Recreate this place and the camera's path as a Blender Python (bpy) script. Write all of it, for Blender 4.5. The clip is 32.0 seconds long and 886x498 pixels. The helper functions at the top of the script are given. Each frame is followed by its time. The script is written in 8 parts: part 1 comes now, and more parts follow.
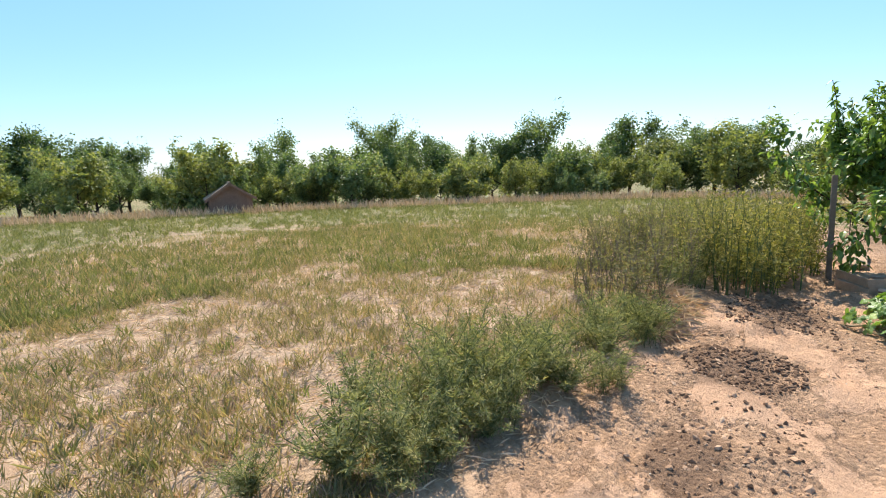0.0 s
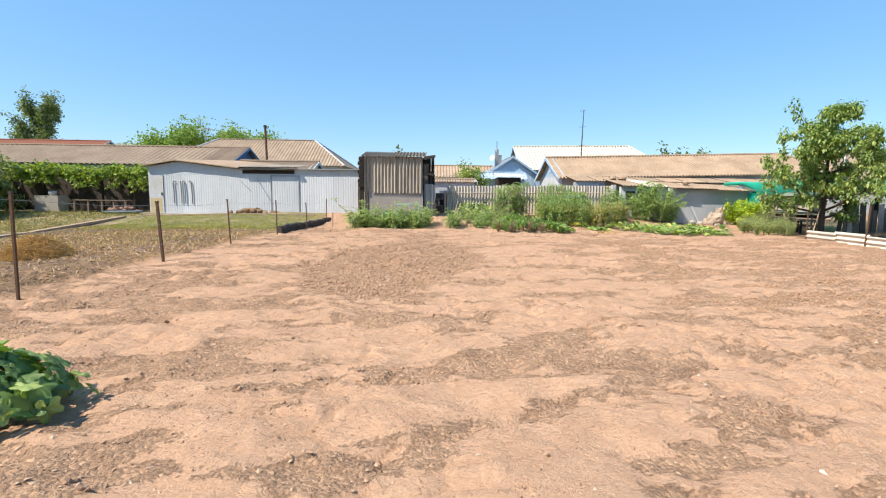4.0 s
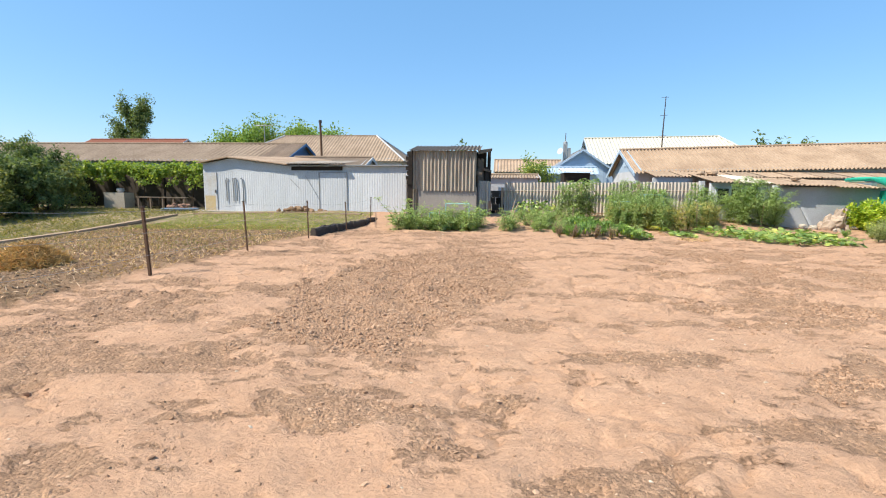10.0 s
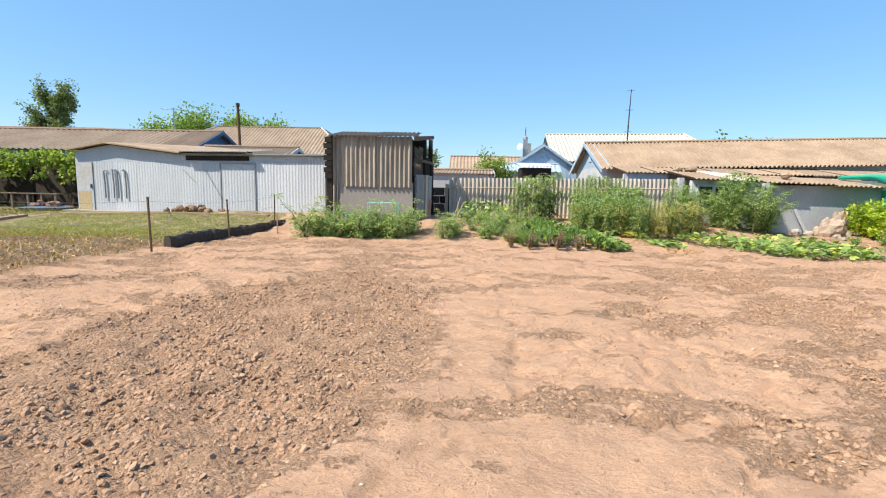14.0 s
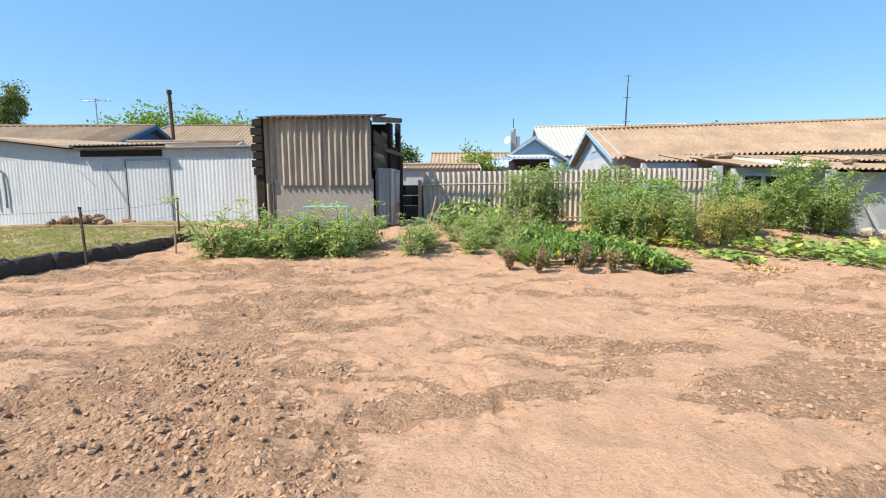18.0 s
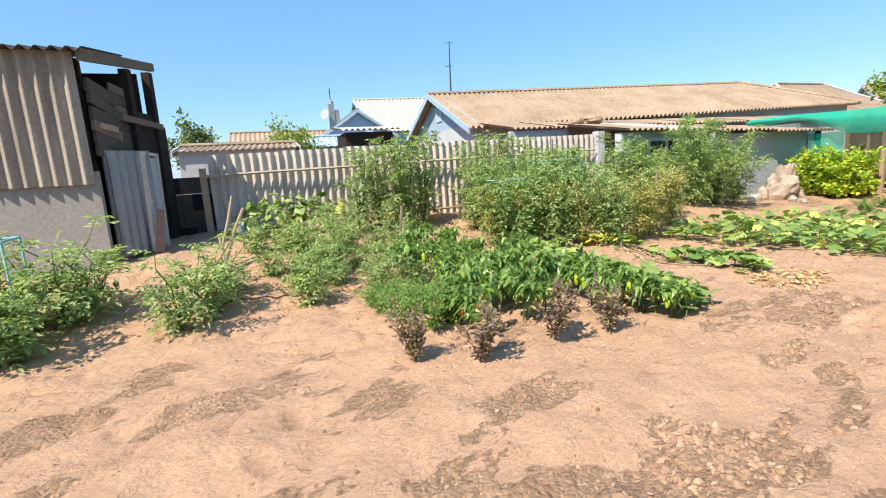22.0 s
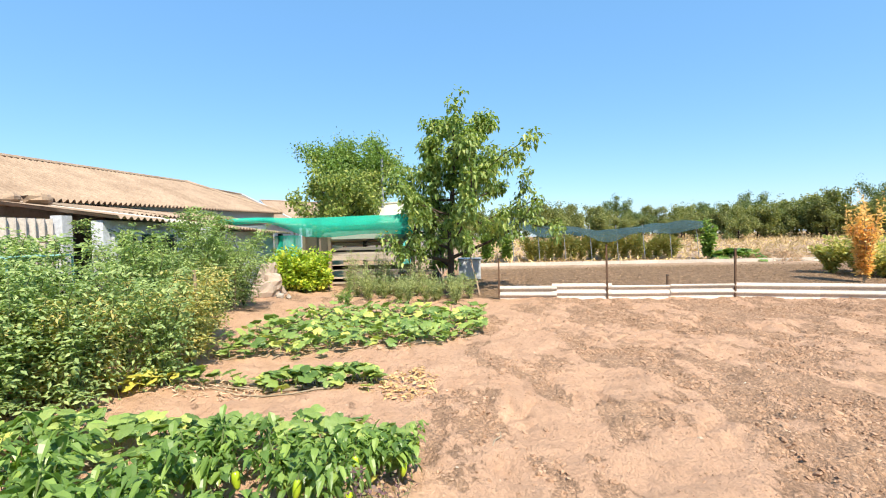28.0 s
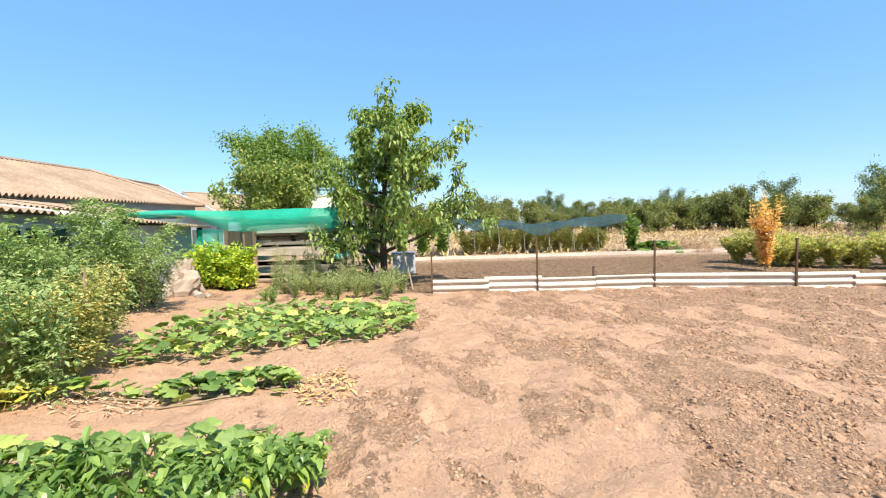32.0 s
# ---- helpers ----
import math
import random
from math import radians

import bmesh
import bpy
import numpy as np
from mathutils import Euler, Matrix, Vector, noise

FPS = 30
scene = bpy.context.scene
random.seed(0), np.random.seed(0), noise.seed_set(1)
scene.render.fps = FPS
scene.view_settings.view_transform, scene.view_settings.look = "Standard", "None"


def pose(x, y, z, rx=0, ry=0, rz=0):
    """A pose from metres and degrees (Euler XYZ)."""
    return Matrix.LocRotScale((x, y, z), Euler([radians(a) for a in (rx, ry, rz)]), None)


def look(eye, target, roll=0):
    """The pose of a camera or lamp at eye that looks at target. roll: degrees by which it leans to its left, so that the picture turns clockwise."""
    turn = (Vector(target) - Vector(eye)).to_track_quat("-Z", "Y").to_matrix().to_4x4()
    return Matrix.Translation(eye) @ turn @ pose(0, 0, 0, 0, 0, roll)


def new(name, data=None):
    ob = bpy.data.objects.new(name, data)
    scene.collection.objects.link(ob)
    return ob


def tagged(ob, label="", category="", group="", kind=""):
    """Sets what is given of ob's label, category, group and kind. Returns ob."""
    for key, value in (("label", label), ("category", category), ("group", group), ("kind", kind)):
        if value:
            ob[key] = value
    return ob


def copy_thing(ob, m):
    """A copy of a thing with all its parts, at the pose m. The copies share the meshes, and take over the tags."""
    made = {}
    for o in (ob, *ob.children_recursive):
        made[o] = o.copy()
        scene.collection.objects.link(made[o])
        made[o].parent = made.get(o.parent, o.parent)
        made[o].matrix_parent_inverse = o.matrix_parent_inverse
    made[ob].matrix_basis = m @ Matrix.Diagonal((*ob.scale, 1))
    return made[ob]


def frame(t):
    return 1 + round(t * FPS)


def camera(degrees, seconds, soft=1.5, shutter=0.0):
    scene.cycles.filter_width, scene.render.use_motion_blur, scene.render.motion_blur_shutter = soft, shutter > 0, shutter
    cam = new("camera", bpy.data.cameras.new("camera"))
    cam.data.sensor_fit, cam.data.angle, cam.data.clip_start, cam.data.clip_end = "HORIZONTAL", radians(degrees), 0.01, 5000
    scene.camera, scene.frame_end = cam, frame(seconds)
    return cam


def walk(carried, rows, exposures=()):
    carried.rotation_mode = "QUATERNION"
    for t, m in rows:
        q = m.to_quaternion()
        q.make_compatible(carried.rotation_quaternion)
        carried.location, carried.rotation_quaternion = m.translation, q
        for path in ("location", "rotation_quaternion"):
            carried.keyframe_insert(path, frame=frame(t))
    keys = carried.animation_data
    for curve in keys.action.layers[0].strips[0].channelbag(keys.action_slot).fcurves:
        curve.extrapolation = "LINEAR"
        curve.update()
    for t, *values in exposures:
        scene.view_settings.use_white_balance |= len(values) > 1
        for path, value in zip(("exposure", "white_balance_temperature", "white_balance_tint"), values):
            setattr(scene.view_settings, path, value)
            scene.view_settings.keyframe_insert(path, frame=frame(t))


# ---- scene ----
cam = camera(87.2, 32.0, soft=1.1)

PATH = [
    (0, (0.055, 0.518, 1.371), (-8.301, -4.684, -0.390), -2.06),
    (0.5, (-0.117, 0.492, 1.345), (-9.743, -1.676, -0.281), -1.36),
    (1, (-0.149, 0.453, 1.342), (-9.931, 1.917, -0.132), -0.92),
    (1.2, (-0.154, 0.440, 1.316), (-9.636, 3.262, -0.138), -0.51),
    (1.5, (-0.081, 0.292, 1.312), (-8.858, 4.872, -0.096), -0.18),
    (2, (-0.135, 0.119, 1.298), (-7.366, 6.883, -0.102), 0.49),
    (2.5, (-0.215, 0.010, 1.289), (-5.973, 8.070, -0.084), 0.93),
    (3, (-0.160, -0.020, 1.301), (-4.188, 9.038, -0.014), 1.15),
    (3.5, (-0.095, -0.008, 1.307), (-2.185, 9.693, 0.071), 1.34),
    (4, (0.000, 0.000, 1.301), (0.259, 9.930, 0.148), 0.77),
    (4.5, (0.096, -0.003, 1.289), (2.463, 9.647, 0.156), 0.64),
    (6.5, (0.131, -0.080, 1.363), (4.242, 8.950, 0.119), -0.02),
    (7, (0.121, 0.046, 1.351), (3.530, 9.368, 0.136), 0.17),
    (7.5, (0.264, 0.239, 1.356), (3.330, 9.687, 0.204), 0.35),
    (8, (0.403, 0.559, 1.348), (3.173, 10.103, 0.240), 0.55),
    (8.5, (0.492, 0.895, 1.422), (2.413, 10.631, 0.188), 1.03),
    (9, (0.616, 1.252, 1.452), (0.836, 11.158, 0.100), 1.52),
    (9.5, (0.586, 1.552, 1.440), (-0.253, 11.435, 0.165), 0.99),
    (10, (0.572, 1.977, 1.450), (-0.617, 11.822, 0.162), 0.77),
    (10.5, (0.672, 2.434, 1.436), (-0.624, 12.273, 0.211), 0.82),
    (11, (0.721, 2.826, 1.279), (-0.493, 12.689, 0.157), 0.49),
    (11.5, (0.790, 3.403, 1.393), (-0.326, 13.268, 0.196), 0.81),
    (12, (0.905, 3.883, 1.385), (-0.090, 13.764, 0.211), 0.86),
    (12.5, (0.980, 4.340, 1.386), (0.069, 14.230, 0.219), 0.97),
    (13, (1.132, 4.801, 1.355), (0.446, 14.708, 0.184), 1.21),
    (13.5, (1.214, 5.271, 1.330), (0.726, 15.184, 0.107), 1.19),
    (14, (1.317, 5.752, 1.332), (0.875, 15.661, 0.057), 1.22),
    (14.5, (1.383, 6.174, 1.375), (1.045, 16.087, 0.098), 1.13),
    (16.5, (1.439, 7.949, 1.237), (1.195, 17.876, 0.057), 0.10),
    (17, (1.452, 8.421, 1.261), (1.287, 18.351, 0.092), 0.04),
    (17.5, (1.432, 8.941, 1.242), (1.265, 18.866, 0.034), 0.02),
    (18, (1.508, 9.498, 1.219), (1.344, 19.420, -0.016), -0.05),
    (18.5, (1.469, 9.974, 1.214), (1.471, 19.892, -0.069), -0.22),
    (19, (1.498, 10.546, 1.220), (1.806, 20.450, -0.129), -0.28),
    (19.5, (1.521, 10.987, 1.269), (2.555, 20.821, -0.224), -0.81),
    (20, (1.518, 11.510, 1.275), (2.933, 21.283, -0.297), -1.23),
    (20.5, (1.545, 12.034, 1.308), (3.260, 21.749, -0.326), -1.50),
    (21, (1.501, 12.627, 1.322), (3.492, 22.287, -0.329), -1.87),
    (21.5, (1.529, 13.130, 1.319), (3.811, 22.718, -0.375), -2.21),
    (22, (1.571, 13.676, 1.327), (5.021, 22.897, -0.422), -3.38),
    (22.5, (1.617, 14.135, 1.392), (6.278, 22.853, -0.115), -2.63),
    (23, (1.776, 14.633, 1.375), (7.543, 22.707, 0.129), -1.98),
    (23.5, (1.884, 15.102, 1.353), (8.619, 22.425, 0.344), -1.62),
    (24, (2.034, 15.528, 1.356), (9.742, 21.863, 0.677), -1.59),
    (24.5, (2.090, 15.821, 1.414), (10.602, 21.041, 0.868), -1.81),
    (25, (2.015, 16.019, 1.453), (11.218, 19.899, 0.962), -1.39),
    (25.5, (2.010, 16.027, 1.451), (11.530, 19.055, 1.013), -1.46),
    (27.5, (1.982, 16.041, 1.404), (11.818, 17.816, 1.086), -1.44),
    (28, (1.981, 16.004, 1.401), (11.950, 16.768, 1.184), -1.30),
    (28.5, (1.989, 15.955, 1.397), (11.987, 15.808, 1.265), -1.35),
    (29, (1.984, 15.915, 1.401), (11.965, 15.318, 1.270), -1.41),
    (29.5, (1.981, 15.887, 1.395), (11.939, 14.975, 1.254), -1.45),
    (30, (1.988, 15.885, 1.393), (11.919, 14.718, 1.212), -1.44),
    (30.5, (1.988, 15.903, 1.390), (11.892, 14.535, 1.159), -1.37),
    (31, (2.001, 15.914, 1.387), (11.879, 14.388, 1.093), -1.33),
    (31.5, (2.028, 15.916, 1.379), (11.901, 14.364, 1.063), -1.40),
    (32, (2.184, 15.846, 1.386), (12.163, 15.314, 1.009), -1.49),
]
walk(cam, [(t, look(eye, target, roll)) for t, eye, target, roll in PATH],
     exposures=[(0, 0.90), (1.2, 0.82), (2.2, 0.72), (4, 0.73), (7, 0.70), (20, 0.72), (22.5, 0.82), (26, 0.88), (32, 0.86)])

# ---- world, sun, exposure ----
SUN_TO = Vector((0.885, 0.465, 0.0)).normalized()      # the way the shadows point on the ground
SUN_ELEV = radians(51)
world = bpy.data.worlds.new("sky")
scene.world = world
world.use_nodes = True
wn = world.node_tree
sky = wn.nodes.new("ShaderNodeTexSky")
sky.sky_type = "NISHITA"
sky.sun_disc = False
sky.sun_elevation = SUN_ELEV
sky.sun_rotation = math.atan2(-SUN_TO.x, -SUN_TO.y)
sky.air_density, sky.dust_density, sky.ozone_density = 1.0, 0.5, 1.6
wn.nodes["Background"].inputs["Strength"].default_value = 0.12
vivid = wn.nodes.new("ShaderNodeHueSaturation")
vivid.inputs["Hue"].default_value, vivid.inputs["Saturation"].default_value = 0.5, 1.2
wn.links.new(sky.outputs[0], vivid.inputs["Color"])
clear_air = wn.nodes.new("ShaderNodeMix")
clear_air.data_type = "RGBA"
clear_air.inputs["Factor"].default_value = 0.5
clear_air.inputs["B"].default_value = (1.3, 2.98, 5.3, 1.0)
wn.links.new(vivid.outputs[0], clear_air.inputs["A"])
wn.links.new(clear_air.outputs["Result"], wn.nodes["Background"].inputs["Color"])
sun = new("sun", bpy.data.lights.new("sun", "SUN"))
sun.data.energy, sun.data.angle, sun.data.color = 4.75, radians(0.55), (1.0, 0.918, 0.765)
sun.matrix_world = look((0, 0, 30), Vector((0, 0, 30)) + SUN_TO * math.cos(SUN_ELEV) - Vector((0, 0, math.sin(SUN_ELEV))))

# ---- materials ----
def nodes_of(name, rough=0.85, spec=0.25):
    m = bpy.data.materials.new(name)
    m.use_nodes = True
    t = m.node_tree
    b = t.nodes["Principled BSDF"]
    b.inputs["Roughness"].default_value = rough
    b.inputs["Specular IOR Level"].default_value = spec
    return m, t, b


def rgba(c):
    return (c[0], c[1], c[2], 1.0)


def noise_of(t, scale, detail=4.0, rough=0.6, stretch=None, coord="Object"):
    tc = t.nodes.new("ShaderNodeTexCoord")
    n = t.nodes.new("ShaderNodeTexNoise")
    n.inputs["Scale"].default_value, n.inputs["Detail"].default_value, n.inputs["Roughness"].default_value = scale, detail, rough
    src = tc.outputs[coord]
    if stretch:
        mp = t.nodes.new("ShaderNodeMapping")
        mp.inputs["Scale"].default_value = stretch
        t.links.new(src, mp.inputs[0])
        src = mp.outputs[0]
    t.links.new(src, n.inputs["Vector"])
    return n.outputs[0]


def ramp_of(t, fac, stops):
    r = t.nodes.new("ShaderNodeValToRGB")
    e = r.color_ramp.elements
    while len(e) < len(stops):
        e.new(0.5)
    for el, (pos, col) in zip(e, stops):
        el.position, el.color = pos, rgba(col)
    t.links.new(fac, r.inputs[0])
    return r.outputs[0]


def mix_of(t, fac, a, b, kind="MIX"):
    m = t.nodes.new("ShaderNodeMix")
    m.data_type, m.blend_type = "RGBA", kind
    for sock, v in ((m.inputs["Factor"], fac), (m.inputs["A"], a), (m.inputs["B"], b)):
        if isinstance(v, (int, float)):
            sock.default_value = v
        elif isinstance(v, tuple):
            sock.default_value = rgba(v)
        else:
            t.links.new(v, sock)
    return m.outputs["Result"]


def bump_of(t, b, height, strength, dist):
    n = t.nodes.new("ShaderNodeBump")
    n.inputs["Strength"].default_value, n.inputs["Distance"].default_value = strength, dist
    t.links.new(height, n.inputs["Height"])
    t.links.new(n.outputs[0], b.inputs["Normal"])


def maths(t, op, a, b=0.0):
    m = t.nodes.new("ShaderNodeMath")
    m.operation = op
    for sock, v in ((m.inputs[0], a), (m.inputs[1], b)):
        if isinstance(v, (int, float)):
            sock.default_value = v
        else:
            t.links.new(v, sock)
    return m.outputs[0]


def worn(name, base, stain, fine=30.0, broad=1.2, rough=0.85, spec=0.25, metal=0.0, bump=0.3, dist=0.004, streak=None, amount=0.55):
    """A weathered surface: broad stains over a base, with fine grain in colour and relief, and a tint of its own for each piece."""
    base, stain = tuple(0.83 * v for v in base), tuple(0.83 * v for v in stain)
    m, t, b = nodes_of(name, rough, spec)
    b.inputs["Metallic"].default_value = metal
    big = noise_of(t, broad, 5, 0.65, streak)
    small = noise_of(t, fine, 4, 0.7)
    stains = ramp_of(t, big, [(0.38, (0, 0, 0)), (0.72, (1, 1, 1))])
    c = mix_of(t, maths(t, "MULTIPLY", stains, amount), base, stain)
    grain = ramp_of(t, small, [(0.3, (0.78, 0.78, 0.78)), (0.7, (1.12, 1.12, 1.12))])
    c = mix_of(t, 1.0, c, grain, "MULTIPLY")
    oi = t.nodes.new("ShaderNodeObjectInfo")
    piece = ramp_of(t, oi.outputs["Random"], [(0.0, (0.86, 0.86, 0.86)), (1.0, (1.08, 1.06, 1.04))])
    c = mix_of(t, 1.0, c, piece, "MULTIPLY")
    t.links.new(c, b.inputs["Base Color"])
    bump_of(t, b, small, bump, dist)
    return m


def leafy(name, stops, rough=0.5, spec=0.3, clear=0.4, broad=3.0):
    """Leaves: a colour of its own for each leaf, light showing through a little."""
    m, t, b = nodes_of(name, rough, spec)
    gain = 2.1 if clear else 1.0
    stops = [(p, tuple(gain * v for v in c)) for p, c in stops]
    geo = t.nodes.new("ShaderNodeNewGeometry")
    n = noise_of(t, broad, 2, 0.5)
    f = maths(t, "ADD", maths(t, "MULTIPLY", geo.outputs["Random Per Island"], 0.72), maths(t, "MULTIPLY", n, 0.28))
    c = ramp_of(t, f, stops)
    t.links.new(c, b.inputs["Base Color"])
    tr = t.nodes.new("ShaderNodeBsdfTranslucent")
    t.links.new(mix_of(t, 1.0, c, (1.25, 1.3, 0.6), "MULTIPLY"), tr.inputs["Color"])
    mx = t.nodes.new("ShaderNodeMixShader")
    mx.inputs[0].default_value = clear
    t.links.new(b.outputs[0], mx.inputs[1])
    t.links.new(tr.outputs[0], mx.inputs[2])
    t.links.new(mx.outputs[0], t.nodes["Material Output"].inputs["Surface"])
    return m


def leaf_piece(name, stops, clear=0.28):
    """For leaves that are objects of their own: tinted by the object."""
    m, t, b = nodes_of(name, 0.32, 0.55)
    stops = [(p, tuple(1.75 * v for v in c)) for p, c in stops]
    oi = t.nodes.new("ShaderNodeObjectInfo")
    c = ramp_of(t, oi.outputs["Random"], stops)
    n = noise_of(t, 26.0, 3, 0.6)
    c = mix_of(t, 1.0, c, ramp_of(t, n, [(0.3, (0.75, 0.78, 0.75)), (0.7, (1.2, 1.18, 1.15))]), "MULTIPLY")
    t.links.new(c, b.inputs["Base Color"])
    bump_of(t, b, n, 0.5, 0.006)
    tr = t.nodes.new("ShaderNodeBsdfTranslucent")
    t.links.new(mix_of(t, 1.0, c, (1.2, 1.3, 0.5), "MULTIPLY"), tr.inputs["Color"])
    mx = t.nodes.new("ShaderNodeMixShader")
    mx.inputs[0].default_value = clear
    t.links.new(b.outputs[0], mx.inputs[1])
    t.links.new(tr.outputs[0], mx.inputs[2])
    t.links.new(mx.outputs[0], t.nodes["Material Output"].inputs["Surface"])
    return m


def netting(name, colour, cover, cell):
    """Shade net: woven threads with gaps between them, dust on it in folds."""
    m, t, b = nodes_of(name, 0.6, 0.2)
    n = noise_of(t, 1.6, 4, 0.6)
    c = mix_of(t, n, tuple(v * 0.72 for v in colour), tuple(min(1.0, v * 1.35 + 0.02) for v in colour))
    t.links.new(c, b.inputs["Base Color"])
    weave = noise_of(t, cell, 1, 0.5)
    hole = t.nodes.new("ShaderNodeBsdfTransparent")
    tr = t.nodes.new("ShaderNodeBsdfTranslucent")
    t.links.new(c, tr.inputs["Color"])
    half = t.nodes.new("ShaderNodeMixShader")
    half.inputs[0].default_value = 0.4
    t.links.new(b.outputs[0], half.inputs[1])
    t.links.new(tr.outputs[0], half.inputs[2])
    mx = t.nodes.new("ShaderNodeMixShader")
    f = maths(t, "ADD", maths(t, "MULTIPLY", weave, 0.5), cover - 0.25)
    t.links.new(f, mx.inputs[0])
    t.links.new(hole.outputs[0], mx.inputs[1])
    t.links.new(half.outputs[0], mx.inputs[2])
    t.links.new(mx.outputs[0], t.nodes["Material Output"].inputs["Surface"])
    return m


def cells_of(t, scale, feature="F1", stretch=None):
    tc = t.nodes.new("ShaderNodeTexCoord")
    v = t.nodes.new("ShaderNodeTexVoronoi")
    v.feature = feature
    v.inputs["Scale"].default_value = scale
    warp = t.nodes.new("ShaderNodeTexNoise")
    warp.inputs["Scale"].default_value, warp.inputs["Detail"].default_value = scale * 0.9, 3.0
    t.links.new(tc.outputs["Object"], warp.inputs["Vector"])
    mix = mix_of(t, 0.45 / scale, tc.outputs["Object"], warp.outputs["Color"], "ADD")
    t.links.new(mix, v.inputs["Vector"])
    return v


def ground_material():
    m, t, b = nodes_of("earth", 0.95, 0.1)
    def attr(n):
        a = t.nodes.new("ShaderNodeAttribute")
        a.attribute_name = n
        return a.outputs["Fac"]
    def split(fac, lo, hi, a, c):
        return mix_of(t, ramp_of(t, fac, [(lo, (0, 0, 0)), (hi, (1, 1, 1))]), a, c)
    fine = noise_of(t, 30.0, 6, 0.7)
    mid = noise_of(t, 3.4, 9, 0.68)
    drift = noise_of(t, 0.9, 6, 0.68, (1.0, 1.7, 1.0))
    # trodden crust, pale where it is dusty
    dry = split(mid, 0.36, 0.64, (0.452, 0.276, 0.176), (0.552, 0.35, 0.23))
    dry = split(drift, 0.42, 0.64, dry, (0.505, 0.313, 0.203))
    # broken, crumbling soil under it
    crumb = cells_of(t, 46.0)
    wet = split(mid, 0.34, 0.66, (0.328, 0.203, 0.129), (0.445, 0.283, 0.182))
    grit = t.nodes.new("ShaderNodeSeparateColor")
    t.links.new(crumb.outputs["Color"], grit.inputs[0])
    wet = mix_of(t, 1.0, wet, ramp_of(t, grit.outputs[0], [(0.0, (0.82, 0.82, 0.82)), (0.75, (1.03, 1.03, 1.03)), (1.0, (1.34, 1.32, 1.29))]), "MULTIPLY")
    torn = noise_of(t, 4.2, 11, 0.72, (0.8, 1.35, 1.0))
    edge = maths(t, "ADD", attr("damp"), maths(t, "MULTIPLY", maths(t, "SUBTRACT", torn, 0.5), 2.4))
    edge = maths(t, "ADD", edge, maths(t, "MULTIPLY", maths(t, "SUBTRACT", fine, 0.5), 0.6))
    broken = ramp_of(t, edge, [(0.44, (0, 0, 0)), (0.56, (1, 1, 1))])
    soil = mix_of(t, broken, dry, wet)
    # footprints and dents, tinted a darker brown than the crust around them
    soil = mix_of(t, maths(t, "MULTIPLY", attr("trodden"), 0.75), soil, (0.36, 0.222, 0.14))
    soil = mix_of(t, maths(t, "MULTIPLY", attr("manure"), 0.85), soil, mix_of(t, fine, (0.1, 0.06, 0.04), (0.24, 0.15, 0.1)))
    straw = split(noise_of(t, 5.0, 6, 0.75), 0.35, 0.65, (0.32, 0.21, 0.138), (0.56, 0.41, 0.29))
    green = mix_of(t, fine, (0.075, 0.10, 0.03), (0.19, 0.20, 0.075))
    gr = maths(t, "ADD", attr("green"), maths(t, "MULTIPLY", maths(t, "SUBTRACT", noise_of(t, 1.7, 6, 0.72), 0.5), 1.5))
    straw = mix_of(t, ramp_of(t, gr, [(0.4, (0, 0, 0)), (0.85, (0.9, 0.9, 0.9))]), straw, green)
    tilled = split(noise_of(t, 6.0, 7, 0.75), 0.36, 0.66, (0.15, 0.095, 0.057), (0.33, 0.215, 0.133))
    tone = noise_of(t, 1.9, 9, 0.66, (1.0, 1.5, 1.0))
    soil = mix_of(t, 1.0, soil, ramp_of(t, maths(t, "SNAP", tone, 0.034), [(0.3, (0.93, 0.925, 0.92)), (0.5, (1.0, 0.995, 0.99)), (0.7, (1.06, 1.055, 1.05))]), "MULTIPLY")
    c = mix_of(t, attr("tilled"), soil, tilled)
    c = mix_of(t, attr("meadow"), c, straw)
    c = mix_of(t, 1.0, c, ramp_of(t, fine, [(0.28, (0.8, 0.8, 0.8)), (0.45, (1.0, 1.0, 1.0)), (0.72, (1.1, 1.09, 1.08))]), "MULTIPLY")
    t.links.new(c, b.inputs["Base Color"])
    # relief: the crust stands proud of the crumbs, with shallow cracks and flakes
    flakes = cells_of(t, 9.0, "DISTANCE_TO_EDGE")
    crack = ramp_of(t, flakes.outputs["Distance"], [(0.0, (0, 0, 0)), (0.035, (1, 1, 1))])
    where = ramp_of(t, noise_of(t, 1.9, 5, 0.6), [(0.47, (0, 0, 0)), (0.6, (1, 1, 1))])
    step = maths(t, "MULTIPLY", maths(t, "SUBTRACT", 1.0, broken), 0.35)
    heaps = maths(t, "MULTIPLY", maths(t, "ADD", noise_of(t, 17.0, 7, 0.75, (1.0, 1.3, 1.0)), maths(t, "MULTIPLY", crumb.outputs["Distance"], -0.7)), maths(t, "MULTIPLY", broken, 0.55))
    lumps = maths(t, "ADD", maths(t, "MULTIPLY", noise_of(t, 7.0, 10, 0.68), 1.05), maths(t, "MULTIPLY", noise_of(t, 60.0, 4, 0.7), 0.15))
    lumps = maths(t, "ADD", lumps, maths(t, "MULTIPLY", noise_of(t, 21.0, 6, 0.72, (0.8, 1.3, 1.0)), 0.62))
    h = maths(t, "ADD", maths(t, "ADD", lumps, step), heaps)
    # thin layers of dried mud that break off in steps
    layer = noise_of(t, 1.9, 9, 0.66, (1.0, 1.5, 1.0))
    h = maths(t, "ADD", h, maths(t, "MULTIPLY", maths(t, "SNAP", layer, 0.04), 10.0))
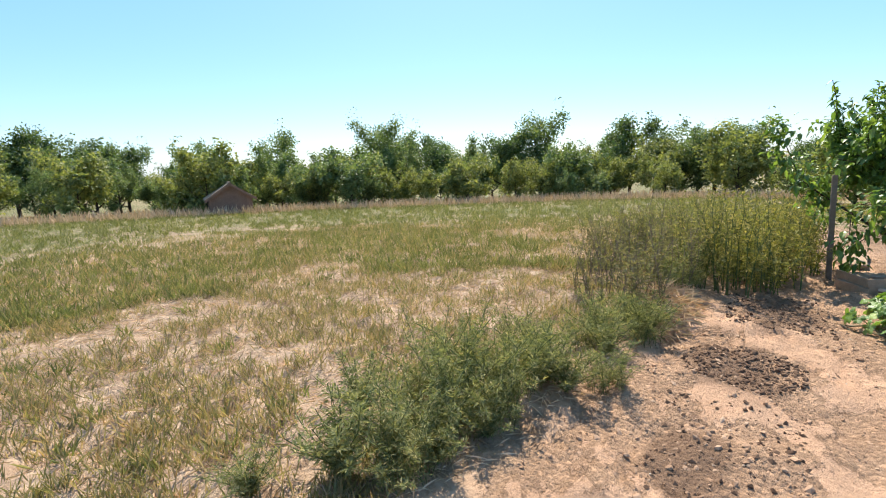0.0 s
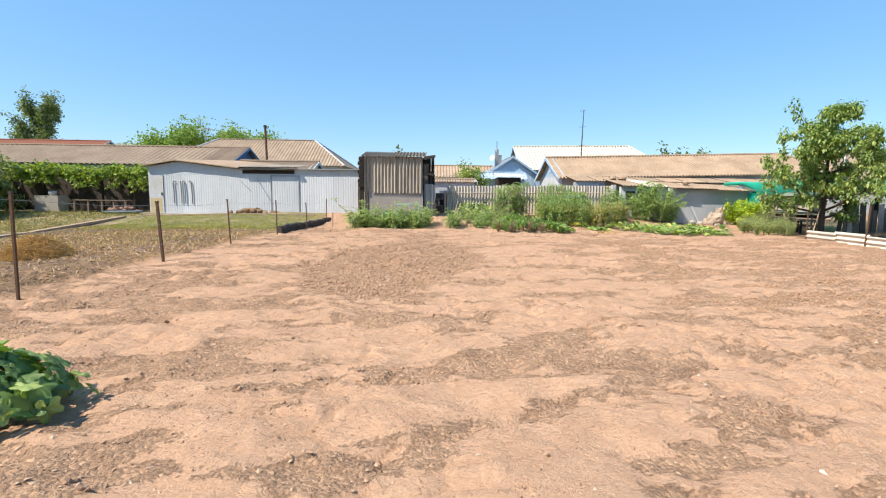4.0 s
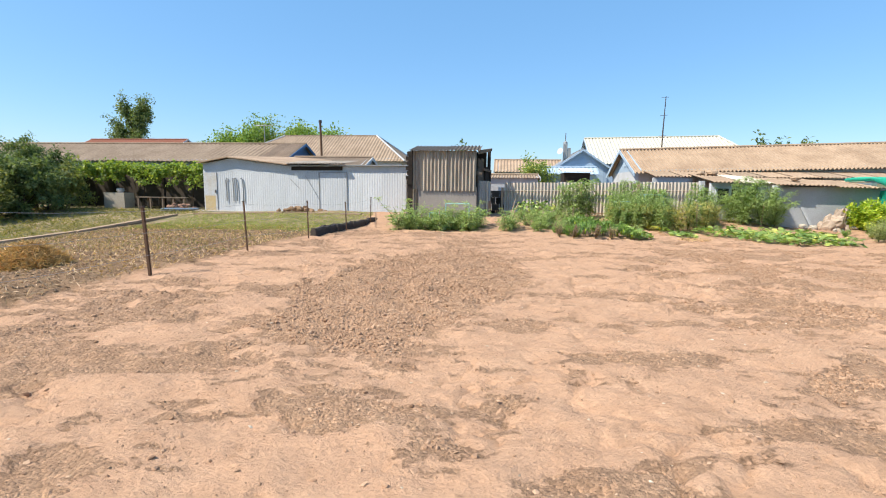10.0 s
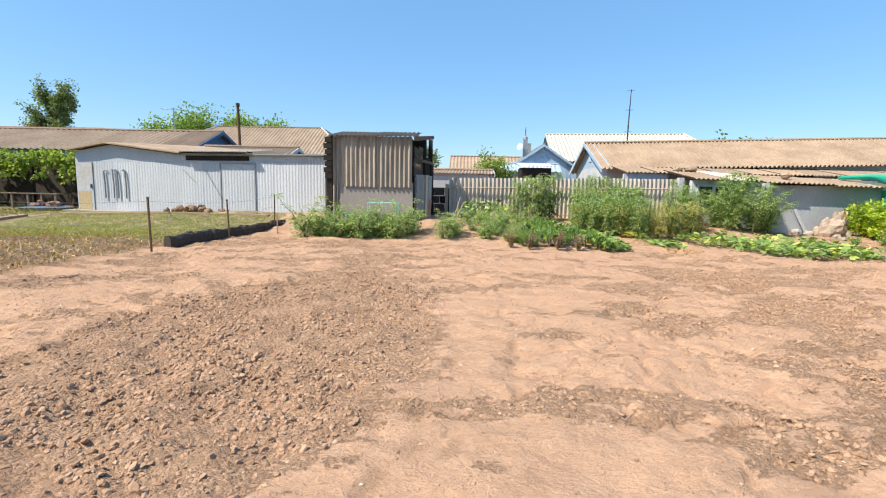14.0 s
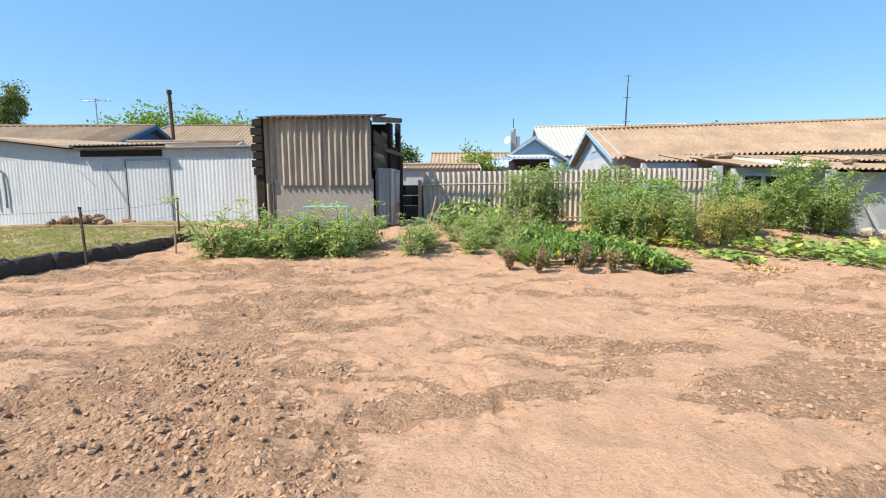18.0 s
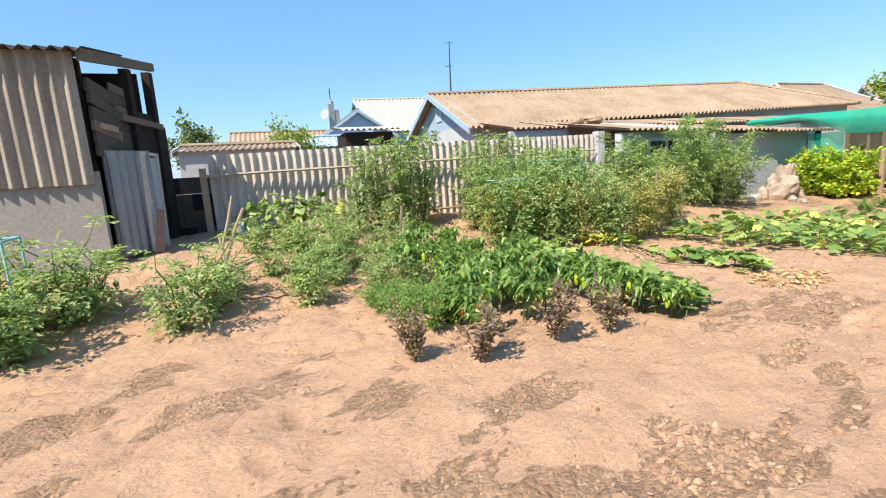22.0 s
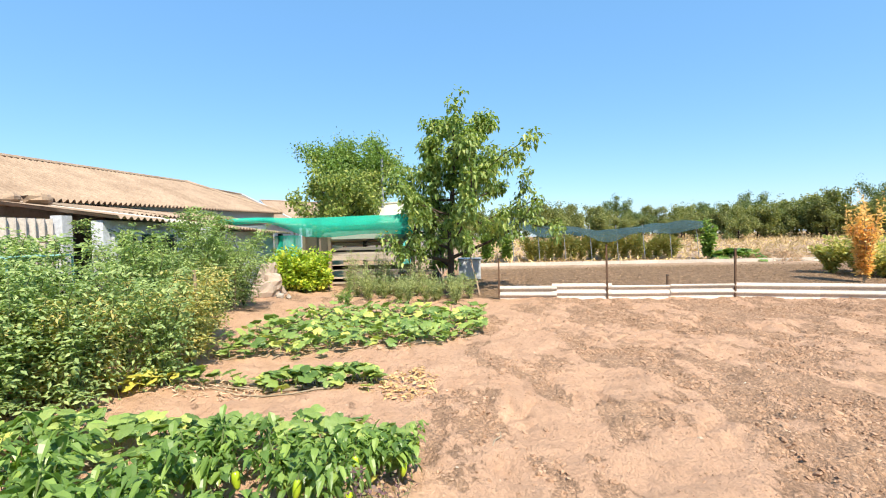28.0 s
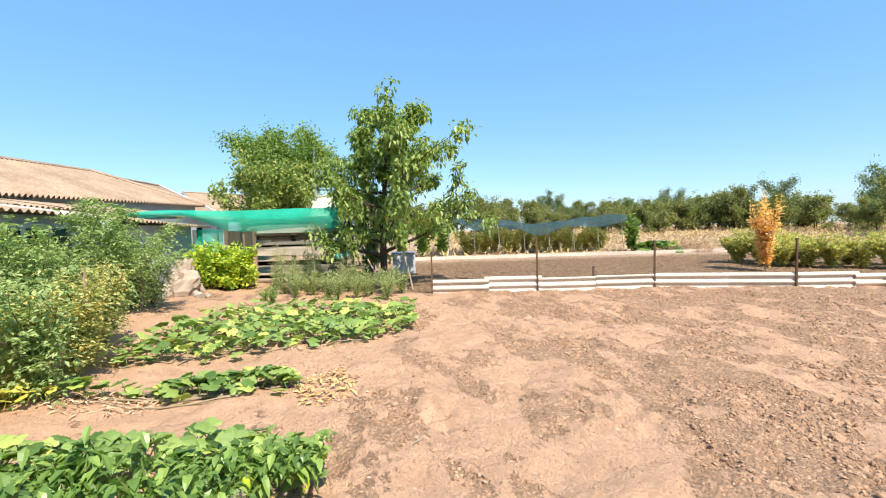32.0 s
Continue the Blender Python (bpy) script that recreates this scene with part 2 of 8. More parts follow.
    h = maths(t, "ADD", h, maths(t, "MULTIPLY", maths(t, "MULTIPLY", crack, where), 0.07))
    bump_of(t, b, h, 0.95, 0.035)
    return m


EARTH = ground_material()
CLOD = leafy("clod", [(0.0, (0.262, 0.16, 0.102)), (0.5, (0.362, 0.226, 0.145)), (1.0, (0.48, 0.313, 0.208))], 0.95, 0.05, 0.0)
CRUMB = leafy("dry_crumb", [(0.0, (0.30, 0.19, 0.12)), (0.5, (0.43, 0.28, 0.185)), (1.0, (0.55, 0.38, 0.265))], 0.95, 0.05, 0.0)
DUNG = leafy("dung", [(0.0, (0.085, 0.05, 0.034)), (1.0, (0.21, 0.13, 0.085))], 0.95, 0.05, 0.0)
TILTH = leafy("tilth", [(0.0, (0.15, 0.095, 0.057)), (0.5, (0.245, 0.16, 0.1)), (1.0, (0.38, 0.255, 0.165))], 0.95, 0.05, 0.0)
PEBBLE = leafy("pebble", [(0.0, (0.36, 0.27, 0.19)), (0.6, (0.50, 0.40, 0.30)), (1.0, (0.66, 0.58, 0.47))], 0.9, 0.1, 0.0)
ASBESTOS = worn("asbestos_cement", (0.56, 0.48, 0.40), (0.2, 0.16, 0.13), 28, 1.3, 0.92, 0.15, streak=(3, 3, 0.4), amount=0.7)
FENCE_SHEET = worn("fence_asbestos", (0.72, 0.645, 0.57), (0.45, 0.38, 0.33), 28, 1.0, 0.92, 0.15, streak=(3, 3, 0.5), amount=0.5)
ROOF_BROWN = worn("lichened_roof", (0.41, 0.315, 0.235), (0.24, 0.175, 0.125), 9, 0.7, 0.95, 0.1, amount=0.75)
ROOF_PALE = worn("pale_roof", (0.475, 0.355, 0.26), (0.265, 0.185, 0.13), 11, 0.8, 0.95, 0.1, amount=0.75)
ROOF_CREAM = worn("cream_metal_roof", (0.72, 0.68, 0.56), (0.60, 0.55, 0.44), 9, 0.5, 0.5, 0.4, amount=0.4)
ROOF_RED = worn("red_roof", (0.36, 0.15, 0.10), (0.27, 0.12, 0.08), 9, 0.5, 0.9, 0.1)
TIN = worn("whitewashed_tin", (0.68, 0.71, 0.755), (0.44, 0.46, 0.50), 16, 0.55, 0.55, 0.4, streak=(2.5, 2.5, 0.6), amount=0.42)
RUST = worn("rust", (0.12, 0.075, 0.05), (0.22, 0.11, 0.06), 40, 3, 0.85, 0.2)
IRON = worn("dark_iron", (0.075, 0.06, 0.055), (0.13, 0.085, 0.06), 40, 3, 0.75, 0.3)
GREY_METAL = worn("grey_metal", (0.42, 0.44, 0.46), (0.28, 0.27, 0.26), 30, 2, 0.5, 0.4, metal=0.3)
WHITEWASH = worn("whitewash", (0.64, 0.665, 0.71), (0.44, 0.435, 0.43), 22, 0.8, 0.92, 0.1)
PLASTER = worn("grey_plaster", (0.46, 0.42, 0.385), (0.33, 0.29, 0.26), 24, 0.9, 0.92, 0.1)
BLUE = worn("blue_paint", (0.055, 0.15, 0.33), (0.10, 0.2, 0.36), 20, 1.2, 0.7, 0.3)
PALE_BLUE = worn("pale_blue_paint", (0.46, 0.60, 0.76), (0.40, 0.50, 0.62), 20, 0.8, 0.7, 0.3)
TAR_WOOD = worn("tarred_wood", (0.035, 0.028, 0.024), (0.075, 0.06, 0.05), 30, 2, 0.9, 0.15, streak=(1, 1, 4))
SHED_ROOF = worn("dark_shed_roof", (0.20, 0.17, 0.145), (0.10, 0.085, 0.07), 20, 1.5, 0.92, 0.15)
OLD_BOARD = worn("dark_old_board", (0.15, 0.122, 0.10), (0.075, 0.06, 0.05), 34, 2, 0.9, 0.15, streak=(4, 1, 1))
PEN_WOOD = worn("pen_wood", (0.64, 0.53, 0.43), (0.42, 0.33, 0.26), 34, 2, 0.9, 0.15, streak=(4, 1, 4))
GREY_WOOD = worn("grey_wood", (0.26, 0.205, 0.16), (0.14, 0.105, 0.08), 34, 2, 0.9, 0.15, streak=(4, 4, 1))
PALE_WOOD = worn("pale_wood", (0.50, 0.36, 0.25), (0.33, 0.23, 0.16), 34, 2, 0.85, 0.2)
BARK = worn("bark", (0.115, 0.085, 0.065), (0.05, 0.038, 0.03), 24, 3, 0.95, 0.1, bump=0.8, dist=0.012)
OLD_STUMP = worn("stump_wood", (0.58, 0.47, 0.38), (0.27, 0.18, 0.13), 12, 6.0, 0.95, 0.1, bump=0.9, dist=0.02)
CONCRETE = worn("concrete", (0.52, 0.48, 0.42), (0.36, 0.31, 0.26), 24, 1.5, 0.92, 0.15)
SLATE_WHITE = worn("white_slate", (0.74, 0.66, 0.57), (0.52, 0.42, 0.34), 26, 1.0, 0.9, 0.2)
DARK_VOID = worn("shade_wall", (0.10, 0.085, 0.075), (0.06, 0.05, 0.045), 12, 1, 0.95, 0.1)
TURQUOISE = worn("turquoise_paint", (0.12, 0.50, 0.44), (0.10, 0.40, 0.36), 12, 1, 0.7, 0.3)
AQUA_PIPE = worn("aqua_pipe", (0.30, 0.62, 0.60), (0.5, 0.66, 0.62), 20, 2, 0.6, 0.3)
BRICK_RED = worn("old_brick", (0.36, 0.22, 0.16), (0.25, 0.15, 0.11), 18, 2, 0.95, 0.1)
PLASTIC_BLUE = worn("faded_blue_plastic", (0.16, 0.24, 0.36), (0.10, 0.15, 0.22), 20, 2, 0.5, 0.3)
CLOTH = worn("faded_cloth", (0.62, 0.64, 0.68), (0.45, 0.45, 0.5), 30, 2, 0.95, 0.1)
STRAW = leafy("straw", [(0.0, (0.20, 0.138, 0.092)), (1.0, (0.40, 0.30, 0.215))], 0.9, 0.1, 0.1)
DRY_GRASS = leafy("dry_tan_grass", [(0.0, (0.20, 0.145, 0.075)), (1.0, (0.36, 0.27, 0.145))], 0.9, 0.1, 0.1)
DRY_HEAP = leafy("golden_straw", [(0.0, (0.13, 0.085, 0.04)), (0.5, (0.27, 0.18, 0.085)), (1.0, (0.42, 0.3, 0.15))], 0.9, 0.1, 0.1)
GREEN_NET = netting("green_net", (0.015, 0.52, 0.36), 0.70, 55)
DARK_NET = netting("dark_net", (0.045, 0.10, 0.115), 0.74, 55)
GLASS, _gt, _gb = nodes_of("window_glass", 0.08, 0.6)
_gb.inputs["Base Color"].default_value = (0.03, 0.035, 0.04, 1)

LEAF_TREE = leafy("tree_leaf", [(0.0, (0.045, 0.08, 0.02)), (0.55, (0.095, 0.145, 0.035)), (1.0, (0.20, 0.24, 0.065))])
LEAF_PEAR = leafy("yellowing_leaf", [(0.0, (0.05, 0.078, 0.024)), (0.55, (0.115, 0.15, 0.042)), (0.92, (0.24, 0.235, 0.07)), (1.0, (0.4, 0.24, 0.06))])
LEAF_FAR = leafy("far_leaf", [(0.0, (0.037, 0.054, 0.024)), (0.6, (0.08, 0.106, 0.045)), (1.0, (0.158, 0.17, 0.074))], broad=0.8)
LEAF_FAR_DARK = leafy("far_dark_leaf", [(0.0, (0.024, 0.039, 0.018)), (0.6, (0.053, 0.077, 0.033)), (1.0, (0.105, 0.132, 0.054))], broad=0.8)
LEAF_FAR_YELLOW = leafy("far_yellow_leaf", [(0.0, (0.052, 0.063, 0.021)), (0.6, (0.113, 0.123, 0.045)), (1.0, (0.215, 0.198, 0.074))], broad=0.8)
LEAF_TOMATO = leafy("tomato_leaf", [(0.0, (0.07, 0.104, 0.04)), (0.5, (0.142, 0.187, 0.076)), (0.93, (0.245, 0.285, 0.125)), (1.0, (0.38, 0.30, 0.12))], 0.6, 0.25)
LEAF_TOMATO_DRY = leafy("drying_tomato_leaf", [(0.0, (0.10, 0.12, 0.05)), (0.45, (0.185, 0.20, 0.085)), (0.75, (0.30, 0.245, 0.095)), (1.0, (0.38, 0.24, 0.105))], 0.7, 0.15)
LEAF_PEPPER = leafy("pepper_leaf", [(0.0, (0.034, 0.066, 0.016)), (0.55, (0.082, 0.135, 0.03)), (1.0, (0.19, 0.255, 0.062))], 0.36, 0.5)
LEAF_BASIL = leafy("purple_leaf", [(0.0, (0.05, 0.03, 0.042)), (0.4, (0.14, 0.085, 0.095)), (0.6, (0.12, 0.13, 0.05)), (0.8, (0.31, 0.2, 0.14)), (1.0, (0.46, 0.31, 0.22))], 0.6, 0.2)
LEAF_CARROT = leafy("feathery_leaf", [(0.0, (0.065, 0.12, 0.03)), (1.0, (0.155, 0.225, 0.065))], 0.6, 0.2)
LEAF_WEED = leafy("weed_leaf", [(0.0, (0.10, 0.125, 0.055)), (0.6, (0.195, 0.22, 0.105)), (1.0, (0.33, 0.31, 0.175))], 0.7, 0.15)
LEAF_WEED_YELLOW = leafy("yellow_weed_leaf", [(0.0, (0.066, 0.068, 0.022)), (0.6, (0.142, 0.13, 0.04)), (1.0, (0.28, 0.21, 0.08))], 0.7, 0.15)
LEAF_WEED_OLIVE = leafy("olive_weed_leaf", [(0.0, (0.055, 0.056, 0.021)), (0.55, (0.118, 0.112, 0.042)), (0.85, (0.21, 0.165, 0.07)), (1.0, (0.28, 0.2, 0.1))], 0.7, 0.15)
LEAF_DOCK = leafy("dock_leaf", [(0.0, (0.05, 0.05, 0.028)), (0.6, (0.10, 0.09, 0.05)), (1.0, (0.20, 0.15, 0.09))], 0.8, 0.1)
LEAF_EDGE = leafy("edge_weed_leaf", [(0.0, (0.06, 0.068, 0.033)), (0.6, (0.125, 0.128, 0.062)), (1.0, (0.29, 0.24, 0.135))], 0.75, 0.12)
LEAF_PLUM = leafy("plum_leaf", [(0.0, (0.03, 0.055, 0.016)), (0.55, (0.065, 0.105, 0.026)), (1.0, (0.15, 0.19, 0.05))], 0.4, 0.4)
LEAF_CHERRY = leafy("cherry_leaf", [(0.0, (0.043, 0.074, 0.021)), (0.5, (0.105, 0.148, 0.042)), (1.0, (0.255, 0.27, 0.085))], 0.42, 0.4)
LEAF_BEAN = leafy("bean_leaf", [(0.0, (0.12, 0.14, 0.048)), (0.5, (0.23, 0.225, 0.08)), (1.0, (0.36, 0.28, 0.12))], 0.7, 0.15)
LEAF_MEADOW = leafy("meadow_tuft_leaf", [(0.0, (0.07, 0.07, 0.036)), (0.45, (0.135, 0.122, 0.062)), (0.75, (0.22, 0.168, 0.1)), (1.0, (0.33, 0.235, 0.16))], 0.8, 0.1, broad=0.5)
LEAF_GRAPE = leafy("grape_leaf", [(0.0, (0.05, 0.088, 0.017)), (0.5, (0.105, 0.145, 0.03)), (1.0, (0.215, 0.225, 0.045))], 0.5, 0.3)
LEAF_ORANGE = leafy("orange_dry_leaf", [(0.0, (0.30, 0.18, 0.07)), (1.0, (0.50, 0.335, 0.15))], 0.8, 0.1)
LEAF_CURRANT = leafy("currant_leaf", [(0.0, (0.07, 0.12, 0.02)), (0.5, (0.19, 0.25, 0.035)), (1.0, (0.44, 0.40, 0.055))], 0.5, 0.3)
LEAF_FIELD = leafy("green_meadow_grass", [(0.0, (0.05, 0.058, 0.026)), (0.5, (0.1, 0.104, 0.046)), (0.85, (0.175, 0.15, 0.08)), (1.0, (0.25, 0.19, 0.12))], 0.8, 0.1, broad=0.4)
LEAF_LAWN = leafy("lawn_leaf", [(0.0, (0.07, 0.09, 0.025)), (0.6, (0.15, 0.175, 0.045)), (1.0, (0.28, 0.25, 0.09))], 0.7, 0.15)
LEAF_GRASS = leafy("meadow_grass", [(0.0, (0.085, 0.08, 0.042)), (0.4, (0.15, 0.128, 0.07)), (0.62, (0.22, 0.16, 0.105)), (1.0, (0.31, 0.22, 0.16))], 0.8, 0.1, broad=0.5)
PUMPKIN_LEAF = leaf_piece("pumpkin_leaf", [(0.0, (0.05, 0.092, 0.02)), (0.55, (0.1, 0.16, 0.036)), (1.0, (0.235, 0.29, 0.09))])
CUCUMBER_LEAF = leaf_piece("cucumber_leaf", [(0.0, (0.11, 0.165, 0.045)), (0.65, (0.175, 0.238, 0.062)), (0.92, (0.29, 0.32, 0.085)), (1.0, (0.43, 0.39, 0.10))])
YELLOW_LEAF = leaf_piece("yellow_gourd_leaf", [(0.0, (0.30, 0.27, 0.05)), (1.0, (0.40, 0.345, 0.075))])
STEM = worn("green_stem", (0.13, 0.18, 0.06), (0.20, 0.17, 0.08), 30, 3, 0.7, 0.2)
DRY_STEM = worn("dry_stem", (0.40, 0.33, 0.23), (0.26, 0.20, 0.14), 30, 3, 0.9, 0.1)
FRUIT_GREEN = worn("green_fruit", (0.22, 0.30, 0.08), (0.32, 0.36, 0.12), 20, 4, 0.3, 0.5, bump=0.0)
FRUIT_LIME = worn("lime_pepper", (0.42, 0.58, 0.03), (0.55, 0.62, 0.05), 20, 4, 0.2, 0.5, bump=0.0)
FRUIT_RED = worn("red_pepper", (0.55, 0.03, 0.025), (0.45, 0.05, 0.02), 20, 4, 0.2, 0.5, bump=0.0)

# ---- building helpers ----
RNG = np.random.default_rng(7)


class Build:
    """Collects points and faces of one mesh."""

    def __init__(self):
        self.v, self.f, self.n = [], [], 0

    def add(self, verts, faces):
        verts = np.asarray(verts, float).reshape(-1, 3)
        self.v.append(verts)
        if isinstance(faces, np.ndarray):
            self.f.append(faces + self.n)
        else:
            for k in {len(q) for q in faces}:
                self.f.append(np.array([q for q in faces if len(q) == k], int) + self.n)
        self.n += len(verts)
        return self

    def box(self, a, b, turn=None):
        x0, y0, z0 = a
        x1, y1, z1 = b
        v = np.array([(x, y, z) for z in (z0, z1) for x, y in ((x0, y0), (x1, y0), (x1, y1), (x0, y1))])
        if turn is not None:
            v = np.array([turn @ Vector(p) for p in v])
        return self.add(v, [(3, 2, 1, 0), (4, 5, 6, 7), (0, 1, 5, 4), (1, 2, 6, 5), (2, 3, 7, 6), (3, 0, 4, 7)])

    def tube(self, pts, radii, sides=6):
        pts = np.asarray(pts, float)
        if isinstance(radii, (int, float)):
            radii = [radii] * len(pts)
        d = np.gradient(pts, axis=0)
        d /= np.linalg.norm(d, axis=1)[:, None] + 1e-9
        ref = np.where(np.abs(d[:, 2:3]) > 0.9, (1.0, 0, 0), (0, 0, 1.0))
        a = np.cross(d, ref)
        a /= np.linalg.norm(a, axis=1)[:, None] + 1e-9
        c = np.cross(d, a)
        ang = np.linspace(0, 2 * np.pi, sides, endpoint=False)
        rings = pts[:, None] + np.array(radii)[:, None, None] * (a[:, None] * np.cos(ang)[None, :, None] + c[:, None] * np.sin(ang)[None, :, None])
        k = len(pts)
        faces = [(i * sides + j, i * sides + (j + 1) % sides, (i + 1) * sides + (j + 1) % sides, (i + 1) * sides + j) for i in range(k - 1) for j in range(sides)]
        faces += [tuple(range(sides))[::-1], tuple((k - 1) * sides + j for j in range(sides))]
        return self.add(rings.reshape(-1, 3), faces)

    def rock(self, at, size, rng, flat=0.7):
        """One stone: a lump with broken faces."""
        n, m = 9, 6
        th, ph = np.linspace(0, 2 * np.pi, n, endpoint=False), np.linspace(-1.35, 1.35, m)
        rad = rng.uniform(0.82, 1.12, (m, n)) * (1 + 0.18 * np.sin(2 * th + rng.uniform(0, 6))[None])
        v = np.stack([np.cos(ph)[:, None] ** 0.7 * np.cos(th)[None] * rad, np.cos(ph)[:, None] ** 0.7 * np.sin(th)[None] * rad * rng.uniform(0.6, 0.95), np.sin(ph)[:, None] * flat * rad], 2).reshape(-1, 3) * size
        c, q = np.cos(a := rng.uniform(0, 6.3)), np.sin(a)
        v = np.stack([v[:, 0] * c - v[:, 1] * q, v[:, 0] * q + v[:, 1] * c, v[:, 2]], 1) + at
        f = [(i * n + j, i * n + (j + 1) % n, (i + 1) * n + (j + 1) % n, (i + 1) * n + j) for i in range(m - 1) for j in range(n)]
        return self.add(v, f + [tuple(range(n))[::-1], tuple((m - 1) * n + j for j in range(n))])

    def chip(self, at, size, rng, flat=0.7):
        v = np.array([(1, 0, 0), (0, 1, 0), (-1, 0, 0), (0, -1, 0), (0, 0, 1), (0, 0, -1)], float)
        v = v * rng.uniform(0.6, 1.2, (6, 1)) + rng.uniform(-0.25, 0.25, (6, 3))
        v = v * np.array([1, rng.uniform(0.6, 1), flat]) * size
        c, s = np.cos(a := rng.uniform(0, 6.3)), np.sin(a)
        v = np.stack([v[:, 0] * c - v[:, 1] * s, v[:, 0] * s + v[:, 1] * c, v[:, 2]], 1) + at
        return self.add(v, [(0, 1, 4), (1, 2, 4), (2, 3, 4), (3, 0, 4), (1, 0, 5), (2, 1, 5), (3, 2, 5), (0, 3, 5)])

    def rocks(self, at, size, rng, flat=0.7, plain=False):
        """Many rough lumps at once."""
        at = np.asarray(at, float)
        n = len(at)
        g = 1.618
        v = np.array([(-1, g, 0), (1, g, 0), (-1, -g, 0), (1, -g, 0), (0, -1, g), (0, 1, g), (0, -1, -g), (0, 1, -g), (g, 0, -1), (g, 0, 1), (-g, 0, -1), (-g, 0, 1)])[None] / 1.9
        f = np.array([(0, 11, 5), (0, 5, 1), (0, 1, 7), (0, 7, 10), (0, 10, 11), (1, 5, 9), (5, 11, 4), (11, 10, 2), (10, 7, 6), (7, 1, 8), (3, 9, 4), (3, 4, 2), (3, 2, 6), (3, 6, 8), (3, 8, 9), (4, 9, 5), (2, 4, 11), (6, 2, 10), (8, 6, 7), (9, 8, 1)])
        if plain:
            v = np.array([(1, 0, 0), (0, 1, 0), (-1, 0, 0), (0, -1, 0), (0, 0, 1), (0, 0, -1)], float)[None]
            f = np.array([(0, 1, 4), (1, 2, 4), (2, 3, 4), (3, 0, 4), (1, 0, 5), (2, 1, 5), (3, 2, 5), (0, 3, 5)])
        m = v.shape[1]
        v = v * rng.uniform(0.72, 1.14, (n, m, 1)) + rng.uniform(-0.14, 0.14, (n, m, 3))
        v = v * np.stack([np.ones(n), rng.uniform(0.55, 1, n), np.full(n, flat) * rng.uniform(0.6, 1.2, n)], 1)[:, None] * np.asarray(size)[:, None, None]
        lean = rng.normal(0, 0.3, n)[:, None]
        v[..., 2] += v[..., 0] * lean
        a = rng.uniform(0, 6.3, n)[:, None]
        c, s = np.cos(a), np.sin(a)
        v = np.stack([v[..., 0] * c - v[..., 1] * s, v[..., 0] * s + v[..., 1] * c, v[..., 2]], 2) + at[:, None]
        return self.add(v.reshape(-1, 3), (np.arange(n)[:, None, None] * m + f[None]).reshape(-1, 3))

    def lance(self, base, way, length, width, droop=0.5, fold=0.3):
        """Lance-shaped leaves in two bends, hanging at the tip."""
        base, way = np.asarray(base, float), np.asarray(way, float)
        n = len(base)
        way = way / (np.linalg.norm(way, axis=1)[:, None] + 1e-9)
        side = np.cross(way, (0, 0, 1.0))
        side /= np.linalg.norm(side, axis=1)[:, None] + 1e-6
        up = np.cross(side, way)
        L, W = np.broadcast_to(length, n)[:, None], np.broadcast_to(width, n)[:, None]
        dr = np.broadcast_to(droop, n)[:, None] * np.array([[0, 0, -1.0]])
        c1, c2, tip = (base + way * L * q + dr * L * q * q for q in (0.33, 0.68, 1.0))
        v = np.stack([base, c1 - side * W + up * W * fold, c1, c1 + side * W + up * W * fold, c2 - side * W * 0.82 + up * W * fold * 0.8, c2, c2 + side * W * 0.82 + up * W * fold * 0.8, tip], 1)
        i = np.arange(n)[:, None] * 8
        tris = np.concatenate([i + [0, 2, 1], i + [0, 3, 2], i + [4, 5, 7], i + [5, 6, 7]])
        quads = np.concatenate([i + [1, 2, 5, 4], i + [2, 3, 6, 5]])
        self.f.append(tris + self.n)
        return self.add(v.reshape(-1, 3), quads)

    def leaves(self, base, way, up, length, width, fold=0.25):
        """Folded kite leaves: arrays of their foot, direction and upper side."""
        base, way, up = (np.asarray(q, float).reshape(-1, 3) for q in (base, way, up))
        n = len(base)
        if n == 0:
            return self
        way = way / (np.linalg.norm(way, axis=1)[:, None] + 1e-9)
        side = np.cross(way, up)
        side /= np.linalg.norm(side, axis=1)[:, None] + 1e-9
        up = np.cross(side, way)
        length, width = np.broadcast_to(length, n)[:, None], np.broadcast_to(width, n)[:, None]
        mid = base + way * length * 0.45
        v = np.stack([base, mid - side * width + up * width * fold, base + way * length - up * length * 0.12, mid + side * width + up * width * fold], 1)
        i = np.arange(n)[:, None] * 4
        self.add(v.reshape(-1, 3), np.concatenate([i + [0, 1, 2], i + [0, 2, 3]]))
        return self

    def mesh(self, name):
        me = bpy.data.meshes.new(name)
        v = np.concatenate(self.v)
        me.vertices.add(len(v))
        me.vertices.foreach_set("co", v.ravel())
        loops = np.concatenate([q.ravel() for q in self.f]).astype(np.int32)
        sizes = np.concatenate([np.full(len(q), q.shape[1]) for q in self.f])
        me.loops.add(len(loops))
        me.loops.foreach_set("vertex_index", loops)
        me.polygons.add(len(sizes))
        me.polygons.foreach_set("loop_start", (np.cumsum(sizes) - sizes).astype(np.int32))
        me.update(calc_edges=True)
        me.shade_flat()
        return me

    def count(self):
        return sum(len(q) for q in self.f)


def obj(name, build, material, parent=None, label="", smooth=False, at=None):
    me = build.mesh(name) if isinstance(build, Build) else build
    if not me.materials:
        me.materials.append(material)
    if smooth:
        me.shade_smooth()
    ob = new(name, me)
    if parent is not None:
        ob.parent = parent
    if at is not None:
        ob.matrix_basis = at
    if label:
        ob["label"] = label
    return ob


part = obj


def thing(name, at, label, category, group="", kind=""):
    ob = new(name)
    ob.matrix_basis = at
    ob.empty_display_size = 0.1
    return tagged(ob, label, category, group, kind)


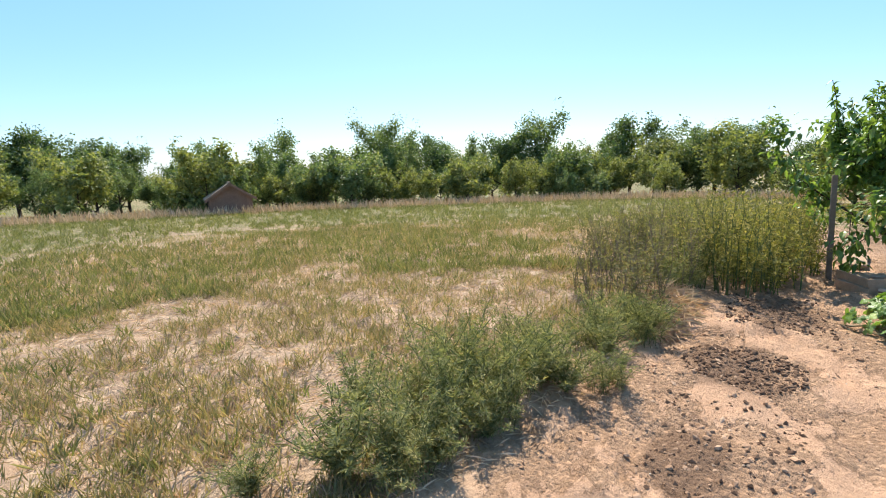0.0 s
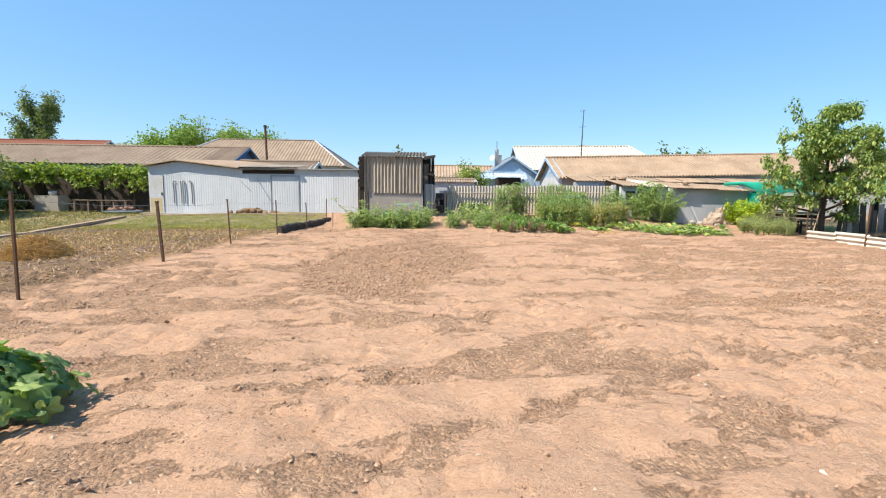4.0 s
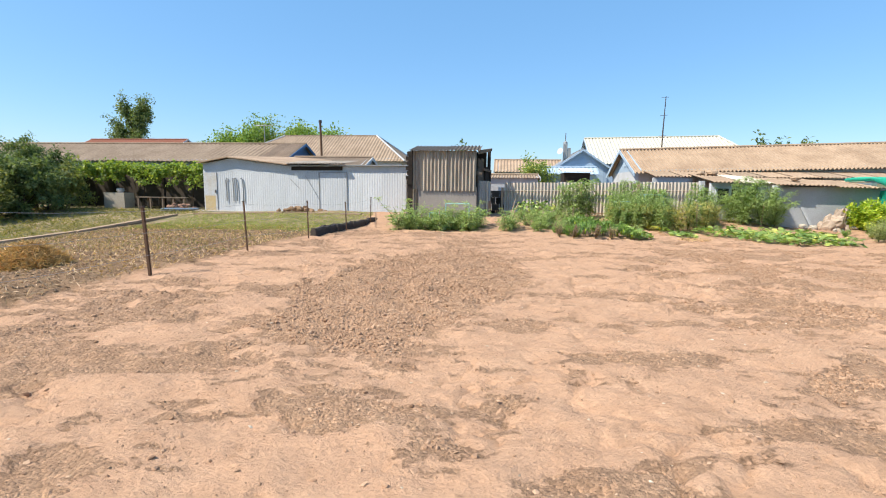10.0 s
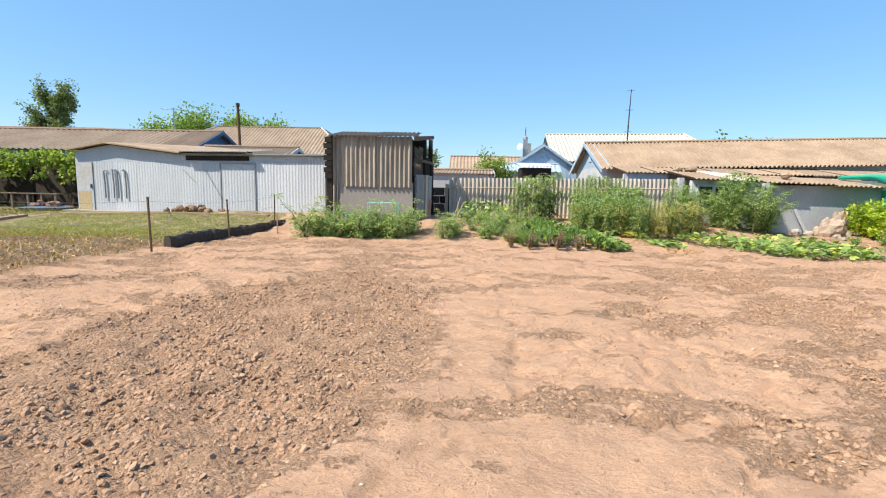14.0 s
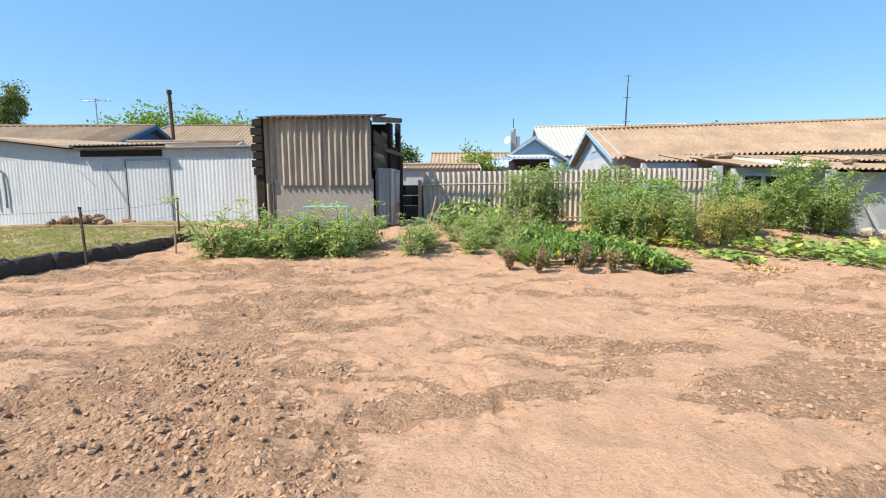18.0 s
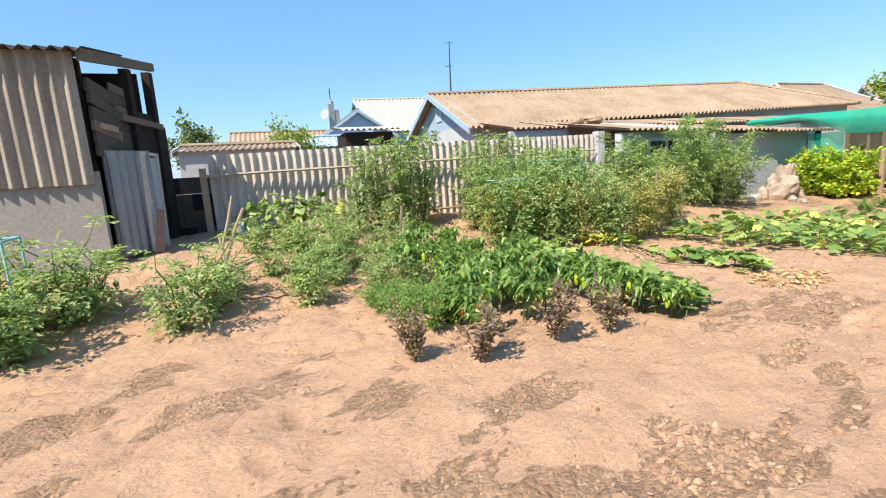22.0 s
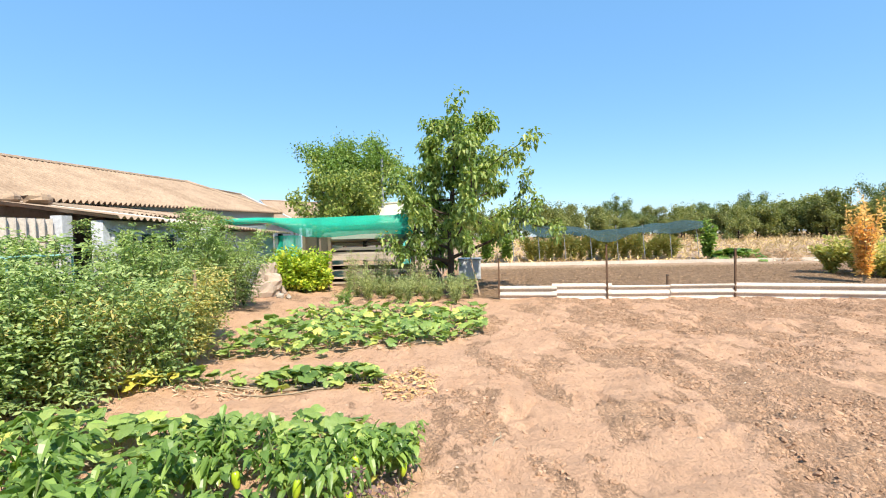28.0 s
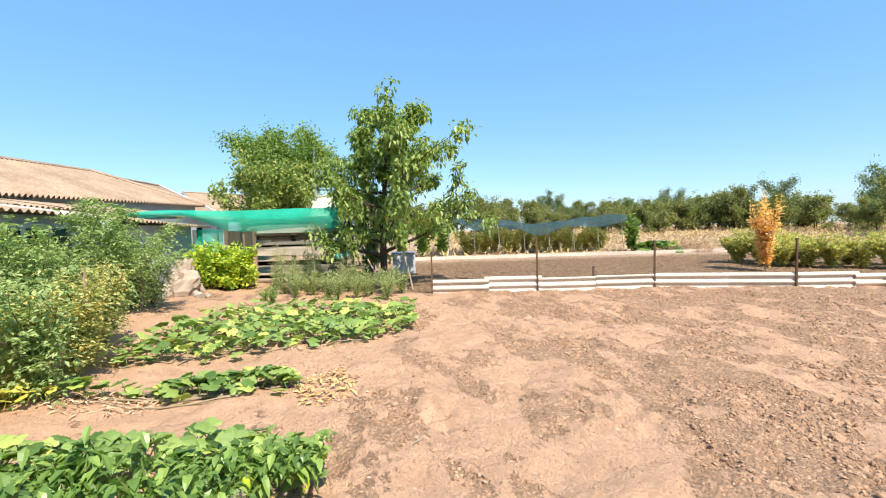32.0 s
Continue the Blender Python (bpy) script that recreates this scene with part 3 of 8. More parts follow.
def ss(a, b, x):
    t = np.clip((np.asarray(x, float) - a) / (b - a), 0, 1)
    return t * t * (3 - 2 * t)


GRIDS = {}


def lattice(x, y, cell, seed):
    """Smooth random field over the plan, 0 to 1."""
    if seed not in GRIDS:
        GRIDS[seed] = np.random.default_rng(seed).random((257, 257))
    g = GRIDS[seed]
    u, v = np.asarray(x, float) / cell + 1000.37, np.asarray(y, float) / cell + 1000.71
    i, j = np.floor(u).astype(int), np.floor(v).astype(int)
    a, b = u - i, v - j
    a, b = a * a * (3 - 2 * a), b * b * (3 - 2 * b)
    q = lambda p, r: g[p % 257, r % 257]
    return (q(i, j) * (1 - a) + q(i + 1, j) * a) * (1 - b) + (q(i, j + 1) * (1 - a) + q(i + 1, j + 1) * a) * b


def fbm(x, y, cell, seed, octaves=4):
    out, amp, tot = 0.0, 1.0, 0.0
    for k in range(octaves):
        out = out + amp * lattice(x, y, cell / 2**k, seed + k)
        tot, amp = tot + amp, amp * 0.55
    return out / tot


def field_line(x):
    """The edge between bare soil and meadow: the meadow lies on its lower side."""
    return -0.42 - 0.2 * (np.asarray(x, float) + 1.6)


def lie(x, y):
    """The broad lie of the land."""
    x, y = np.asarray(x, float), np.asarray(y, float)
    z = 0.38 * ss(18.2, 22.0, y) * (1 - 0.75 * ss(9.5, 12.5, x)) * (1 - 0.5 * ss(-6, -14, x))
    west = np.minimum(np.maximum(0, -7 - x), 70)
    south = np.minimum(np.maximum(0, -3.5 - y), 60)
    z = z - 0.045 * west * (1 - ss(9, 22, y)) - 0.03 * south * (1 - ss(-2, 8, x))
    return z + 0.024 * np.minimum(np.maximum(0, x - 13.2), 60)


def rough(x, y):
    """Small relief of dug, trodden and raked soil: the crust lies smooth, the broken patches are lumpy and a little sunk."""
    near = (1 - ss(13, 16, x)) * (1 - ss(23, 26, y)) * ss(-9, -6, x) * ss(-6, -3, y)
    wet = ss(0.4, 0.62, damp(x, y))
    z = 0.05 * (fbm(x * 0.8, y, 0.9, 3, 3) - 0.5) + 0.06 * (fbm(x * 0.8, y, 0.26, 11, 3) - 0.5)
    # hoof-sized dents in the crust, thick in places
    pits = np.abs(fbm(x * 0.75, y, 0.22, 19, 2) - 0.5)
    z = z - 0.04 * (1 - ss(0.0, 0.09, pits)) * ss(0.44, 0.6, fbm(x, y, 1.3, 29, 3))
    terrace = fbm(x, y * 1.35, 0.7, 15, 4) * 13
    z = z + 0.009 * (np.floor(terrace) + ss(0.65, 1.0, terrace % 1.0) - 6.5)
    z = z + wet * (0.075 * (fbm(x, y, 0.2, 91, 3) - 0.52) - 0.008)
    z = z - 0.022 * steps_trodden(x, y)
    return z * near + 0.05 * (fbm(x, y, 1.1, 5, 4) - 0.5) * (1 - near)


def steps_trodden(x, y):
    """Footprints along the middle of the plot."""
    out = np.zeros(np.shape(x))
    rng = np.random.default_rng(97)
    for k in range(34):
        cx, cy = 1.45 + 0.13 * (-1) ** k + 0.35 * math.sin(k * 0.5) + rng.normal(0, 0.12), 4.4 + 0.37 * k + rng.normal(0, 0.06)
        turn = rng.normal(0, 0.3)
        u, v = (x - cx) * math.cos(turn) + (y - cy) * math.sin(turn), (y - cy) * math.cos(turn) - (x - cx) * math.sin(turn)
        r = np.hypot(u / (0.052 - 0.013 * np.tanh(8 * v)), v / 0.135)
        out = np.maximum(out, (1 - ss(0.7, 1.1, r)) * rng.uniform(0.45, 1.0))
    return out


def manure(x, y):
    """Dark patches: three where dung was dropped, a fourth beside the young tree."""
    out = 0.0 * x
    for cx, cy, rx, ry in ((-3.45, 0.6, 0.55, 0.32), (-2.15, 0.42, 0.4, 0.22), (-4.95, 0.95, 0.7, 0.35), (-6.1, 2.6, 0.9, 0.5)):
        out = np.maximum(out, 1 - ss(0.6, 1.05, np.hypot((x - cx) / rx, (y - cy) / ry) + 0.9 * (fbm(x, y, 0.25, 79, 4) - 0.5)))
    return out


def damp(x, y):
    """Where the crust is broken up: over a half, in ragged patches that lie across the plot."""
    x, y = np.asarray(x, float), np.asarray(y, float)
    u, v = x * 0.55 + 0.22 * y, y * 1.25 - 0.25 * x
    torn = fbm(u, v, 0.44, 23, 5)
    region = 0.562 + 0.16 * (fbm(x, y, 3.0, 51, 2) - 0.5) - 0.018 * np.exp(-(((x - 0.6) / 3.2) ** 2) - ((y - 2.2) / 2.6) ** 2) - 0.16 * ss(2.5, 6.0, x) * ss(2, 6, y) * (1 - ss(13.5, 15.0, y)) - 0.03 * ss(10.5, 13.0, y) * (1 - ss(-1.0, 1.0, x)) - 0.06 * (1 - ss(-2.5, 0.5, x)) * (1 - ss(3.0, 6.0, y)) - 0.075 * ss(14.6, 16.0, y) * (1 - ss(-0.5, 1.0, x))
    path = np.exp(-(((x - 1.35 - 0.05 * (y - 8)) / 0.75) ** 2)) * ss(3.5, 6.0, y)
    region = region + 0.12 * path + 0.06 * ss(14.2, 15.5, y) * ss(1.0, 2.0, x) * (1 - ss(8.0, 10.0, x))
    d = np.clip(0.5 + 3.2 * (torn - region), 0, 0.8)
    # the dug band
    r = (np.abs((x + 0.66 - 0.13 * (y - 9.3)) / 1.7) ** 2.3 + np.abs((y - 9.35) / 3.75) ** 2.3) ** (1 / 2.3) + 0.6 * (fbm(x * 0.7, y, 0.8, 41, 4) - 0.5)
    d = np.maximum(d, np.clip(0.5 + 2.2 * (0.93 - r), 0, 1))
    for cx, cy, r0 in ((-3.45, 0.62, 0.46), (-2.2, 0.5, 0.42), (-4.9, 0.9, 0.5), (-5.6, 2.8, 0.8), (-2.7, 1.6, 0.6), (-1.1, 1.0, 0.45)):
        d = np.maximum(d, np.clip(0.5 + 2.5 * (0.9 - np.hypot(x - cx, y - cy) / r0 + 0.8 * (fbm(x, y, 0.4, 77, 3) - 0.5)), 0, 1))
    return d * (1 - ss(16.5, 18.5, y) * (1 - ss(9, 11, x)) * 0.75)


def floor_z(x, y):
    return float(lie(x, y) + rough(x, y))


def steps(lo, hi, fine_lo, fine_hi, fine, grow=1.22):
    out = list(np.arange(fine_lo, fine_hi + 1e-6, fine))
    s, v = fine, fine_hi
    while v < hi:
        s = min(s * grow, 250)
        v += s
        out.append(v)
    s, v = fine, fine_lo
    while v > lo:
        s = min(s * grow, 250)
        v -= s
        out.insert(0, v)
    return np.array(out)


def ground():
    gx, gy = steps(-3000, 3000, -6.2, 12.6, 0.037), steps(-3000, 3000, -2.4, 18.6, 0.037)
    x, y = np.meshgrid(gx, gy)
    x, y = x.ravel(), y.ravel()
    z = lie(x, y) + rough(x, y)
    wet = damp(x, y)
    w, h = len(gx), len(gy)
    i = (np.arange(h - 1)[:, None] * w + np.arange(w - 1)[None]).ravel()
    quads = np.stack([i, i + 1, i + w + 1, i + w], 1).astype(np.int32)
    me = bpy.data.meshes.new("ground")
    me.vertices.add(len(x))
    me.vertices.foreach_set("co", np.stack([x, y, z], 1).ravel())
    me.loops.add(quads.size)
    me.loops.foreach_set("vertex_index", quads.ravel())
    me.polygons.add(len(quads))
    me.polygons.foreach_set("loop_start", np.arange(0, quads.size, 4, dtype=np.int32))
    me.update(calc_edges=True)
    jag = 0.5 * (fbm(x, y, 0.7, 31, 3) - 0.5)
    meadow = 1 - ss(-0.25, 0.25, y - field_line(x) + jag)
    west_plot = (1 - ss(-5.6, -5.0, x + jag)) * (1 - meadow)
    tilled = np.maximum(west_plot * ss(1.8, 3.0, y + jag), ss(12.7, 13.1, x) * (1 - ss(20.4, 21.0, x)) * (1 - ss(16.5, 17.3, y)) * ss(-1, 0.5, y))
    lawn = (1 - ss(-5.1, -4.6, x + jag)) * ss(15.4, 16.8, y + 0.28 * (x + 5) + jag)
    far = np.maximum(np.maximum(1 - ss(-13.8, -12.8, x + jag), ss(20.8, 21.3, x)), np.maximum(lawn, ss(26, 30, y)))
    far = np.maximum(far, ss(16, 18, x) * (1 - ss(-1.0, 1.0, y)))
    green = 0.40 + 0.36 * ss(6, 20, np.hypot(x, y)) + 0.35 * (fbm(x, y, 4.0, 61, 3) - 0.5) - 0.25 * meadow * (1 - ss(4, 16, np.hypot(x, y)))
    green = np.where(lawn > 0.3, 0.66, green)
    green = np.where(x > 21, 0.12, green)
    green = np.where((x < -12.8) & (y > 3.5), 0.68, green)
    for n, val in (("damp", wet), ("meadow", np.maximum(meadow, far)), ("tilled", tilled), ("green", green), ("trodden", steps_trodden(x, y)), ("manure", manure(x, y))):
        me.attributes.new(n, "FLOAT", "POINT").data.foreach_set("value", val.astype(np.float32))
    me.materials.append(EARTH)
    me.shade_smooth()
    return tagged(new("ground", me), "dry tan garden soil with dark dug patches, meadow and tilled beds", "ground", kind="structure")


def corrugated(width, height, pitch=0.15, deep=0.027, thick=0.006, rows=2, sag=0.0):
    """A wavy sheet that stands in x and z from its lower left corner, waves upright; its face looks to -y."""
    n = max(8, int(round(width / pitch * 8)) + 1)
    x = np.linspace(0, width, n)
    wave = -deep * np.cos(2 * np.pi * x / pitch)
    b = Build()
    v = []
    for side in (0, thick):
        for k in range(rows):
            s = k / (rows - 1)
            v.append(np.stack([x, wave + side + sag * 4 * s * (1 - s), np.full(n, s * height)], 1))
    v = np.concatenate(v)
    f = []
    for k in range(rows - 1):
        for i in range(n - 1):
            a, c = k * n + i, (k + 1) * n + i
            f.append((a, a + 1, c + 1, c))
            a, c = a + rows * n, c + rows * n
            f.append((c, c + 1, a + 1, a))
    o = rows * n
    for i in range(n - 1):
        f.append((i, o + i, o + i + 1, i + 1))
        a = (rows - 1) * n + i
        f.append((a, a + 1, o + a + 1, o + a))
    return b.add(v, f)


def cane(b, a, c, r=0.02, bend=0.0, rng=RNG, sides=6):
    a, c = np.array(a, float), np.array(c, float)
    s = np.linspace(0, 1, 4)[:, None]
    pts = a * (1 - s) + c * s
    pts[1:3] += rng.uniform(-bend, bend, (2, 3))
    return b.tube(pts, [r, r * 0.95, r * 0.9, r * 0.8], sides)

# ---- the ground and what lies on it ----
GROUND = ground()


def litter(name, n, area, size, material, label, category, dense=None, seed=1, sink=0.42, flat=0.7):
    rng = np.random.default_rng(seed)
    b = Build()
    x, y = rng.uniform(area[0], area[1], n * 4), rng.uniform(area[2], area[3], n * 4)
    if dense is not None:
        keep = rng.random(len(x)) < dense(x, y)
        x, y = x[keep], y[keep]
    x, y = x[:n], y[:n]
    z = lie(x, y) + rough(x, y)
    s = size[0] + (size[1] - size[0]) * rng.random(len(x)) ** 2.2
    b.rocks(np.stack([x, y, z + s * flat * (0.5 - sink)], 1), s, rng, flat, size[1] < 0.025 or x.max() > 12.5 or x.min() < -6)
    return tagged(obj(name, b, material), label, category, kind="stuff")


def bare(x, y):
    return (y > field_line(x) + 0.1) * (x > -5.2)


def clumps(x, y):
    return 0.25 + 0.75 * ss(0.36, 0.6, fbm(x, y, 0.5, 73, 3))


litter("soil_clods", 21000, (-4.9, 12.2, -1.2, 17.0), (0.005, 0.0252), CLOD, "crumbly brown soil clods scattered on the bed", "soil clods", lambda x, y: bare(x, y) * np.where(damp(x, y) + 0.9 * (fbm(x, y, 0.3, 57, 3) - 0.5) > 0.5, 1.0, 0.03) * clumps(x, y) ** 2, 5)
litter("soil_clods", 9500, (-2.9, 2.2, 5.2, 14.2), (0.006, 0.03), CLOD, "coarse clods of the dug band", "soil clods", lambda x, y: np.where(damp(x, y) > 0.55, 1.0, 0.0) * (np.hypot((x + 0.66 - 0.13 * (y - 9.3)) / 1.8, (y - 9.3) / 3.9) < 1) * clumps(x, y), 56)
litter("soil_crumbs", 40000, (-4.8, 11.8, -0.8, 17.4), (0.004, 0.015), CLOD, "fine crumbs of dry tan soil", "soil crumbs", lambda x, y: bare(x, y) * (0.3 + 0.7 * ss(0.46, 0.62, fbm(x, y, 0.6, 71, 3))), 6, flat=0.65)
litter("soil_crumbs", 7000, (-3.2, 4.2, -0.6, 8.0), (0.003, 0.013), CRUMB, "fine crumbs of dry tan soil by the meadow", "soil crumbs", lambda x, y: bare(x, y) * (0.1 + 0.9 * ss(0.46, 0.62, fbm(x, y, 0.5, 171, 3))), 61, flat=0.55)
litter("soil_clods", 26000, (3.0, 12.2, 5.0, 16.0), (0.006, 0.027), CLOD, "crumbly brown soil clods on the eastern bed", "soil clods", lambda x, y: bare(x, y) * np.where(damp(x, y) + 0.9 * (fbm(x, y, 0.3, 57, 3) - 0.5) > 0.5, 1.0, 0.03) * clumps(x, y) ** 2, 55)
litter("crust_flakes", 14000, (-4.6, 11.8, -0.8, 17.2), (0.006, 0.024), CRUMB, "thin curled flakes of dried mud crust", "mud flakes", lambda x, y: bare(x, y) * (0.1 + 0.9 * ss(0.38, 0.5, damp(x, y))) * ss(0.42, 0.62, fbm(x, y, 0.8, 75, 3)), 7, sink=0.15, flat=0.3)
litter("pale_stones", 900, (-4.5, 11.8, -0.8, 17.5), (0.005, 0.022), PEBBLE, "small pale stones lying on the soil", "stones", lambda x, y: bare(x, y) * 0.8, 8, flat=0.5)
litter("dung_lumps", 800, (-3.85, -3.0, 0.3, 1.0), (0.005, 0.026), DUNG, "dark dry lumps of manure on the soil", "manure", lambda x, y: (np.hypot((x + 3.42) / 0.42, (y - 0.65) / 0.36) < 1) * 0.9, 9)
litter("dung_lumps", 300, (-2.8, -1.7, 0.25, 0.9), (0.005, 0.024), DUNG, "dark scattered lumps of dry manure", "manure", lambda x, y: 0.5 + 0 * x, 10)
litter("dung_lumps", 500, (-5.5, -4.3, 0.55, 1.3), (0.005, 0.026), DUNG, "dark lumps of dry manure by the weeds", "manure", lambda x, y: 0.5 + 0 * x, 12)
litter("tilled_clods", 9000, (13.2, 20.5, 0.5, 16.5), (0.012, 0.045), TILTH, "coarse clods of a dug neighbouring bed", "soil clods", None, 14)
litter("tilled_clods", 12000, (-13.0, -5.4, 2.8, 17.8), (0.012, 0.042), TILTH, "coarse clods of a dug vegetable bed", "soil clods", None, 15)


# ---- back row: whitewashed tin building ----
def panel_wall(b, pts, y0, thick):
    """An upright slab with the outline pts (x, z), front at y0."""
    n = len(pts)
    v = [(x, y0, z) for x, z in pts] + [(x, y0 + thick, z) for x, z in pts]
    f = [tuple(range(n)), tuple(range(2 * n - 1, n - 1, -1))] + [(i, i + n, (i + 1) % n + n, (i + 1) % n) for i in range(n)]
    return b.add(v, f)


def tin_building():
    turn = math.degrees(math.atan2(-1.5, 10.6))
    root = thing("tin_barn", pose(-14.0, 23.6, 0.1, rz=turn), "long low barn clad in whitewashed corrugated tin", "barn")
    length = 10.75
    part("wall", panel_wall(Build(), [(0, 0), (4.75, 0), (4.75, 2.3), (1.6, 2.66), (0, 2.4)], 0, 0.12), TIN, root, "smooth whitewashed upper wall")
    part("wall", panel_wall(Build(), [(4.75, 0), (length, 0.1), (length, 2.3), (4.75, 2.3)], 0.0, 0.12), TIN, root)
    part("wall", Build().box((0, 0.12, 0), (0.12, 6.2, 2.4)), TIN, root)
    part("wall", Build().box((length - 0.12, 0.12, 0), (length, 5.0, 2.25)), TIN, root)
    sheet = corrugated(0.96, 1.9, 0.12, 0.0045, 0.003).mesh("tin_sheet")
    x = 0.85
    while x < length - 1.0:
        if not 6.35 < x + 0.48 < 7.7:
            part("tin_sheet", sheet, TIN, root, at=pose(x, -0.02 + 0.004 * (int(x * 7) % 2), 0.12 + 0.03 * (x > 4.8)))
        x += 0.955
    narrow = corrugated(0.9, 2.1, 0.12, 0.0045, 0.003).mesh("tin_sheet")
    part("tin_sheet", narrow, TIN, root, at=pose(length - 0.95, -0.024, 0.15))
    # doors
    d = part("door", Build().box((0.08, -0.045, 0.1), (0.8, -0.005, 1.98)), worn("yellowed_tin", (0.64, 0.68, 0.74), (0.55, 0.42, 0.24), 16, 1.6, 0.6, 0.3, amount=0.6), root, "plain tin door yellowed at the foot")
    part("lower_panel", Build().box((0.1, -0.05, 0.12), (0.7, -0.046, 0.86)), worn("ochre_tin", (0.66, 0.50, 0.26), (0.55, 0.52, 0.48), 16, 2.5, 0.7, 0.2), d, "ochre-stained lower panel")
    part("door_handle", Build().box((0.7, -0.08, 1.0), (0.76, -0.045, 1.14)), IRON, d)
    d = part("door", Build().box((6.42, -0.03, 0.22), (7.75, -0.002, 2.0)), TIN, root, "tin-clad double door")
    part("door_sheet", corrugated(1.3, 1.72, 0.12, 0.0045, 0.003), TIN, d, at=pose(6.44, -0.045, 0.25))
    for a, c in (((6.36, -0.06, 1.98), (7.8, -0.03, 2.03)), ((6.36, -0.06, 0.2), (6.41, -0.03, 1.98)), ((7.75, -0.06, 0.2), (7.8, -0.03, 1.98))):
        part("door_frame", Build().box(a, c), GREY_METAL, d)
    # roof edge, ledge and low roof
    part("roof", Build().add([(-0.15, -0.25, 2.42), (1.6, -0.25, 2.69), (4.85, -0.25, 2.33), (4.85, 6.2, 2.9), (1.6, 6.2, 3.1), (-0.15, 6.2, 2.85), (-0.15, -0.25, 2.47), (1.6, -0.25, 2.74), (4.85, -0.25, 2.38), (4.85, 6.2, 2.95), (1.6, 6.2, 3.15), (-0.15, 6.2, 2.9)],
         [(5, 4, 1, 0), (4, 3, 2, 1), (6, 7, 10, 11), (7, 8, 9, 10), (0, 1, 7, 6), (1, 2, 8, 7), (2, 3, 9, 8), (3, 4, 10, 9), (4, 5, 11, 10), (5, 0, 6, 11)]), ROOF_PALE, root, "shallow weathered roof")
    part("roof", Build().box((4.9, -0.17, 2.3), (length + 0.1, 5.0, 2.34)), GREY_METAL, root, "flat tin roof edge")
    part("eave_sheet", corrugated(2.9, 1.6, 0.15, 0.02, 0.005), ASBESTOS, root, at=pose(4.85, -0.35, 2.4, rx=-83))
    # solid dark strip on the wall, its colour gives the shade of the eave gap
    part("slot", Build().box((4.95, -0.03, 2.1), (7.55, -0.002, 2.27)), TAR_WOOD, root, "dark strip put in for the shade of the gap under the eave")
    part("eave_board", Build().box((4.85, -0.15, 2.365), (7.7, -0.05, 2.44)), TAR_WOOD, root)
    for k, (px, hook) in enumerate(((1.35, 1), (1.75, 0), (1.95, -1), (2.3, -1))):
        b = Build()
        b.tube([(px + 0.12 * hook, -0.07, 1.68), (px + 0.05 * hook, -0.07, 1.72), (px, -0.07, 1.62), (px + 0.03, -0.07, 1.1), (px + 0.02, -0.07, 0.62)], 0.028, 6)
        part("hanging_hose", b, GREY_METAL, root, "grey hose hung on the wall")
    for a, c in (((4.85, -0.06, 1.75), (5.35, -0.06, 1.3)), ((5.7, -0.07, 1.85), (6.4, -0.07, 0.75))):
        part("cable", Build().tube([a, c], 0.012, 5), GREY_METAL, root)
    part("footing", Build().box((-0.2, -0.5, -0.2), (length + 0.1, 0.0, 0.14)), CONCRETE, root, "low concrete apron")
    return root


TIN_BARN = tin_building()


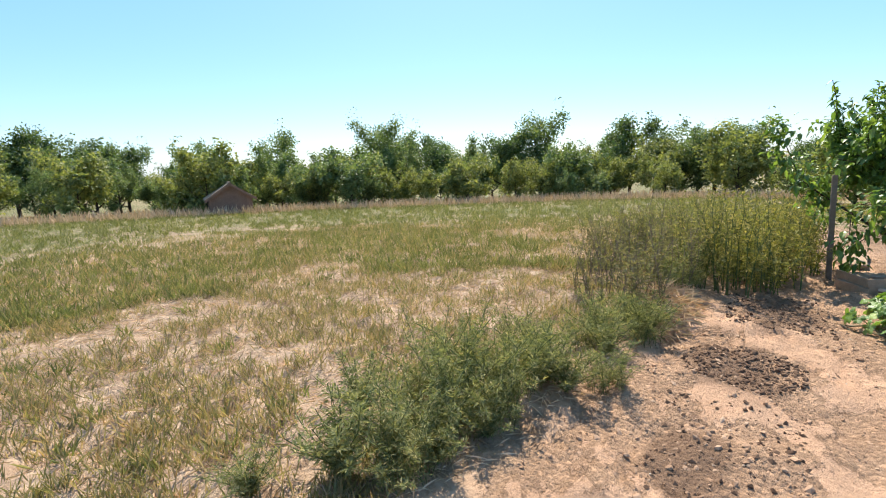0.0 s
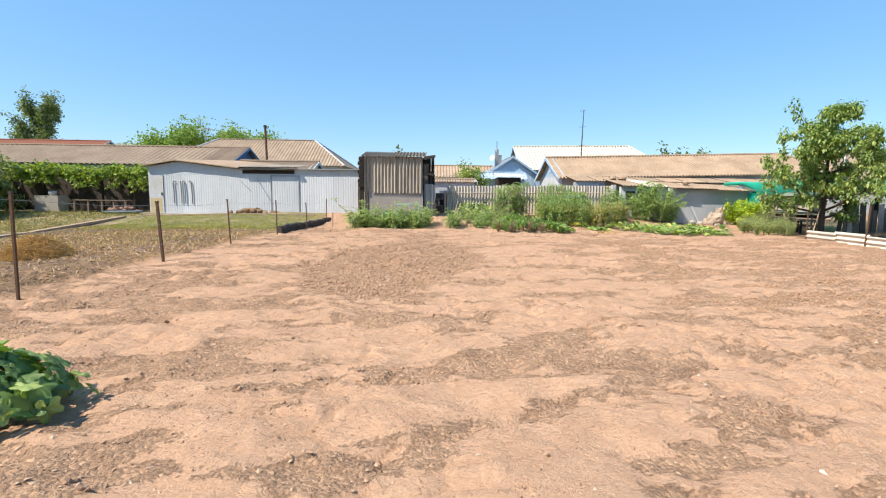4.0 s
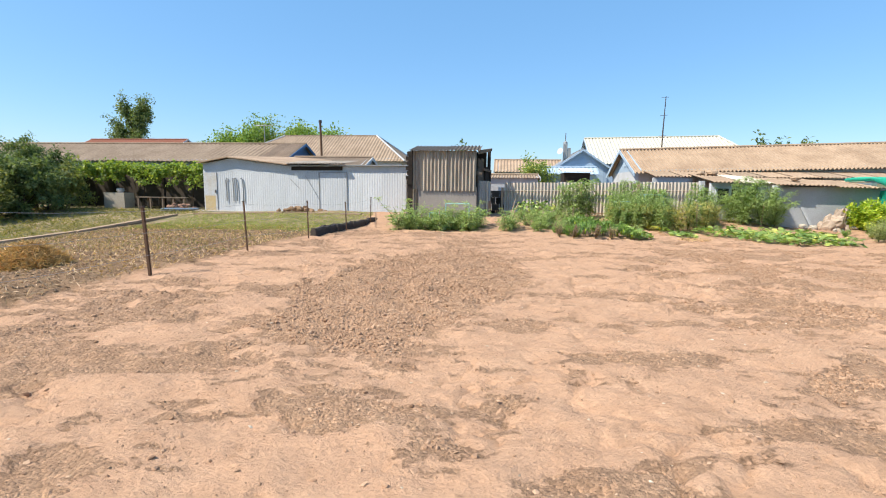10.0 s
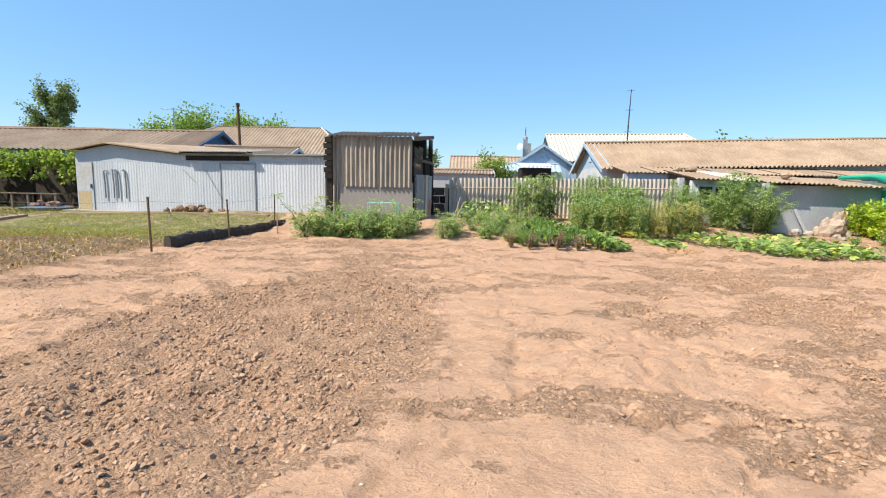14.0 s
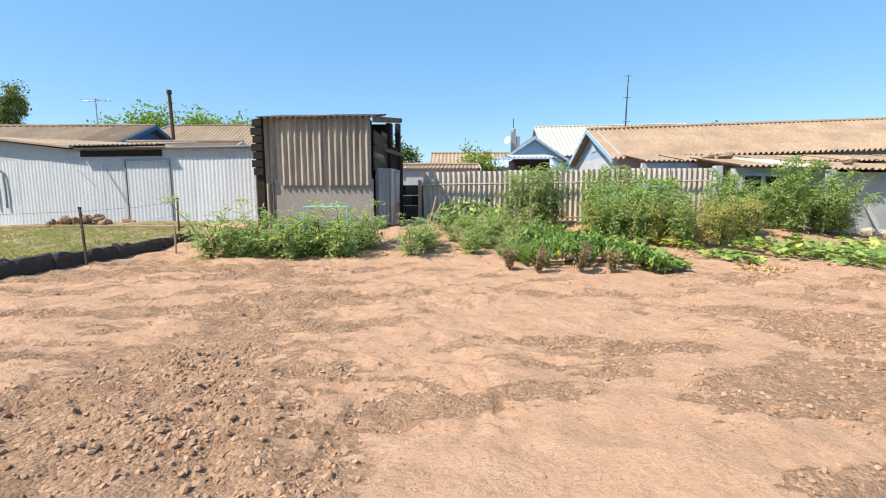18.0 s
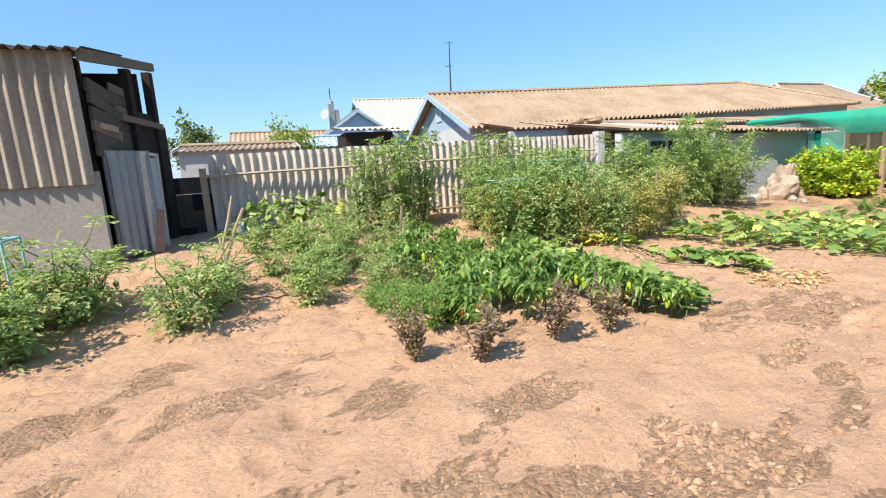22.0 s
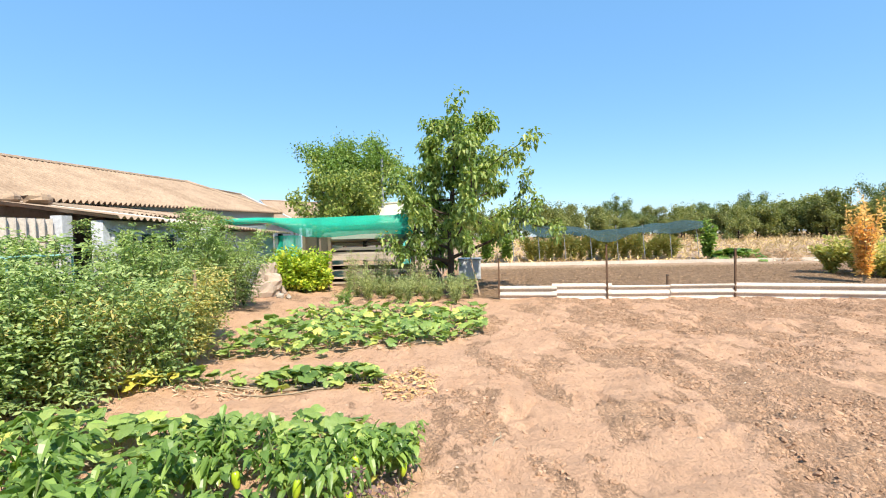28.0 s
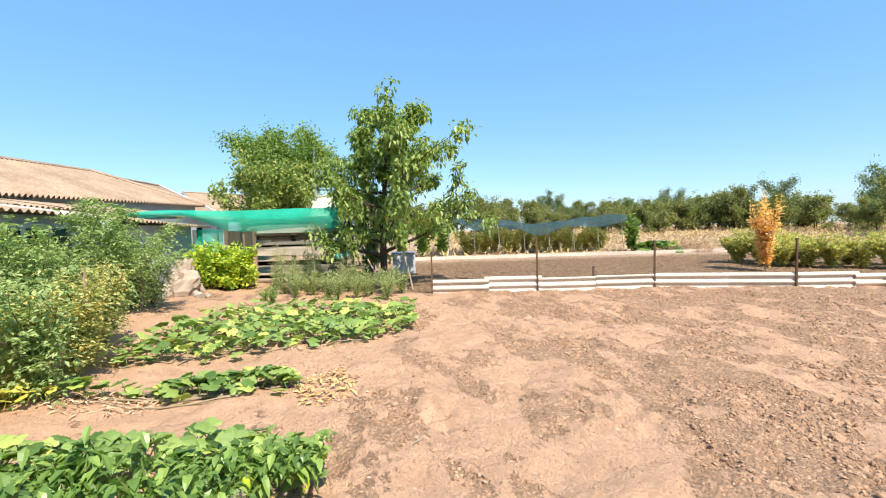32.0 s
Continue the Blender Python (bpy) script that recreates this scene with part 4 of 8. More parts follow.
# ---- asbestos-clad shed with an open side ----
def clad_shed():
    g = 0.34
    root = thing("clad_shed", pose(0, 0, 0), "tall dark timber shed clad in grey corrugated asbestos sheets", "shed")
    fy = 20.88
    part("lower_wall", Build().box((-2.78, fy, g - 0.1), (-0.38, fy + 0.12, 1.52)), PLASTER, root, "smooth grey rendered lower wall")
    wide = corrugated(1.125, 1.6, 0.15, 0.031, 0.006).mesh("cladding_sheet")
    for k, x in enumerate((-2.66, -1.535)):
        part("cladding_sheet", wide, ASBESTOS, root, at=pose(x, fy - 0.045 - 0.008 * k, 1.36, rx=0.4))
    part("cladding_sheet", corrugated(0.36, 1.55, 0.15, 0.027, 0.006), ASBESTOS, root, at=pose(-3.0, fy + 0.02, 1.40))
    part("cladding_sheet", corrugated(0.5, 1.75, 0.15, 0.027, 0.006), ASBESTOS, root, at=pose(-3.28, fy + 0.12, g - 0.15))
    # side boards, back and frame
    side = pose(-0.36, fy + 0.06, 0, rz=math.degrees(math.atan2(1.72, 0.42)))
    rb = np.random.default_rng(77)
    def side_box(name, u0, u1, z0, z1, mat, label="", d0=-0.02, d1=0.02, tilt=0.0):
        mid = Vector(((u0 + u1) / 2, 0, (z0 + z1) / 2))
        return part(name, Build().box((u0 - mid.x, d0, z0 - mid.z), (u1 - mid.x, d1, z1 - mid.z)), mat, root, label, at=side @ Matrix.Translation(mid) @ pose(0, 0, 0, ry=tilt))
    z = 1.66
    for k in range(7):
        h = rb.uniform(0.13, 0.19)
        if k != 6:
            side_box("side_board", 0.02, 0.66, z, z + h - 0.012, GREY_WOOD if k == 2 else OLD_BOARD, "dark weathered side board", tilt=rb.uniform(7, 15))
        z += h
    z = 1.72
    for k in range(8):
        h = rb.uniform(0.10, 0.16)
        if z + h < 2.82:
            side_box("side_board", 0.60, 1.05, z, z + h - 0.01, GREY_WOOD if k in (5, 7) else OLD_BOARD, "dark weathered side board", 0.021, 0.045, rb.uniform(5, 13))
        z += h
    side_box("side_board", 0.12, 0.52, 2.05, 2.13, PALE_WOOD, "pale broken board", -0.05, -0.025, 3)
    side_box("side_wall", 0.98, 2.05, 0.3, 2.24, TAR_WOOD)
    low = thing("block_wall", pose(0, 0, 0), "low dark wall of old grey blocks behind the gate", "wall")
    for k in range(4):
        for j in range(3):
            part("block", Build().box((0.02 + 0.36 * j - 0.18 * (k % 2), 23.1, 0.2 + 0.3 * k), (0.365 + 0.36 * j - 0.18 * (k % 2), 23.3, 0.49 + 0.3 * k)), OLD_BOARD if (k + j) % 3 else TAR_WOOD, low)
    side_box("post", 0.98, 1.1, 0.3, 2.98, TAR_WOOD, "", -0.06, 0.06)
    side_box("post", 1.66, 1.78, 0.3, 3.06, TAR_WOOD, "", -0.06, 0.06)
    side_box("rail", 0.62, 1.86, 2.2, 2.29, GREY_WOOD, "grey sagging rail", -0.08, -0.02, 1.5)
    side_box("rail", 1.1, 1.66, 2.29, 2.4, TAR_WOOD)
    for k in range(7):
        z = 1.6 + k * 0.19
        part("side_board", Build().box((-3.2 - 0.04 * (k % 2), fy - 0.18, z), (-2.98, fy - 0.13, z + 0.165)), TAR_WOOD, root, "dark weathered side board")
    part("post", Build().box((-3.16, fy - 0.125, g - 0.1), (-2.985, fy - 0.02, 2.93)), TAR_WOOD, root)
    part("back_wall", Build().box((-3.05, fy + 1.75, g), (-0.1, fy + 1.8, 3.05)), TAR_WOOD, root)
    part("side_wall", Build().box((-3.1, fy + 0.2, g), (-3.05, fy + 1.75, 3.0)), TAR_WOOD, root)
    for x, y, h in ((-0.48, fy + 0.2, 2.92), (-3.0, fy + 0.2, 2.92), (-3.0, fy + 1.65, 3.1)):
        part("post", Build().box((x - 0.06, y - 0.06, g - 0.1), (x + 0.06, y + 0.06, h)), TAR_WOOD, root)
    part("beam", Build().add([(-0.34, fy - 0.15, 2.83), (-0.26, fy - 0.15, 2.83), (0.17, fy + 1.72, 3.08), (0.09, fy + 1.72, 3.08), (-0.34, fy - 0.15, 2.97), (-0.26, fy - 0.15, 2.97), (0.17, fy + 1.72, 3.2), (0.09, fy + 1.72, 3.2)],
         [(3, 2, 1, 0), (4, 5, 6, 7), (0, 1, 5, 4), (1, 2, 6, 5), (2, 3, 7, 6), (3, 0, 4, 7)]), GREY_WOOD, root, "grey fascia beam")
    part("roof_sheet", corrugated(1.55, 2.05, 0.15, 0.027, 0.006), SHED_ROOF, root, at=pose(-3.1, fy - 0.19, 2.945, rx=-80))
    part("roof_sheet", corrugated(1.35, 2.05, 0.15, 0.027, 0.006), SHED_ROOF, root, at=pose(-1.6, fy - 0.2, 2.96, rx=-80))
    # grey gate leaf in the gap
    gate = thing("tin_gate", pose(-0.33, 21.05, g, rz=50), "open grey corrugated tin gate leaf", "gate")
    part("gate_sheet", corrugated(0.62, 1.38, 0.12, 0.016, 0.003), GREY_METAL, gate, at=pose(0.02, -0.03, 0.05))
    for a, c in (((0, -0.01, 0), (0.04, 0.03, 1.45)), ((0.62, -0.01, 0), (0.66, 0.03, 1.45)), ((0.04, 0, 0.02), (0.62, 0.03, 0.06)), ((0.04, 0, 1.41), (0.62, 0.03, 1.45))):
        part("gate_frame", Build().box(a, c), GREY_METAL, gate)
    leaf = thing("tin_gate", pose(0.02, 21.32, g + 0.02, rz=74, ry=3), "open pale tin gate leaf in a white frame", "gate")
    part("gate_sheet", corrugated(0.34, 1.3, 0.12, 0.012, 0.003), WHITEWASH, leaf, at=pose(0.04, 0, 0.05))
    for a, c in (((0, -0.02, 0), (0.045, 0.03, 1.42)), ((0.38, -0.02, 0), (0.42, 0.03, 1.42)), ((0.045, -0.01, 0.7), (0.38, 0.02, 0.74)), ((0.045, -0.01, 1.38), (0.38, 0.02, 1.42))):
        part("gate_frame", Build().box(a, c), SLATE_WHITE, leaf)
    prop = thing("board", pose(0.12, 21.2, floor_z(0.12, 21.2)), "weathered orange-brown board leaning by the gate", "board")
    part("plank", Build().box((-0.05, -0.015, 0.0), (0.05, 0.015, 0.62), pose(0, 0, 0, rx=-14, ry=4)), BRICK_RED, prop)


clad_shed()


# ---- asbestos fence ----
def slate_fence():
    root = tagged(thing("slate_fence", pose(0, 0, 0), "long fence of upright grey corrugated asbestos sheets", "fence"), kind="")
    sheet = corrugated(1.15, 1.75, 0.144, 0.03, 0.006).mesh("fence_sheet")
    for k in range(7):
        x = 0.76 + k * 1.13
        part("fence_sheet", sheet, FENCE_SHEET, root, at=pose(x, 22.56 + 0.015 * (k % 2), 0.0 + 0.016 * k + 0.012 * (k % 3 - 1), ry=0.5 * (k % 3 - 1)))
    rng = np.random.default_rng(3)
    for x0, x1 in ((0.7, 3.9), (3.9, 6.3), (6.3, 8.65)):
        z0, z1 = 1.38 + 0.014 * x0, 1.38 + 0.014 * x1
        part("rail", cane(Build(), (x0, 22.45, z0), (x1, 22.45, z1), 0.03, 0.006, rng, 6), PEN_WOOD, root, "pale wooden rail")
        part("rail", cane(Build(), (x0, 22.47, z0 - 0.95), (x1, 22.47, z1 - 0.95), 0.026, 0.006, rng, 5), PALE_WOOD, root, "pale wooden rail")
    for x, h in ((0.66, 1.52), (3.95, 1.75), (6.3, 1.8)):
        part("post", Build().box((x - 0.05, 22.42, 0.2), (x + 0.05, 22.52, h)), PALE_WOOD, root, "rough timber post")
    part("post", Build().box((8.72, 22.42, 0.1), (8.9, 22.62, 1.9)), WHITEWASH, root, "square whitewashed end post")
    return root


slate_fence()


# ---- houses behind ----
def roofed(name, at, size, eave, ridge, wall_mat, roof_mat, label, hips=(0, 0), over=0.35, wave=0.15, deep=0.025, base=-0.8, gable_mat=None, sheets=False, category="house"):
    """A long house: x along the ridge, front to -y. hips: how far the ridge stops short of each end."""
    lx, ly = size
    root = thing(name, at, label, category)
    w = 0.3
    for a, c in (((0, 0, base), (lx, w, eave)), ((0, ly - w, base), (lx, ly, eave)), ((0, w, base), (w, ly - w, eave)), ((lx - w, w, base), (lx, ly - w, eave))):
        part("wall", Build().box(a, c), wall_mat, root)
    half = ly / 2
    run, rise = half + over, (ridge - eave) * (half + over) / half
    slope = math.degrees(math.atan2(rise, run))
    up = math.hypot(run, rise)
    low = ridge - rise
    for end, hip in ((0, hips[0]), (1, hips[1])):
        if not hip:
            x0 = 0 if end == 0 else lx - 0.12
            b = Build().add([(x0, 0, eave), (x0, ly, eave), (x0, half, ridge - 0.03), (x0 + 0.12, 0, eave), (x0 + 0.12, ly, eave), (x0 + 0.12, half, ridge - 0.03)], [(0, 2, 1), (3, 4, 5), (0, 1, 4, 3), (1, 2, 5, 4), (2, 0, 3, 5)])
            part("gable", b, gable_mat or wall_mat, root)
            for s in (0, 1):
                y0, yr = (-over, half) if s == 0 else (ly + over, half)
                xe = -over - 0.02 if end == 0 else lx + over - 0.02
                v = [(xe, y0, low - 0.16), (xe, yr, ridge - 0.14), (xe, yr, ridge + 0.03), (xe, y0, low + 0.01)]
                v += [(x + 0.04, y, z) for x, y, z in v]
                part("barge_board", Build().add(v, [(0, 1, 2, 3), (7, 6, 5, 4), (0, 4, 5, 1), (1, 5, 6, 2), (2, 6, 7, 3), (3, 7, 4, 0)]), gable_mat or wall_mat, root)
    x0, x1 = -over, lx + over
    if sheets:
        # front slope laid in single sheets
        wide, tall = wave * 8 - 0.03, up / sheets + 0.12
        sheet = corrugated(wave * 8, tall, wave, deep, 0.007).mesh("roof_sheet")
        cols = int((x1 - x0) / wide)
        for r in range(sheets):
            for c in range(cols):
                s = r * up / sheets
                px = x0 + c * wide
                if hips[1] and px + wide > x1 - (hips[1] + over) * (s + tall * 0.4) / up:
                    continue
                lift = 0.012 * r + 0.0015 * (c % 2)
                part("roof_sheet", sheet, roof_mat, root, at=pose(px, -over + s * math.cos(radians(slope)), low + s * math.sin(radians(slope)) + lift, rx=-(90 - slope)))
    else:
        part("roof_slope", slope_mesh(x0, x1, up, hips, over, wave, deep), roof_mat, root, at=pose(0, -over, low, rx=-(90 - slope)))
    back = slope_mesh(-x1, -x0, up, hips[::-1], over, wave, deep)
    part("roof_slope", back, roof_mat, root, at=Matrix.Translation((0, ly + over, low)) @ pose(0, 0, 0, rz=180) @ pose(0, 0, 0, rx=-(90 - slope)))
    for end, hip in ((0, hips[0]), (1, hips[1])):
        if hip:
            xe, xr = (-over, hip) if end == 0 else (lx + over, lx - hip)
            part("hip_slope", Build().add([(xe, -over, low), (xe, ly + over, low), (xr, half, ridge), (xe, -over, low - 0.06), (xe, ly + over, low - 0.06), (xr, half, ridge - 0.06)], [(0, 1, 2), (5, 4, 3), (0, 3, 4, 1)]), roof_mat, root)
            for y0 in (-over, ly + over):
                part("hip_cap", Build().tube([(xe, y0, low + 0.03), (xr, half, ridge + 0.04)], 0.08, 6), WHITEWASH if roof_mat is ROOF_BROWN else roof_mat, root, "pale hip cap")
    part("ridge_cap", Build().tube([(hips[0] if hips[0] else x0, half, ridge + 0.03), (lx - hips[1] if hips[1] else x1, half, ridge + 0.03)], 0.07, 6), roof_mat, root)
    return root


def slope_mesh(x0, x1, up, hips, over, wave, deep):
    """One roof slope, waves running up it, cut to a trapeze where it has hips."""
    n = min(900, max(12, int((x1 - x0) / wave * 8)))
    xs = np.linspace(x0, x1, n)
    wav = -deep * np.cos(2 * np.pi * xs / wave)
    top = np.full(n, up)
    if hips[0]:
        top = np.minimum(top, up * (xs - x0) / (hips[0] + over))
    if hips[1]:
        top = np.minimum(top, up * (x1 - xs) / (hips[1] + over))
    v = np.concatenate([np.stack([xs, wav, 0 * xs], 1), np.stack([xs, wav, top], 1), np.stack([xs, wav + 0.02, 0 * xs], 1), np.stack([xs, wav + 0.02, top], 1)])
    f = []
    for i in range(n - 1):
        f += [(i, i + 1, n + i + 1, n + i), (3 * n + i, 3 * n + i + 1, 2 * n + i + 1, 2 * n + i), (i, 2 * n + i, 2 * n + i + 1, i + 1), (n + i, n + i + 1, 3 * n + i + 1, 3 * n + i)]
    return Build().add(v, f)


# long brown-roofed house behind the fence
BROWN = roofed("long_house", pose(7.25, 25.65, 0.0, ry=-1.75), (16.2, 5.4), 2.45, 3.62, WHITEWASH, ROOF_PALE, "long whitewashed house with a brown corrugated asbestos roof", (0, 2.4), 0.3, 0.177, 0.045, gable_mat=PALE_BLUE)
part("gable_window", Build().box((-0.03, 2.35, 2.75), (0.0, 2.85, 3.2)), PALE_BLUE, BROWN)
roofed("far_house", pose(26, 29, 0.4), (9, 6), 2.4, 4.3, WHITEWASH, ROOF_BROWN, "low house with a brown hipped roof", (2.5, 2.5), wave=0.3, deep=0.03)
# cream metal roof and pale blue house
roofed("cream_roof_house", pose(8.6, 43.5, 0.0, ry=-1.0), (13.2, 8), 3.9, 6.25, PALE_BLUE, ROOF_CREAM, "pale blue house with a cream metal roof", (0, 1.8), wave=0.3, deep=0.03, gable_mat=PALE_BLUE)
BH = roofed("blue_gable_house", pose(4.9, 40, 0.0) @ pose(0, 0, 0, rz=0) @ Matrix.Translation((3.9, 0, 0)) @ pose(0, 0, 0, rz=90), (7, 3.9), 3.35, 4.62, PALE_BLUE, GREY_METAL, "pale blue house with a small gable", (0, 0), 0.3, 0.3, 0.02, gable_mat=PALE_BLUE)
roofed("blue_porch", pose(3.2, 38.2, 0.0), (4.4, 1.8), 2.75, 3.2, PALE_BLUE, PALE_BLUE, "low pale blue porch", (0, 0), 0.2, 0.3, 0.02, category="porch")
chim = thing("roof_chimney", pose(5.9, 42.0, 3.6), "galvanised twin chimney with a cowl", "chimney")
part("flue", Build().box((-0.28, -0.2, 0), (0.02, 0.2, 1.6)), GREY_METAL, chim)
part("flue", Build().box((0.08, -0.18, 0), (0.3, 0.18, 1.3)), GREY_METAL, chim)
part("cowl", Build().tube([(-0.13, 0, 1.6), (-0.13, 0, 1.78), (-0.13, 0, 1.88)], [0.18, 0.16, 0.02], 8), GREY_METAL, chim)
part("pipe", Build().tube([(-0.13, 0, 1.85), (-0.13, 0, 2.5)], 0.03, 6), IRON, chim)
part("dish", Build().tube([(-0.5, -0.3, 1.0), (-0.58, -0.38, 1.03)], [0.08, 0.28], 10), WHITEWASH, chim, "white satellite dish")
ant = thing("antenna_mast", pose(13.45, 42.3, -0.1), "tall thin dark antenna mast", "antenna")
part("mast", Build().tube([(0, 0, 0), (0, 0, 6.5), (0.05, 0, 9.1)], [0.06, 0.05, 0.025], 6), IRON, ant)
for z in (6.0, 7.6, 9.0):
    part("rung", Build().tube([(-0.28, 0, z), (0.28, 0, z + 0.03)], 0.015, 5), IRON, ant)
# dark hut behind the fence
hut = thing("dark_hut", pose(3.7, 26.0, 0.2), "small dark wooden hut with a wavy grey roof", "hut")
part("wall", Build().box((0, 0, 0), (1.25, 1.4, 2.12)), TAR_WOOD, hut)
part("roof_sheet", corrugated(1.6, 1.9, 0.15, 0.027, 0.006), SLATE_WHITE, hut, at=pose(-0.15, -0.2, 2.18, rx=-84))
# low buildings beyond the gate
roofed("low_white_shed", pose(-0.3, 27.0, 0.2), (2.8, 2.6), 1.88, 2.05, WHITEWASH, ROOF_BROWN, "low whitewashed shed with a flat brown roof", (0, 0), 0.12, 0.15, 0.02, category="shed")
part("door", Build().box((0.75, -0.05, -0.2), (1.3, -0.01, 1.35)), PLASTIC_BLUE, bpy.data.objects["low_white_shed"])
roofed("distant_house", pose(0.2, 46.0, 0.0), (5.8, 5), 3.2, 4.3, WHITEWASH, ROOF_PALE, "distant house with a tan roof", (0, 0), 0.3, 0.3, 0.03)
# annex and lean-to in front of the long house
annex = thing("annex", pose(0, 0, 0), "low whitewashed lean-to with an uneven asbestos roof", "shed")
part("wall", Build().box((8.95, 21.95, 0.0), (11.6, 22.15, 1.82)), WHITEWASH, annex)
part("wall", Build().box((11.6, 21.952, 0.0), (15.1, 22.15, 1.70)), WHITEWASH, annex)
part("wall", Build().box((14.9, 22.15, 0.0), (15.1, 25.0, 1.9)), WHITEWASH, annex)
part("wall", Build().box((7.3, 23.85, 0.2), (8.95, 24.0, 2.06)), WHITEWASH, annex)
part("back_wall", Build().box((8.96, 24.25, 1.7), (14.38, 24.4, 2.2)), WHITEWASH, annex)
part("back_wall", Build().box((14.4, 24.0, 0.0), (19.0, 24.2, 2.15)), WHITEWASH, annex)
for k in range(6):
    part("roof_sheet", corrugated(1.16, 2.6, 0.15, 0.027, 0.006), SLATE_WHITE if k == 1 else ROOF_PALE, annex, at=pose(8.85 + 1.14 * k, 21.62 + 0.05 * (k % 2), 1.86 - 0.036 * k + 0.02 * (k % 2), rx=-82, ry=0.8))
for k in range(10):
    part("roof_sheet", corrugated(1.2, 2.2, 0.15, 0.027, 0.006), ROOF_PALE if k % 3 else ROOF_BROWN, annex, at=pose(7.3 + 1.15 * k, 23.75, 2.12 + 0.006 * (k % 2), rx=-81))
win = part("window", Build().box((9.1, 21.88, 0.9), (10.7, 21.94, 1.68)), WHITEWASH, annex, "white wooden window frame")
for x0 in (9.18, 9.7, 10.22):
    part("pane", Build().box((x0, 21.86, 0.98), (x0 + 0.4, 21.875, 1.6)), GLASS, win)
part("door_post", Build().box((15.2, 21.75, 0.05), (15.3, 21.85, 1.66)), TAR_WOOD, annex)
# dark sheet closing the doorway, coloured as the shade inside it
part("doorway", Build().box((15.1, 22.3, 0.05), (15.7, 22.34, 1.6)), DARK_VOID, annex)
part("post", Build().box((11.05, 21.5, 0.1), (11.2, 21.65, 1.75)), WHITEWASH, annex, "whitewashed post")
for px, py, pz, s in ((9.3, 23.9, 2.2, 0.2), (9.75, 23.85, 2.22, 0.24), (12.4, 22.6, 1.98, 0.18)):
    st = thing("roof_stone", pose(px, py, pz), "ochre stone weighing down the roof", "stone", "stones on the roof")
    part("stone", Build().rock((0, 0, 0.06), s, np.random.default_rng(int(px * 10)), 0.5), PALE_WOOD, st)

# western roofs
roofed("western_house", pose(-40, 27.6, 0.0), (28.1, 5.8), 2.95, 4.1, WHITEWASH, ROOF_BROWN, "long low house with a brown asbestos roof and a blue gable", (0, 0), 0.3, 0.3, 0.03, gable_mat=BLUE)
wl = bpy.data.objects["western_house"]
for k in range(2):
    part("roof_sheet", corrugated(0.8, 3.35, 0.15, 0.027, 0.006), ROOF_PALE, wl, "pale newer roof sheet", at=pose(26.7 + 0.78 * k, -0.3, 2.86, rx=-68.5))
roofed("middle_shed", pose(-11.0, 26.3, 0.0), (4.2, 3.2), 2.58, 3.12, WHITEWASH, ROOF_BROWN, "small shed with a brown roof and white gable", (0, 0), 0.2, 0.15, 0.025, category="shed")
pipe = thing("stove_pipe", pose(-10.17, 29.25, 2.8), "tall rusty stove pipe", "chimney")
part("pipe", Build().tube([(0.06, 0, 0), (0, 0, 2.45)], 0.07, 8), RUST, pipe)
part("cap", Build().tube([(0, 0, 2.42), (0, 0, 2.58)], 0.1, 8), IRON, pipe)
roofed("hipped_house", pose(-25, 44, 0.0), (16.5, 9.2), 4.1, 6.6, WHITEWASH, ROOF_BROWN, "large house with a brown hipped roof and pale ridges", (3.4, 3.4), 0.5, 0.3, 0.03)
roofed("red_roof_house", pose(-43, 44, 0.0), (10.5, 8.5), 4.3, 6.2, WHITEWASH, ROOF_RED, "house with a dull red roof", (0, 0), 0.4, 0.3, 0.03)
tv = thing("roof_antenna", pose(-14.6, 31, 3.6), "thin grey roof antenna on a mast", "antenna")
part("mast", Build().tube([(0, 0, 0), (0, 0, 1.8)], 0.025, 5), GREY_METAL, tv)
part("boom", Build().tube([(-0.6, 0, 1.7), (0.6, 0.1, 1.74)], 0.02, 5), GREY_METAL, tv)
for k in range(5):
    part("element", Build().tube([(-0.5 + k * 0.25, -0.3, 1.72), (-0.5 + k * 0.25, 0.3, 1.72)], 0.008, 4), GREY_METAL, tv)

# yard beside the tin barn
# the wall's dark colour carries the shade below the pergola
yard = thing("yard_wall", pose(0, 0, 0), "wall under the vine, coloured dark for the shade there", "wall", kind="structure")
part("wall", Build().box((-34, 27.0, -0.3), (-14.2, 27.2, 2.4)), DARK_VOID, yard)
blk = thing("concrete_block", pose(-19.9, 25.0, 0.05), "pale square concrete block with a pot on it", "block")
part("block", Build().box((-0.6, -0.35, 0), (0.6, 0.35, 0.95)), CONCRETE, blk)
pot = thing("clay_pot", pose(-19.8, 25.0, 1.0), "small white pot on the block", "pot")
part("pot", Build().tube([(0, 0, 0), (0, 0, 0.12), (0, 0, 0.25)], [0.12, 0.2, 0.17], 9), WHITEWASH, pot)
tab = thing("trestle_table", pose(-17.0, 24.9, 0.05), "rough grey trestle table", "table")
for k in range(4):
    part("plank", Build().box((-1.5, -0.4 + 0.2 * k, 0.72), (1.3, -0.22 + 0.2 * k, 0.76)), GREY_WOOD, tab)
for x in (-1.4, -0.7, 0.0, 0.6, 1.2):
    part("leg", Build().box((x - 0.04, -0.38, 0), (x + 0.04, -0.3, 0.72)), GREY_WOOD, tab)
    part("leg", Build().box((x - 0.04, 0.3, 0), (x + 0.04, 0.38, 0.72)), GREY_WOOD, tab)
tub = thing("shallow_tub", pose(-15.2, 23.4, 0.08), "shallow faded blue tub", "tub")
